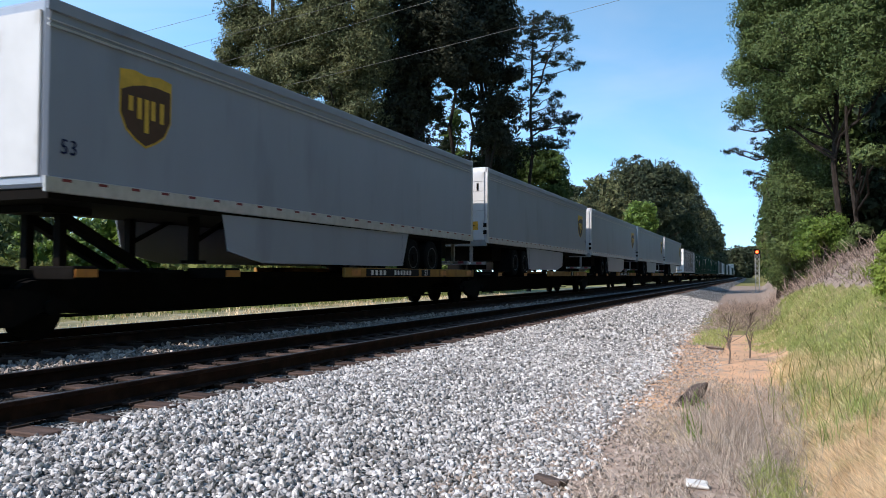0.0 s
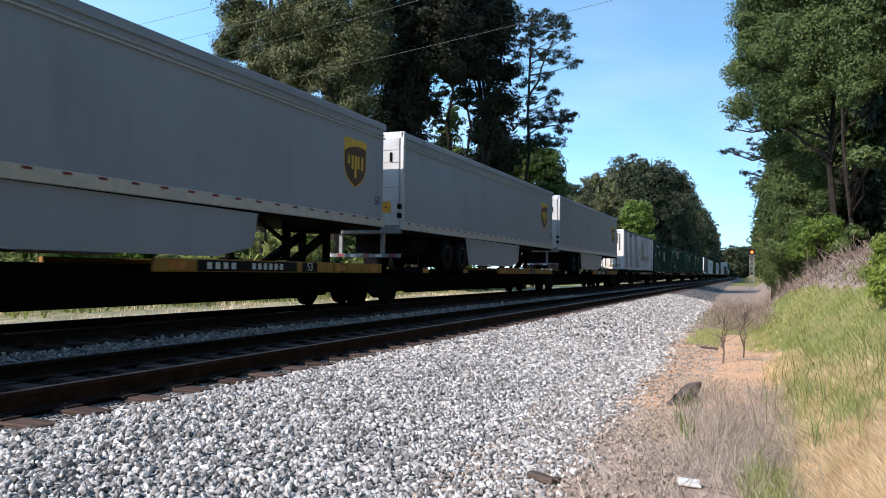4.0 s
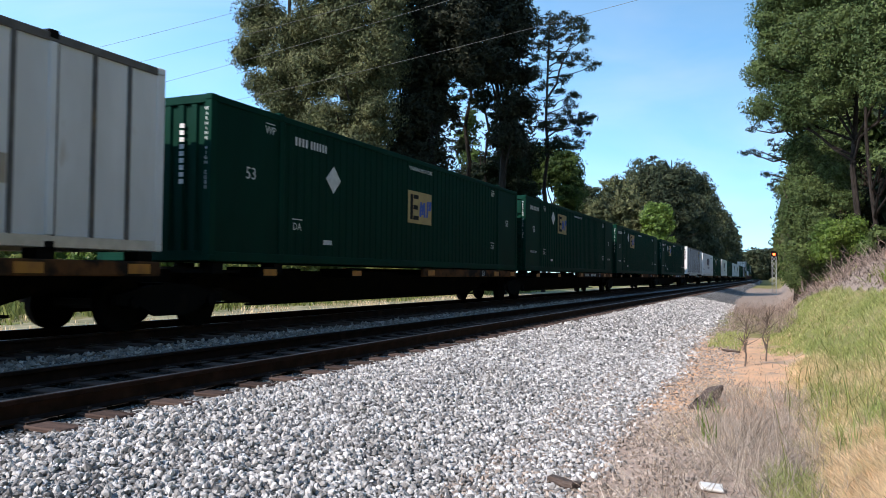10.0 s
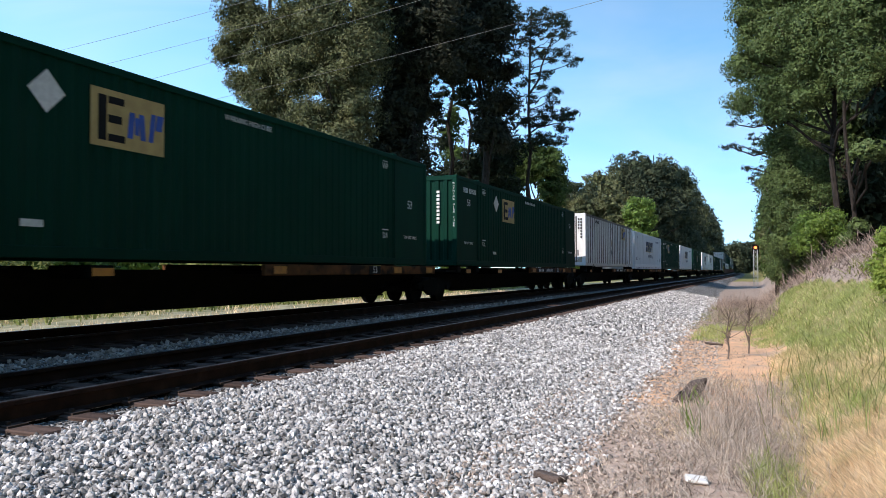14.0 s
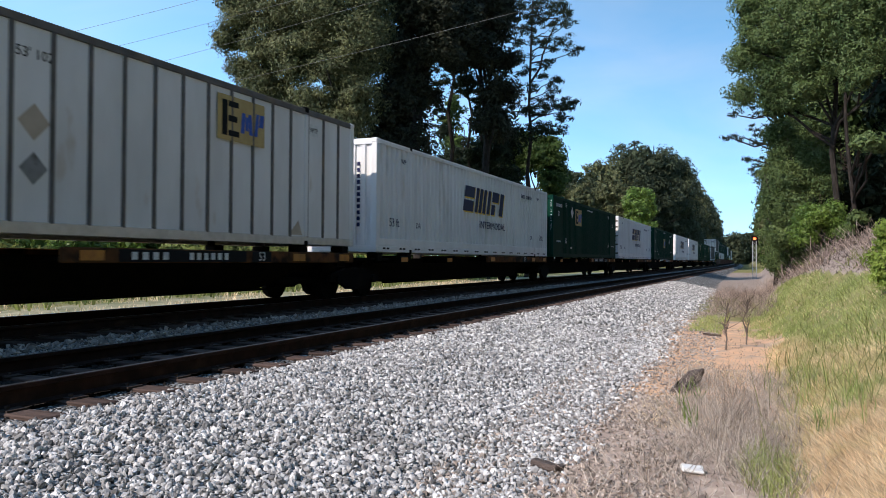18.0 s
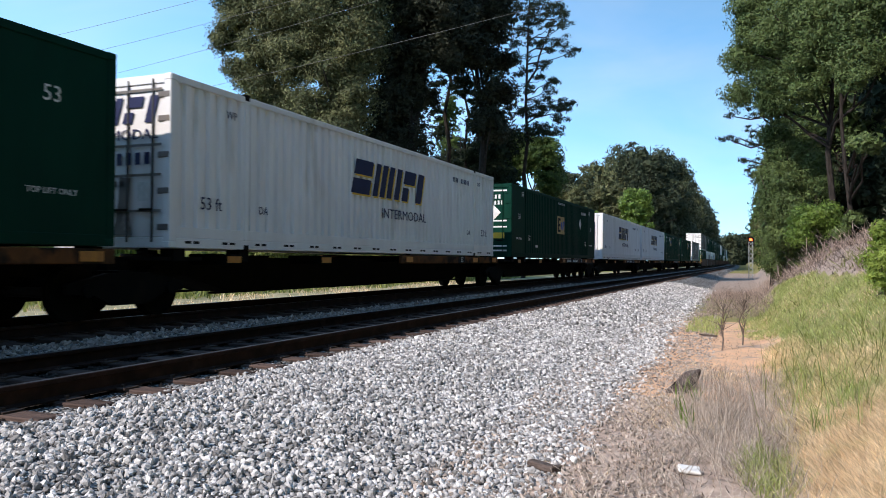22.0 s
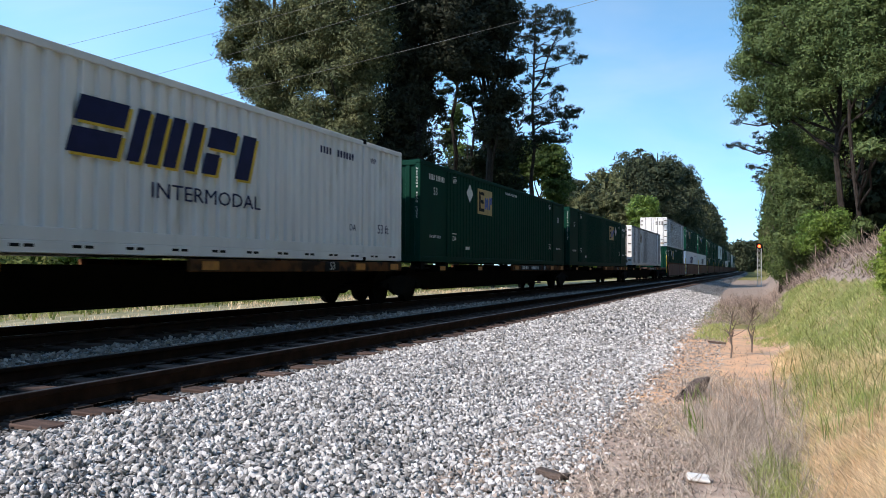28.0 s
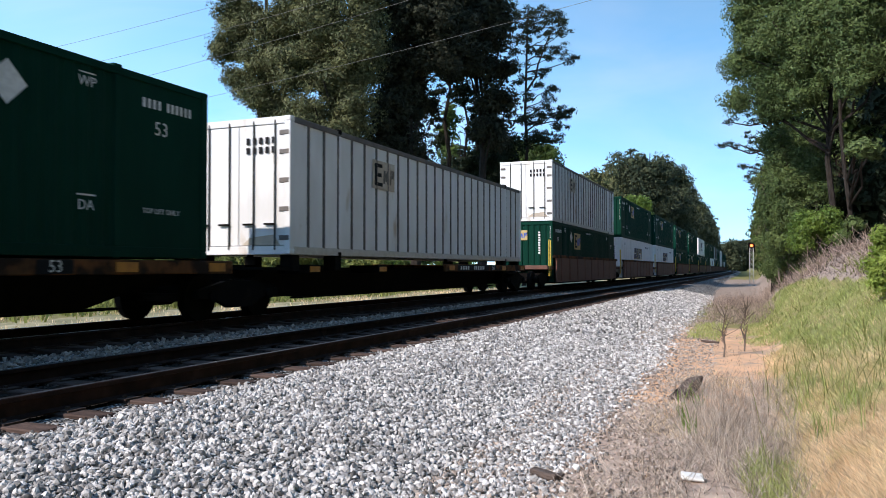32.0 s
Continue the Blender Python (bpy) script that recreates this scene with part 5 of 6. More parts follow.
def crown_mesh(name, blobs, per_m2, rng, clump_r, leaves, leaf):
    """A crown: fine leaves outside, coarse dense ones within."""
    pos, ways, fill = clumps(blobs, per_m2, rng, clump_r, leaves)
    s = np.concatenate([np.full(len(pos), leaf), np.full(len(fill), leaf * 2.6)])
    return leaf_mesh(name, np.concatenate([pos, fill]), s, rng, np.concatenate([ways, rng.normal(size=fill.shape)]))


def limb(bm, p, q, r0, r1, rng, bends=3, wob=0.035):
    p, q = Vector(p), Vector(q)
    last = p
    for i in range(bends):
        t = (i + 1) / bends
        nxt = p.lerp(q, t) + Vector(rng.normal(size=3)) * (q - p).length * wob * (i < bends - 1)
        cyl(bm, last, nxt, r0 + (r1 - r0) * i / bends, 7, r0 + (r1 - r0) * t)
        last = nxt


def tree(name, label, x, y, top, trunk_r, blobs, leaf=0.22, mat_leaf=None, per_m2=0.75, clump_r=0.8, leaves=90, seed=1, limbs=9, ground=None):
    """A tree with a tapered trunk, limbs and a ragged crown."""
    rng = np.random.default_rng(seed)
    g = height(x, y) if ground is None else ground
    t = thing(name, label, "tree")
    t.matrix_basis = Matrix.Translation((x, y, g - 0.1))
    bm = bmesh.new()
    limb(bm, (0, 0, 0), (rng.normal() * 0.4, rng.normal() * 0.4, top - g), trunk_r, trunk_r * 0.2, rng, 6, 0.008)
    part("trunk", bm, M_BARK, t)
    local = [((c[0] - x, c[1] - y, c[2] - g), r) for c, r in blobs]
    for i in range(limbs):
        bm = bmesh.new()
        c, r = local[i % len(local)]
        e = np.array(c) + rng.normal(size=3) * np.array(r) * 0.5
        z0 = max(1.5, min(e[2] - 1.0, (top - g) * 0.9) * (0.75 + 0.2 * rng.random()))
        limb(bm, (0, 0, z0), e, trunk_r * 0.4, 0.03, rng)
        part("branch", bm, M_BARK, t)
    mesh_part("crown", crown_mesh("crown", local, per_m2, rng, clump_r, leaves, leaf), mat_leaf or M_LEAF, t)
    return t


OAK = "tall broadleaf tree with a dense ragged green crown"
# woods behind the train
tree("oak_tree", OAK, -31.5, 44.5, 23, 0.4, [((-33.3, 44.0, 19.1), (1.43, 2.00, 1.35)), ((-34.0, 44.0, 16.4), (1.19, 1.67, 1.04)), ((-33.0, 44.0, 14.2), (1.18, 1.66, 0.95)), ((-33.0, 43.0, 17.5), (0.93, 1.31, 0.86)), ((-30.6, 43.0, 12.5), (1.37, 1.92, 1.14)), ((-30.4, 44.0, 17.1), (1.63, 2.28, 1.55)), ((-30.6, 43.0, 14.9), (1.30, 1.82, 1.30))], 0.098, M_LEAF2, per_m2=1.6, seed=2, leaves=150, clump_r=0.7, limbs=14)
tree("oak_tree", OAK, -25.4, 43.5, 25, 0.45, [((-27.3, 42.0, 14.0), (1.68, 2.35, 1.61)), ((-25.5, 42.5, 16.8), (1.82, 2.55, 1.82)), ((-28.4, 43.0, 17.7), (1.65, 2.32, 1.50)), ((-24.7, 42.0, 12.6), (1.57, 2.20, 1.57)), ((-26.1, 41.5, 10.7), (1.57, 2.20, 1.29)), ((-23.1, 42.0, 14.6), (1.56, 2.18, 1.56)), ((-23.3, 42.0, 11.1), (1.27, 1.78, 1.20)), ((-24.1, 41.0, 8.8), (1.53, 2.15, 1.39)), ((-28.1, 42.0, 8.9), (1.61, 2.26, 1.61)), ((-22.9, 43.0, 17.4), (1.59, 2.22, 1.59)), ((-27.1, 43.0, 20.9), (3.36, 4.70, 2.24)), ((-24.3, 44.0, 21.3), (2.97, 4.16, 2.60)), ((-26.9, 43.8, 15.6), (1.5, 1.8, 1.5)), ((-23.9, 43.4, 13.2), (1.4, 1.8, 1.5)), ((-23.2, 43.8, 16.0), (1.4, 1.8, 1.5)), ((-23.9, 42.8, 10.2), (1.4, 1.8, 1.4)), ((-29.2, 43.5, 14.6), (1.5, 2.0, 1.5)), ((-29.0, 44.0, 11.5), (1.6, 2.0, 1.6)), ((-28.8, 44.5, 17.0), (1.4, 2.0, 1.4)), ((-26.4, 43.5, 25.0), (3.4, 3.8, 2.8)), ((-23.0, 44.0, 25.0), (2.8, 3.4, 2.8))], 0.098, M_LEAF2, per_m2=1.2, seed=3, leaves=150, clump_r=0.75, limbs=16)
# the clump's unlit right part: these two oaks have shade in their leaf colour
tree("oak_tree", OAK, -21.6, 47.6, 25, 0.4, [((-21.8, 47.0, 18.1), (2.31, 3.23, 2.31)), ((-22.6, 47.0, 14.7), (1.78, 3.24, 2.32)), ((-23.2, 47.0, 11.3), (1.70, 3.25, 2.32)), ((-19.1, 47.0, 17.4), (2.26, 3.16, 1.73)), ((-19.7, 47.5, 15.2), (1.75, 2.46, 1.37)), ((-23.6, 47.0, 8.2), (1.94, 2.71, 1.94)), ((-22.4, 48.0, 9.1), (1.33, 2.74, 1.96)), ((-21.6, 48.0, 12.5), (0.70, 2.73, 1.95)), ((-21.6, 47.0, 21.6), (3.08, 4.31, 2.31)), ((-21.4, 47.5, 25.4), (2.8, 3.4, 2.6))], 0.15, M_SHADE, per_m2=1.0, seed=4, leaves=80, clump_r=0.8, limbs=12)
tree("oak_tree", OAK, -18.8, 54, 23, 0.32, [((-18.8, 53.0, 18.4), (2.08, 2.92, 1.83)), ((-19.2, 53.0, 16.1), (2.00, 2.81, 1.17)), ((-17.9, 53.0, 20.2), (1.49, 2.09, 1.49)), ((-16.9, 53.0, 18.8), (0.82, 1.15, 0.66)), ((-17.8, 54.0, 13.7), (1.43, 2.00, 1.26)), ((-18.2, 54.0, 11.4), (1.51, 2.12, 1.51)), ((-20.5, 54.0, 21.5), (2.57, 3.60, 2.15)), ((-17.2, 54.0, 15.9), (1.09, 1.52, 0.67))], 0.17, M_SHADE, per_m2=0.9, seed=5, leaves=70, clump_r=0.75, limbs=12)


def pine(x, y, top, lean, label, puffs, seed, trunk_r=0.22, fork=None, bare=0, tuft=110, needle=0.12, spread=1.0):
    """A pine: a slender trunk and tufts (x, y, z, half width, half height) at the ends of rising branches."""
    rng = np.random.default_rng(seed)
    g = height(x, y)
    t = thing("pine_tree", label, "tree", group="pines behind the train")
    t.matrix_basis = Matrix.Translation((x, y, g - 0.1))
    h = top - g
    bm = bmesh.new()
    limb(bm, (0, 0, 0), (lean, 0, h), trunk_r, trunk_r * 0.3, rng, 8, 0.006)
    part("trunk", bm, M_BARK, t)
    if fork:
        bm = bmesh.new()
        z0, fx, fz = fork
        limb(bm, (lean * z0 / h, 0, z0 - g), (fx - x, 0.3, fz - g), trunk_r * 0.5, trunk_r * 0.2, rng, 4, 0.03)
        part("branch", bm, M_BARK, t)
    pos, ways = [], []
    for px, py, pz, rw, rh in puffs:
        c = np.array((px - x, py - y + rng.normal() * 0.9, pz - g))
        run = abs(c[0] - lean * c[2] / h)
        z0 = min(h * 0.97, c[2] - 0.25 * run - 0.1)
        bm = bmesh.new()
        limb(bm, (lean * z0 / h, 0, z0), c + np.array((0, 0, -rh * 0.3)), 0.03 + 0.012 * run, 0.014, rng, 4, 0.05)
        part("branch", bm, M_BARK, t)
        for j in range(max(5, int(rw * rh * 42 / spread))):
            e = rng.normal(size=3)
            e *= rng.random() ** 0.4 / np.linalg.norm(e)
            q = c + e * np.array((rw * 1.15, max(0.6, rw), rh * 1.3 + 0.1))
            d = rng.normal(size=(tuft, 3))
            d /= np.linalg.norm(d, axis=1)[:, None]
            pos.append(q + d * np.array((0.42, 0.42, 0.2)) * spread * (0.25 + 0.85 * rng.random((tuft, 1))))
            ways.append(d)
    bm = bmesh.new()
    for i in range(bare):
        z0 = h * (0.35 + 0.3 * rng.random())
        a = rng.random() * 6.283
        limb(bm, (lean * z0 / h, 0, z0), (lean * z0 / h + math.cos(a) * 0.9, math.sin(a) * 0.9, z0 + 0.2), 0.03, 0.01, rng, 2)
    if bare:
        part("dead_twigs", bm, M_BARK, t)
    else:
        bm.free()
    mesh_part("crown", leaf_mesh("crown", np.concatenate(pos), needle, rng, np.concatenate(ways), 2.4), M_NEEDLE_SHADE, t)


PINE = "tall slender pine with a bare trunk and sparse tufted crown"
pine(-17.75, 61, 22.6, 0.45, PINE, [(-17.0, 61.0, 22.3, 1.21, 0.47), (-15.5, 61.0, 21.8, 1.02, 0.42), (-14.6, 61.0, 21.3, 0.74, 0.32), (-18.2, 61.0, 21.8, 0.85, 0.38), (-16.7, 61.0, 21.0, 1.40, 0.33), (-14.3, 61.0, 20.1, 0.78, 0.23), (-15.5, 61.0, 20.0, 0.74, 0.23), (-17.7, 61.0, 20.3, 0.94, 0.28), (-19.2, 61.0, 20.6, 0.76, 0.24), (-16.5, 61.0, 19.2, 1.21, 0.28), (-14.6, 61.0, 19.1, 0.64, 0.23), (-14.0, 61.0, 18.3, 0.91, 0.23), (-15.3, 61.0, 18.2, 0.55, 0.18), (-18.2, 61.0, 19.1, 0.66, 0.23), (-15.9, 61.0, 17.3, 0.92, 0.23), (-18.7, 61.0, 18.2, 1.13, 0.28), (-17.9, 61.0, 16.8, 0.75, 0.23), (-16.5, 61.0, 16.1, 0.56, 0.19), (-15.3, 61.0, 15.6, 0.64, 0.32), (-15.5, 61.0, 15.0, 0.55, 0.23), (-17.2, 61.0, 15.1, 0.75, 0.23), (-16.5, 61.0, 14.3, 1.21, 0.28), (-14.8, 61.0, 13.7, 0.92, 0.28), (-13.7, 61.0, 13.5, 0.64, 0.32), (-16.0, 61.0, 13.5, 1.39, 0.32), (-14.8, 61.0, 12.5, 0.64, 0.23), (-16.7, 61.0, 12.0, 1.30, 0.42), (-15.5, 61.0, 11.7, 0.92, 0.37), (-18.1, 61.0, 13.5, 1.22, 0.47), (-17.7, 61.0, 11.4, 1.40, 0.47)], 20, 0.2, (15.8, -15.4, 20.6), 8, 34, 0.1)
PB = [(-24.0, 58.0, 15.7, 0.84, 0.28), (-22.8, 58.0, 16.1, 0.92, 0.32), (-21.3, 58.0, 15.5, 1.01, 0.32), (-20.6, 58.0, 14.1, 0.91, 0.36), (-24.4, 58.0, 14.6, 0.65, 0.28), (-22.3, 58.0, 14.9, 0.83, 0.23), (-24.2, 58.0, 13.2, 0.56, 0.28), (-20.6, 58.0, 12.9, 0.82, 0.36), (-19.1, 58.0, 13.5, 0.99, 0.41), (-20.1, 58.0, 11.5, 1.00, 0.41), (-21.5, 58.0, 12.5, 0.55, 0.27), (-24.4, 58.0, 11.8, 0.65, 0.37), (-22.0, 58.0, 16.9, 1.38, 0.41), (-24.0, 58.0, 17.2, 1.21, 0.42)]
pine(-23.2, 58, 21.0, -0.15, PINE, PB[0:2] + PB[4:7] + PB[11:12] + PB[13:], 21, 0.26, None, 8, 50)
pine(-21.8, 58.4, 20.5, -0.25, PINE, PB[2:3] + PB[10:11] + PB[12:13] + [(-22.4, 58, 18.6, 1.4, 0.5)], 22, 0.17, None, 8, 50)
pine(-21.0, 59, 19.5, -0.25, PINE, PB[3:4] + PB[7:10] + [(-20.4, 59, 17.6, 1.3, 0.5), (-20.0, 59, 10.0, 1.4, 0.8), (-21.2, 59, 9.3, 1.4, 0.7)], 23, 0.14, None, 6, 60)
tree("small_tree", "small rounded broadleaf tree at the woods' edge", -19.8, 71, 12, 0.18, [((-19.1, 71.0, 11.1), (1.94, 2.37, 2.15)), ((-21.1, 71.0, 12.0), (1.63, 2.04, 1.85)), ((-18.0, 71.0, 8.9), (1.50, 2.00, 1.82)), ((-22.8, 71.0, 10.7), (1.98, 2.41, 2.20))], 0.17, M_LEAF, seed=8, clump_r=0.6, per_m2=1.4, leaves=80)
tree("small_tree", "small yellow-green tree between the pine trunks", -26.3, 66, 15.5, 0.14, [((-26.2, 66.0, 15.3), (0.74, 1.64, 1.37)), ((-26.7, 66.0, 13.7), (0.95, 1.64, 1.37)), ((-25.9, 66.0, 11.8), (1.36, 1.89, 1.57))], 0.16, M_LEAF, seed=9, clump_r=0.4, leaves=36, per_m2=0.9)
# broadleaf crown in the near-black needle colour, which paints the shade behind
tree("small_tree", "dark shaded tree behind the pine trunks", -23.5, 63, 12.5, 0.16, [((-23.0, 63, 10.2), (2.2, 2.2, 1.6)), ((-25.4, 63, 9.2), (1.6, 2, 1.6)), ((-20.6, 63, 11.2), (1.8, 2, 1.8)), ((-21.0, 63, 8.2), (2.2, 2.2, 1.6))], 0.18, M_NEEDLE_SHADE, seed=10, clump_r=0.6, leaves=60, per_m2=1.2)

# far woods along the left side
FAR = "broadleaf tree in the woods along the line"
far_rng = random.Random(5)
spots = [(-30.5, 133, 16), (-27, 140, 18.5), (-22.4, 148, 22.6), (-17.8, 151, 23.4), (-17.6, 166, 23.6)]
spots += [(-18.6, 182 + i * 18, 24.5) for i in range(15)]
for i, (x, y, z) in enumerate(spots):
    x += far_rng.uniform(-1, 1) + bend(y)[0]
    z += far_rng.uniform(-1.2, 1.2)
    tree("far_tree", FAR, x, y, z, 0.35, [((x, y, z - 4), (4.6, 4.6, 4)), ((x + 0.6, y - 1, z - 10), (5, 5, 5)), ((x + 1.2, y + 2, z - 17), (4.6, 5, 5)), ((x - 5, y, z - 9), (4.6, 5, 6))],
         0.34 if i < 8 else 0.6, M_LEAF2 if i % 4 == 1 else M_FAR, per_m2=0.28, clump_r=1.25, leaves=46 if i < 8 else 16, seed=40 + i, limbs=3)
for i in range(9):
    x, y, z = -34 + i * 7 + far_rng.uniform(-2, 2), 470 + far_rng.uniform(-20, 60), 20 + far_rng.uniform(-3, 3)
    tree("far_tree", FAR, x, y, z, 0.35, [((x, y, z - 6), (6, 6, 6)), ((x, y, z - 14), (6, 6, 8))], 0.9, M_FAR, per_m2=0.2, clump_r=1.5, leaves=14, seed=140 + i, limbs=2)
for i, (x, y, z, r, m) in enumerate(((-16.8, 118, 12.3, 2.5, M_BRIGHT), (-21.5, 121, 13.6, 3.4, M_LEAF2), (-25.5, 118, 13, 3.2, M_LEAF2), (-29.5, 118, 14.5, 3.2, M_LEAF2), (-19, 126, 9, 3.0, M_LEAF), (-23.5, 112, 9, 2.6, M_BRIGHT))):
    tree("field_tree", "rounded light green tree before the far woods", x, y, z, 0.2, [((x, y, z - r), (r, r, r)), ((x, y, z - 2.3 * r), (r, r, 1.2 * r))], 0.24, m, per_m2=0.9, clump_r=0.7, leaves=50, seed=70 + i, limbs=5)

# woods on the bank
tree("bank_tree", OAK, 2.4, 30, 12.5, 0.13, [((1.1, 30.0, 9.5), (1.17, 1.52, 1.01)), ((0.0, 31.0, 9.2), (0.76, 1.16, 0.89)), ((-0.3, 31.0, 10.4), (0.60, 0.94, 0.72)), ((-0.6, 31.0, 8.9), (0.43, 0.95, 0.73)), ((-0.5, 31.0, 7.4), (0.55, 0.72, 0.51)), ((0.5, 30.0, 7.7), (0.86, 1.11, 0.77)), ((1.8, 29.0, 9.4), (0.97, 1.26, 0.93)), ((2.9, 28.0, 9.0), (0.92, 1.19, 0.88)), ((1.9, 29.0, 8.2), (0.97, 1.25, 0.73)), ((3.0, 27.5, 7.7), (0.79, 1.03, 0.61)), ((2.9, 27.0, 6.8), (0.64, 0.83, 0.28)), ((1.4, 29.0, 7.1), (0.78, 1.01, 0.39)), ((0.7, 30.0, 6.7), (0.69, 0.90, 0.45)), ((1.0, 31.0, 11.9), (1.47, 1.91, 1.26)), ((2.7, 29.0, 11.2), (1.53, 1.99, 1.15)), ((0.0, 32.0, 12.0), (0.88, 1.14, 0.88))], 0.056, M_SUNLEAF, clump_r=0.5, leaves=210, per_m2=2.3, seed=11, limbs=16)
tree("bank_tree", OAK, 4.0, 44, 23, 0.32, [((2.2, 44, 16.5), (3, 4, 3.6)), ((1.4, 43, 12.0), (2, 3, 2.0)), ((4, 45, 20), (4, 4, 4)), ((4.2, 44, 9), (2.2, 3, 3))], 0.115, M_SUNLEAF, clump_r=0.7, leaves=120, per_m2=0.7, seed=12)
tree("bank_tree", OAK, 2.85, 28.5, 10.5, 0.09, [((3.0, 25.0, 4.5), (0.42, 0.55, 0.19)), ((2.7, 25.0, 4.6), (0.23, 0.30, 0.13))] + [((3.4, 28.5, 9.6), (1.4, 1.4, 1.0)), ((4.6, 27, 7.6), (1.2, 1.2, 0.9))], 0.08, M_SUNLEAF, clump_r=0.4, leaves=110, per_m2=2.0, seed=16, limbs=6)
tree("bank_tree", OAK, 6.6, 26, 22, 0.3, [((7.2, 24, 13), (3.4, 4, 3)), ((8, 25, 19), (4, 4, 3)), ((9.5, 22, 9), (3, 3, 3))], 0.12, M_SUNLEAF, clump_r=0.65, leaves=80, per_m2=0.6, seed=13)
# the next two crowns are coloured near black to paint the woods' shaded hollow
tree("bank_tree", OAK, 8.5, 37, 22, 0.35, [((8, 37, 12), (4.5, 4.5, 8)), ((12, 34, 9), (4, 4, 7))], 0.26, M_NEEDLE_SHADE, clump_r=0.9, leaves=50, seed=14)
tree("bank_tree", OAK, 4.9, 46, 14, 0.25, [((4.7, 46.0, 6.4), (1.80, 2.73, 2.10)), ((5.7, 46.0, 4.0), (1.78, 2.31, 1.48)), ((4.3, 47.0, 9.1), (1.54, 2.01, 1.54)), ((5.8, 46.0, 9.4), (1.79, 2.32, 1.79)), ((3.8, 48.0, 5.8), (1.26, 2.47, 1.90))], 0.2, M_NEEDLE_SHADE, clump_r=0.8, leaves=60, per_m2=1.0, seed=15)
pine(0.62, 36, 11, -0.05, "dark pine with thin level branches among vines", [(0.2, 36.0, 7.6, 0.64, 0.22), (-0.1, 36.0, 7.4, 0.54, 0.15), (-0.2, 36.0, 7.0, 0.54, 0.10), (0.1, 36.0, 6.5, 0.39, 0.20), (-0.9, 36.0, 6.5, 0.27, 0.06), (-1.3, 36.0, 6.6, 0.20, 0.06), (-0.1, 36.0, 6.2, 0.34, 0.10), (-0.1, 36.0, 5.7, 0.34, 0.12), (-0.5, 36.0, 5.6, 0.17, 0.05), (-0.2, 36.0, 5.1, 0.25, 0.15), (-0.9, 36.0, 8.2, 0.50, 0.20), (-1.1, 36.0, 7.8, 0.30, 0.12), (0.1, 36.0, 4.7, 0.34, 0.39)], 24, 0.1, None, 5, 26, 0.05, 0.5)
# unseen trees, added to block sky light from the train's near side
for i in range(13):
    x, y, z = 11 + far_rng.uniform(-1, 1.5), -66 + i * 7.2, 15.5 + far_rng.uniform(-2, 2)
    tree("bank_tree", "broadleaf tree in the bank woods, extended unseen past the camera", x, y, z, 0.3, [((x, y, z - 4.5), (4.2, 4.6, 4.4)), ((x - 0.4, y, z - 10), (4.4, 5, 4))], 0.75, M_LEAF, per_m2=0.3, clump_r=1.2, leaves=20, seed=190 + i, limbs=2)
for i in range(18):
    y = 55 + i * 17 + far_rng.uniform(-3, 3)
    x = (6.6 if i < 5 else 4.6) + far_rng.uniform(-0.8, 0.8) + bend(y)[0] * 0.8
    z = 20 + far_rng.uniform(-2, 2)
    tree("bank_tree", "broadleaf tree in the bank woods, extended unseen past the camera", x, y, z, 0.3, [((x - 0.6, y, z - 4.5), (4, 4.5, 4)), ((x - 1.4, y, z - 10), (3.8, 4.5, 4.4)), ((x - 1.0, y, z - 15.5), (3.4, 4, 4.4))],
         0.24 if i < 4 else 0.5, M_LEAF2 if i % 2 else M_LEAF, per_m2=0.4 if i < 4 else 0.25, clump_r=0.9 if i < 4 else 1.2, leaves=54 if i < 4 else 16, seed=90 + i, limbs=3)


def bush(x, y, blobs, m, leaf, per, seed, label, stem=0.03):
    rng = np.random.default_rng(seed)
    t = thing("bush", label, "bush")
    t.matrix_basis = Matrix.Translation((x, y, height(x, y) - 0.05))
    g = height(x, y)
    loc = [((c[0] - x, c[1] - y, c[2] - g), r) for c, r in blobs]
    bm = bmesh.new()
    for c, r in loc:
        for i in range(2):
            limb(bm, (rng.normal() * min(0.3, r[0] * 0.3), rng.normal() * min(0.3, r[0] * 0.3), 0), np.array(c) + rng.normal(size=3) * np.array(r) * 0.5, stem, min(0.008, stem * 0.5), rng)
    part("stem_tangle", bm, M_STEM, t)
    mesh_part("foliage", crown_mesh("foliage", loc, per, rng, min(0.34, 0.5 * loc[0][1][0]), 60, leaf), m, t)


VINE = "thick vine-hung bush with light green leaves"
bush(1.2, 33, [((0.7, 33.0, 6.1), (0.62, 0.81, 0.54)), ((1.1, 33.0, 5.3), (0.75, 0.98, 0.62)), ((0.55, 33.5, 4.6), (0.59, 0.83, 0.64)), ((1.2, 32.5, 4.3), (0.78, 1.02, 0.70)), ((2.1, 32.5, 4.9), (0.52, 0.67, 0.52)), ((2.1, 32.0, 3.9), (0.59, 0.77, 0.51)), ((0.5, 33.0, 3.4), (0.62, 0.87, 0.67)), ((1.1, 32.0, 3.1), (0.64, 0.84, 0.64)), ((0.6, 34.0, 2.3), (0.41, 0.78, 0.60)), ((0.8, 32.0, 2.1), (0.56, 0.73, 0.47)), ((0.85, 34.5, 1.3), (0.6, 0.9, 1.0)), ((1.4, 33.0, 1.6), (0.8, 0.9, 0.9)), ((0.8, 36.5, 2.6), (0.5, 0.8, 1.6))], M_SUNLEAF, 0.052, 11.0, 31, VINE)
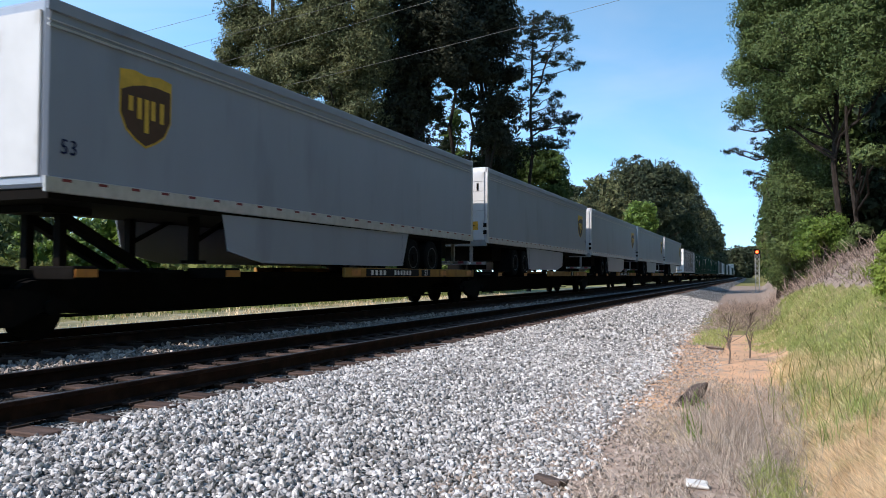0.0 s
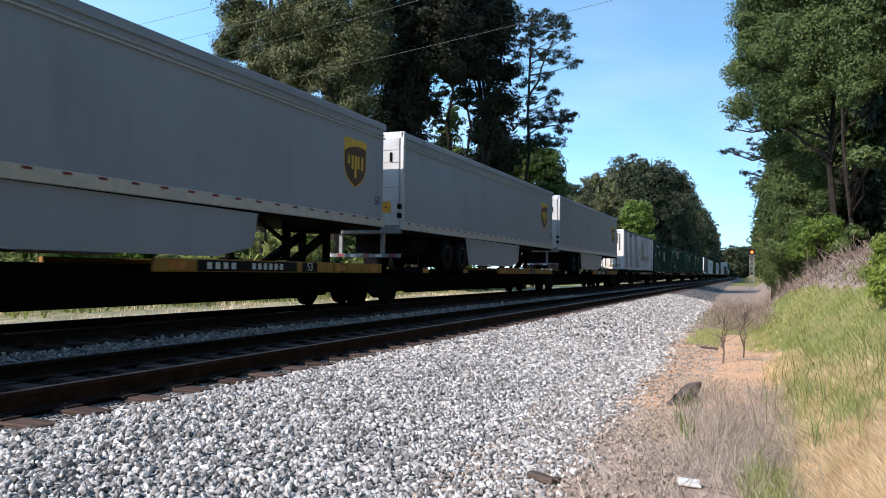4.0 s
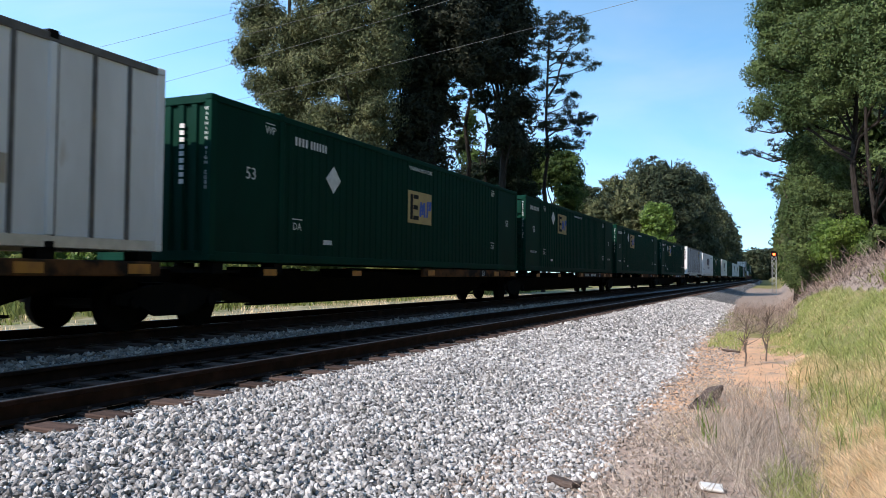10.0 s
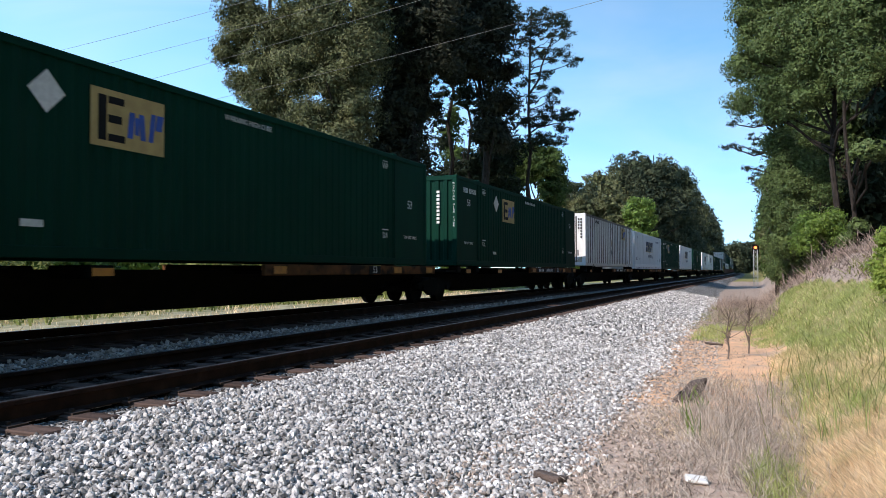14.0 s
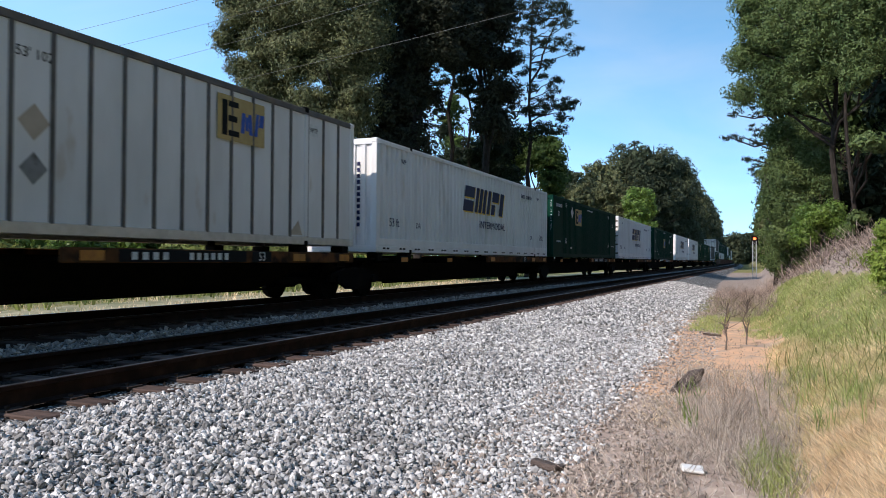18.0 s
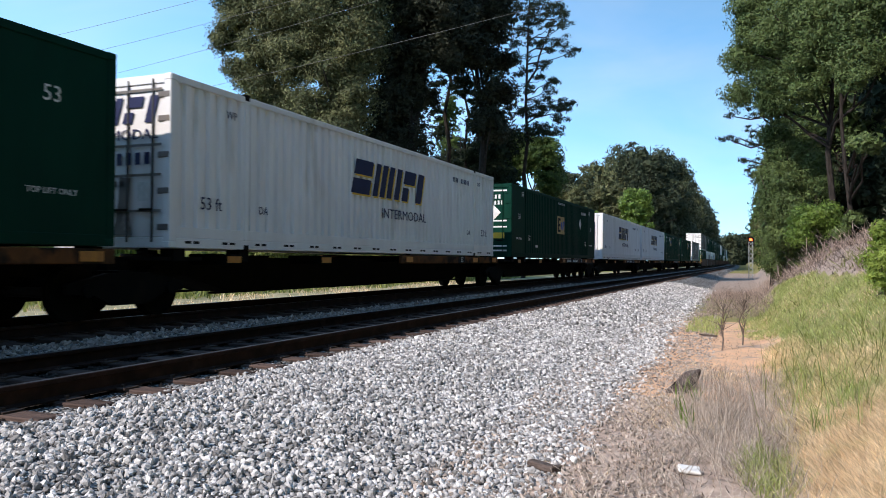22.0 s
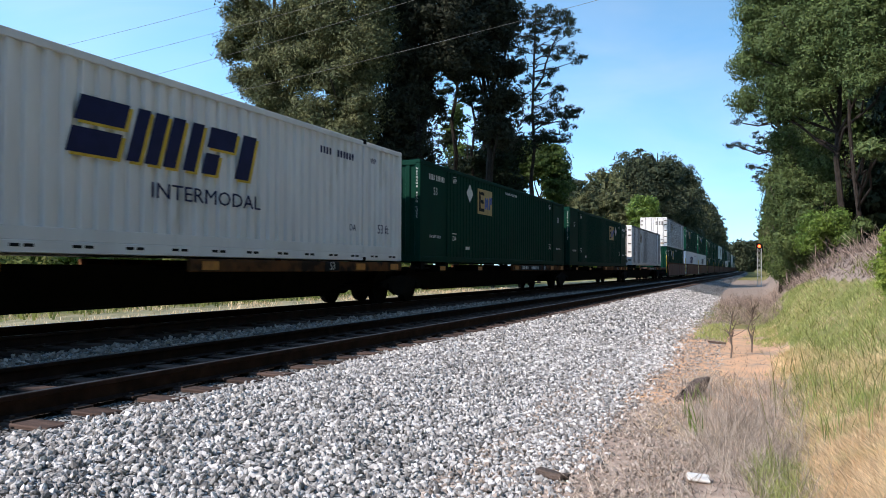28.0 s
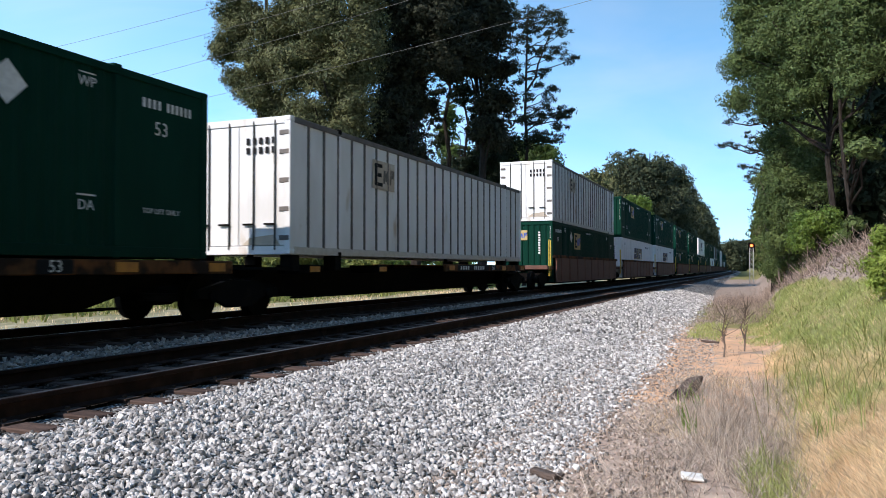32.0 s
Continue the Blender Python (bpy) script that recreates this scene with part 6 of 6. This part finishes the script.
bush(1.9, 28, [((1.6, 28.0, 2.4), (0.52, 0.68, 0.52)), ((2.2, 28.0, 2.6), (0.41, 0.53, 0.41)), ((1.4, 28.0, 2.0), (0.37, 0.48, 0.34)), ((2.4, 28.0, 2.1), (0.37, 0.48, 0.29))], M_BRIGHT, 0.05, 15.0, 32, "bright yellow-green bush at the woods' foot")
bush(2.5, 26, [((2.7, 26.0, 2.4), (0.27, 0.32, 0.20)), ((2.4, 26.0, 2.0), (0.27, 0.33, 0.20))], M_SUNLEAF, 0.06, 14, 35, "low leafy sprout above the dead brush")
bush(1.8, 40, [((1.4, 40, 4.2), (1.0, 2, 2.6)), ((1.5, 43, 6.5), (1.2, 2, 2)), ((1.6, 42, 1.4), (1.2, 2.4, 1.8))], M_SUNLEAF, 0.095, 2.6, 33, VINE)
bush(2.2, 50, [((2.0, 50, 3.4), (1.3, 3, 3)), ((1.8, 54, 6), (1.3, 3, 3)), ((2.1, 53, 1.4), (1.4, 4, 1.8))], M_LEAF2, 0.15, 1.2, 34, VINE)
# undergrowth with its shade put into the leaf colour
bush(4.4, 34, [((4.4, 34, 3.6), (1.6, 2, 2.0)), ((5.6, 33, 5), (1.8, 2, 2.6)), ((3.0, 35, 3.0), (0.9, 1.4, 1.2))], M_NEEDLE_SHADE, 0.16, 2.0, 37, "dark shaded undergrowth below the bank trees")
bush(1.98, 14, [((1.84, 14, 1.15), (0.24, 0.28, 0.3)), ((2.0, 14.1, 0.85), (0.34, 0.3, 0.3)), ((1.84, 14, 1.5), (0.14, 0.16, 0.2)), ((2.12, 14, 1.2), (0.2, 0.2, 0.28))], M_SPROUT, 0.03, 34, 36, "small bright green sapling on the bank", 0.006)
for i, y in enumerate((64, 78, 95, 115, 140)):
    bush(2.6, y, [((2.6, y, 3.4), (1.8, 5, 3.2)), ((2.8, y + 5, 1.6), (1.8, 5, 2))], M_LEAF2 if i % 2 else M_LEAF, 0.24, 0.5, 50 + i, "leafy undergrowth at the foot of the bank trees")


def blades(name, label, n, xlim, ylim, tall, wide, m, seed, keep=None, lean=0.35, power=1.0):
    rng = np.random.default_rng(seed)
    x = xlim[0] + (xlim[1] - xlim[0]) * rng.random(n)
    y = ylim[0] + (ylim[1] - ylim[0]) * rng.random(n) ** power
    if keep:
        ok = np.array([keep(a, b) > r for a, b, r in zip(x, y, rng.random(n))])
        x, y = x[ok], y[ok]
    n = len(x)
    z = np.array([height(a, b) for a, b in zip(x, y)])
    h = tall * (0.45 + 0.75 * rng.random(n))
    a = rng.random(n) * 6.283
    side = np.stack([np.cos(a), np.sin(a), np.zeros(n)], 1) * (wide * (0.6 + 0.8 * rng.random(n)))[:, None]
    tip = np.stack([rng.normal(size=n) * lean * h, rng.normal(size=n) * lean * h, h], 1)
    base = np.stack([x, y, z - 0.02], 1)
    midp = base + tip * 0.55 + np.stack([np.zeros(n), np.zeros(n), 0.1 * h], 1)
    v = np.stack([base - side, base + side, midp + side * 0.7, base + tip, midp - side * 0.7], 1)
    f = np.array([(0, 1, 2, 4)])[None] + 5 * np.arange(n)[:, None, None]
    me = bpy.data.meshes.new(name)
    quads = f.reshape(-1, 4)
    tris = (np.array([4, 2, 3])[None] + 5 * np.arange(n)[:, None])
    me.vertices.add(5 * n)
    me.vertices.foreach_set("co", v.reshape(-1).astype(np.float32))
    loops = np.concatenate([quads.ravel(), tris.ravel()]).astype(np.int32)
    me.loops.add(len(loops))
    me.loops.foreach_set("vertex_index", loops)
    me.polygons.add(2 * n)
    me.polygons.foreach_set("loop_start", np.concatenate([np.arange(n) * 4, 4 * n + np.arange(n) * 3]).astype(np.int32))
    me.update(calc_edges=True)
    ob = mesh_part(name, me, m)
    return tagged(ob, label, "grass", kind="stuff")


def on_bank(x, y):
    return smooth(0.05, 0.7, x + 0.12 * noise.noise((x, y * 0.8, 3)))


def green_zone(x, y):
    w = 0.9 * noise.noise((x * 0.9, y * 0.35, 1.5))
    top = top_of_green(x) + 1.2 * w
    return smooth(0.0, 2.0, y - (16.2 - 4.4 * x) + 2.0 * w) * (1 - smooth(top - 1.5, top + 1.0, y)) * smooth(-0.5, -0.1, x + 0.2 * w)


def mixed_zone(x, y):
    return (1 - green_zone(x, y)) * smooth(0.05, 0.5, x + 0.2 * noise.noise((x, y * 0.8, 3))) * smooth(7.2, 8.2, y + 0.6 * noise.noise((x * 2, y, 6)))


blades("bank_grass", "fresh green grass on the bank's slope", 140000, (-0.8, 3.4), (8.5, 35), 0.085, 0.006, M_GRASS, 61, lambda x, y: green_zone(x, y) * (0.3 + 0.7 * smooth(-0.35, 0.1, noise.noise((x * 1.3, y * 0.6, 22)))), lean=0.75)
blades("slope_straw", "pale straw standing in the green slope", 26000, (-0.4, 3.2), (10, 33), 0.1, 0.005, M_STRAW, 82, lambda x, y: green_zone(x, y) * smooth(-0.15, 0.3, noise.noise((x * 1.1, y * 0.45, 18))), lean=0.8)
blades("slope_weeds", "taller weeds scattered over the green slope", 3500, (0.0, 3.0), (11, 31), 0.2, 0.008, M_WEED, 83, lambda x, y: green_zone(x, y) * smooth(0.1, 0.4, noise.noise((x * 1.6, y * 0.7, 27))), lean=0.6)
blades("mixed_straw", "straw-coloured grass mixed with weeds", 60000, (-0.1, 2.2), (7.0, 15), 0.11, 0.0045, M_STRAW, 68, lambda x, y: 0.85 * mixed_zone(x, y), lean=0.9)
blades("mixed_weeds", "green weeds among dry grass", 11000, (-0.2, 2.2), (6.8, 15), 0.13, 0.005, M_GRASS, 63, lambda x, y: mixed_zone(x, y) * smooth(-0.1, 0.35, noise.noise((x * 1.6, y * 0.9, 8))), lean=0.7)
blades("dry_grass", "dense fine golden dry grass", 90000, (0.05, 1.5), (4.6, 8.4), 0.11, 0.0022, M_DRY, 62, lambda x, y: smooth(0.22, 0.55, x + 0.15 * noise.noise((x, y, 3))) * (1 - smooth(7.3, 8.3, y + 0.5 * noise.noise((x * 2, y, 4)))) * (0.5 + 0.5 * smooth(-0.3, 0.15, noise.noise((x * 5, y * 3, 9)))), lean=0.95)
blades("grass_tuft", "bright green tuft beside the dry grass", 4200, (-0.25, 0.4), (5.2, 7.3), 0.15, 0.0035, M_GRASS, 69, lambda x, y: 1 - min(1, ((x - 0.1) / 0.26) ** 2 + ((y - 6.4) / 0.9) ** 2), lean=0.6)
blades("verge_grass", "mixed dry and green grass on the bank", 16000, (0.3, 5.0), (-5, 9), 0.15, 0.008, M_GRASS, 81, lambda x, y: smooth(0.3, 0.8, x) * (1 if y < 4.6 or x > 1.9 else 0), lean=0.7)
blades("sparse_grass", "thin pale tufts and straw on the soil", 15000, (-1.9, 0.4), (4.5, 13), 0.08, 0.0028, M_DRY, 64, lambda x, y: smooth(-0.1, 0.45, noise.noise((x * 1.3, y * 0.8, 4)) + 0.05) * smooth(0.0, 0.5, x - edge_x(y) - 0.25), lean=1.1)
blades("edge_weeds", "yellow-green weeds beside the ballast", 1500, (-1.6, -0.8), (18.5, 23), 0.14, 0.007, M_GRASS, 65, lambda x, y: smooth(-1.7, -1.3, x))
blades("field_grass", "tall green weeds in the field beyond the tracks", 30000, (-34, -17), (2, 62), 0.6, 0.03, M_WEED, 66, lambda x, y: smooth(-17.2, -20, x), power=1.1)
hedge_rng = random.Random(11)
for i in range(13):
    x, y = -27 + hedge_rng.uniform(-3, 3), -4 + i * 5.0
    h = hedge_rng.uniform(1.2, 2.2)
    bush(x, y, [((x, y, h * 0.7), (2.2, 2.6, h)), ((x + 1.5, y + 2, 0.5), (1.6, 2, 0.8))], M_WEED if i % 3 else M_BRIGHT, 0.16, 1.2, 200 + i, "weedy green bush in the field beyond the tracks")
for i in range(19):
    x, y, z = -44 + hedge_rng.uniform(-3, 3), -16 + i * 6.5, 6.6 + hedge_rng.uniform(-1, 1)
    tree("edge_tree", "low dense tree at the far edge of the field", x, y, z, 0.18, [((x, y, z - 2.2), (3.4, 3.6, 2.2)), ((x + 1, y, z - 4.6), (3.6, 4, 2.4))], 0.3, M_SUNLEAF if i % 3 else M_BRIGHT, per_m2=0.5, clump_r=0.8, leaves=26, seed=220 + i, limbs=3)
blades("bed_edge_grass", "low dry grass beside the far ballast", 12000, (-20, -13.0), (4, 50), 0.16, 0.012, M_DRY, 67, lambda x, y: smooth(-0.1, 0.3, noise.noise((x * 0.5, y * 0.4, 2)) + 0.1))


def brush(name, label, n, xlim, ylim, tall, seed, keep=None, r=0.004, sprawl=0.5, material=None):
    """Dead leafless stems."""
    rng = np.random.default_rng(seed)
    verts, faces = [], []
    k = 0
    for i in range(n):
        x, y = rng.uniform(*xlim), rng.uniform(*ylim)
        if keep and keep(x, y) < rng.random():
            continue
        p = np.array((x, y, height(x, y) - 0.02))
        d = np.array((rng.normal() * sprawl, rng.normal() * sprawl, 1.0))
        d /= np.linalg.norm(d)
        for j in range(3):
            q = p + d * tall * (0.25 + 0.3 * rng.random())
            w = r * (1 - 0.28 * j)
            for a in (p, q):
                verts += [a + (w, 0, 0), a + (-w * 0.5, w * 0.87, 0), a + (-w * 0.5, -w * 0.87, 0)]
            faces += [(k, k + 1, k + 4, k + 3), (k + 1, k + 2, k + 5, k + 4), (k + 2, k, k + 3, k + 5)]
            k += 6
            p = q
            d = d + rng.normal(size=3) * 0.45
    ob = mesh_part(name, raw_mesh(name, verts, faces), material or M_TWIG)
    return tagged(ob, label, "brush", kind="stuff")


def brush_patch(x, y):
    tuft = 0.2 + 0.8 * smooth(-0.25, 0.25, noise.noise((x * 5, y * 1.8, 21)))
    return tuft * (1 - min(1.0, (((x + 0.22 + 0.2 * noise.noise((x * 2, y, 7))) / 0.72) ** 2 + ((y - 8.5) / 2.8) ** 2) ** 1.3))


brush("dead_brush", "tangle of dry grey-beige weed stems", 11500, (-1.0, 0.6), (5.6, 11.4), 0.25, 71, brush_patch, 0.0027, 1.4)
brush("low_straw", "fallen pale stems on the soil", 10000, (-1.6, 0.4), (4.4, 12), 0.17, 74, lambda x, y: smooth(-1.5, -0.7, x) * smooth(-0.35, 0.2, noise.noise((x * 2, y * 1.2, 12))), 0.0042, 2.4)
def above_green(x, y):
    return smooth(-1.0, 1.5, y - top_of_green(x)) if x > -0.4 else smooth(25, 33, y + 2 * x)


brush("bank_brush", "grey-brown dead stems lying over the bank's foot", 17000, (-2.6, 3.8), (15, 44), 0.26, 72, lambda x, y: above_green(x, y) * smooth(0.0, 0.6, x - edge_x(y)), 0.005, 3.0, M_BRUSH)
brush("brush_heap", "heap of cut grey-brown branches below the trees", 11000, (-2.4, 3.8), (15.5, 40), 0.36, 76, lambda x, y: above_green(x, y) * smooth(0.2, 1.0, x - edge_x(y)) * (0.15 + smooth(-0.2, 0.35, noise.noise((x * 0.9, y * 0.3, 5)))), 0.011, 2.0, M_BRUSH)
brush("foot_brush", "tangled dead weeds at the foot of the bank", 5200, (-2.3, 0.5), (23.5, 40), 0.34, 84, lambda x, y: smooth(0.1, 0.7, x - edge_x(y)) * (0.3 + 0.7 * smooth(-0.3, 0.2, noise.noise((x * 1.5, y * 0.5, 33)))), 0.007, 1.5, M_BRUSH)
brush("brush_scraps", "dark rotten sticks and leaf scraps in the brush", 9000, (-2.4, 3.6), (15.5, 38), 0.16, 79, lambda x, y: above_green(x, y) * smooth(0.0, 0.6, x - edge_x(y)), 0.013, 3.0, M_LOG)
blades("brush_weeds", "sparse green weeds growing through the brush", 9000, (-2.0, 3.4), (17, 36), 0.22, 0.012, M_WEED, 80, lambda x, y: above_green(x, y) * smooth(0.05, 0.4, noise.noise((x * 1.2, y * 0.4, 15))), 0.8)
brush("fallen_leaves", "dark scraps of bark and dead leaves on the soil", 7000, (-1.9, 0.3), (4.4, 20), 0.045, 77, lambda x, y: smooth(-0.2, 0.3, noise.noise((x * 1.5, y, 14))), 0.007, 3.0, M_LOG)
brush("weed_stalks", "upright green weed stalks with seed heads", 90, (0.05, 1.5), (7.6, 12.5), 0.4, 73, None, 0.005, 0.25, M_WEED)
blades("tall_weeds", "tall dark green weeds among the dry brush", 900, (0.05, 0.95), (7.0, 10.5), 0.33, 0.005, M_GRASS, 75, lambda x, y: smooth(-0.05, 0.3, noise.noise((x * 2.5, y * 1.2, 1))), 0.3)
blades("brush_sprigs", "yellow-green sprigs among the dead brush", 340, (-0.85, -0.35), (7.6, 9.8), 0.3, 0.009, M_BRIGHT, 78, lambda x, y: smooth(0.15, 0.4, noise.noise((x * 4, y * 2, 6))), 0.4)


def sapling(x, y, tall, seed):
    rng = np.random.default_rng(seed)
    t = thing("dead_sapling", "leafless dark sapling standing in the soil strip", "sapling")
    t.matrix_basis = Matrix.Translation((x, y, height(x, y) - 0.03))
    bm = bmesh.new()
    limb(bm, (0, 0, 0), (0.03, 0, tall), 0.018, 0.005, rng, 4)
    part("stem", bm, M_STEM, t)
    bm = bmesh.new()
    for i in range(34):
        z = tall * (0.25 + 0.7 * rng.random())
        limb(bm, (0.02, 0, z), (0.02 + rng.normal() * 0.12, rng.normal() * 0.12, z + 0.1 + 0.2 * rng.random()), 0.006, 0.002, rng, 2)
    part("twig_spray", bm, M_STEM, t)


sapling(-0.57, 14.9, 0.88, 1)
sapling(-0.24, 16.0, 0.92, 2)

# ---- small things ----
lg = thing("broken_tie", "piece of a rotten dark wooden tie lying on the soil", "log", Matrix.Translation((-0.86, 10.2, height(-0.86, 10.2) + 0.02)) @ pose(0, 0, 0.04, 14, -8, -18))
bm = boxes((-0.1, 0.1, -0.34, 0.34, -0.06, 0.07), bevel=0.03)
bmesh.ops.subdivide_edges(bm, edges=bm.edges[:], cuts=3, use_grid_fill=True)
for v in bm.verts:
    v.co += Vector((1, 1, 1)) * 0.07 * noise.noise(v.co * 9)
part("wood", bm, M_LOG, lg)
for i, (x, y, a, l) in enumerate(((-1.5, 5.75, 70, 0.24), (-0.95, 17.6, 80, 0.36))):
    w = thing("wood_chunk", "weathered grey plank fragment lying at the ballast's edge", "wood")
    w.matrix_basis = pose(x, y, height(x, y) + 0.035, 3, 5, a)
    bm = boxes((-0.06, 0.06, -l / 2, l / 2, -0.02, 0.02), bevel=0.005)
    bmesh.ops.subdivide_edges(bm, edges=bm.edges[:], cuts=2, use_grid_fill=True)
    for v in bm.verts:
        v.co += Vector((1, 1, 0.5)) * 0.022 * noise.noise(v.co * 14 + Vector((i, 0, 0)))
    part("plank", bm, M_LOG, w)
for x, y, a, s in ((-0.47, 6.15, 12, 1.0),):
    w = thing("litter", "crushed white foam carton lying on the soil", "litter")
    w.matrix_basis = pose(x, y, height(x, y) + 0.035 * s, 8, 4, a)
    bm = boxes((-0.085 * s, 0.085 * s, -0.06 * s, 0.06 * s, -0.014 * s, 0.016 * s), bevel=0.01 * s)
    for v in bm.verts:
        v.co += Vector((0.2, 0.3, 0.5)) * 0.03 * noise.noise(v.co * 18)
    part("carton", bm, M_TRASH, w)


def build_signal(x, y):
    s = thing("railway_signal", "lattice signal mast with a glowing red lamp", "signal", pose(x, y, height(x, y)))
    bm = bmesh.new()
    for dx in (-0.18, 0.18):
        for dy in (-0.18, 0.18):
            beam(bm, (dx, dy, 0), (dx, dy, 3.6), 0.05, 0.05)
    for i in range(8):
        z = i * 0.45
        beam(bm, (-0.18, -0.18, z), (0.18, -0.18, z + 0.45), 0.03, 0.03)
        beam(bm, (0.18, -0.18, z), (-0.18, -0.18, z + 0.45), 0.03, 0.03)
    part("mast", bm, M_GALV, s)
    head = part("signal_head", boxes((-0.3, 0.3, -0.12, 0.12, 3.2, 4.1), bevel=0.05), M_STEEL, s)
    bm = bmesh.new()
    cyl(bm, (0, -0.12, 3.8), (0, -0.14, 3.8), 0.13, 16)
    part("red_lamp", bm, M_SIGNAL, head)
    bm = bmesh.new()
    cyl(bm, (0, -0.12, 3.45), (0, -0.14, 3.45), 0.13, 16)
    part("dark_lamp", bm, M_BLACK, head)
    part("base", boxes((-0.35, 0.35, -0.35, 0.35, -0.4, 0.05)), M_GALV, s)


build_signal(-0.45, 78)

for i, (za, zb) in enumerate(((13.6, 15.6), (12.6, 14.8), (11.55, 14.2), (9.85, 12.05))):
    w = thing("power_line", "thin overhead wire crossing above the railway", "wire", group="overhead wires")
    verts = []
    for k in range(41):
        x = -90 + 120 * k / 40
        z = za + (zb - za) * (x + 26) / 18.5 + 0.0011 * (x + 26) * (x + 8)
        verts += [(x, 30 + 0.6 * i + 0.009 * math.cos(q * 1.2566), z + 0.009 * math.sin(q * 1.2566)) for q in range(5)]
    faces = [(k * 5 + q, k * 5 + (q + 1) % 5, k * 5 + 5 + (q + 1) % 5, k * 5 + 5 + q) for k in range(40) for q in range(5)]
    mesh_part("wire", raw_mesh("wire", verts, faces), M_WIRE, w)

# ---- movement ----
def motions():
    for ob, rows in KEEP:
        walk(ob, rows)


motions()
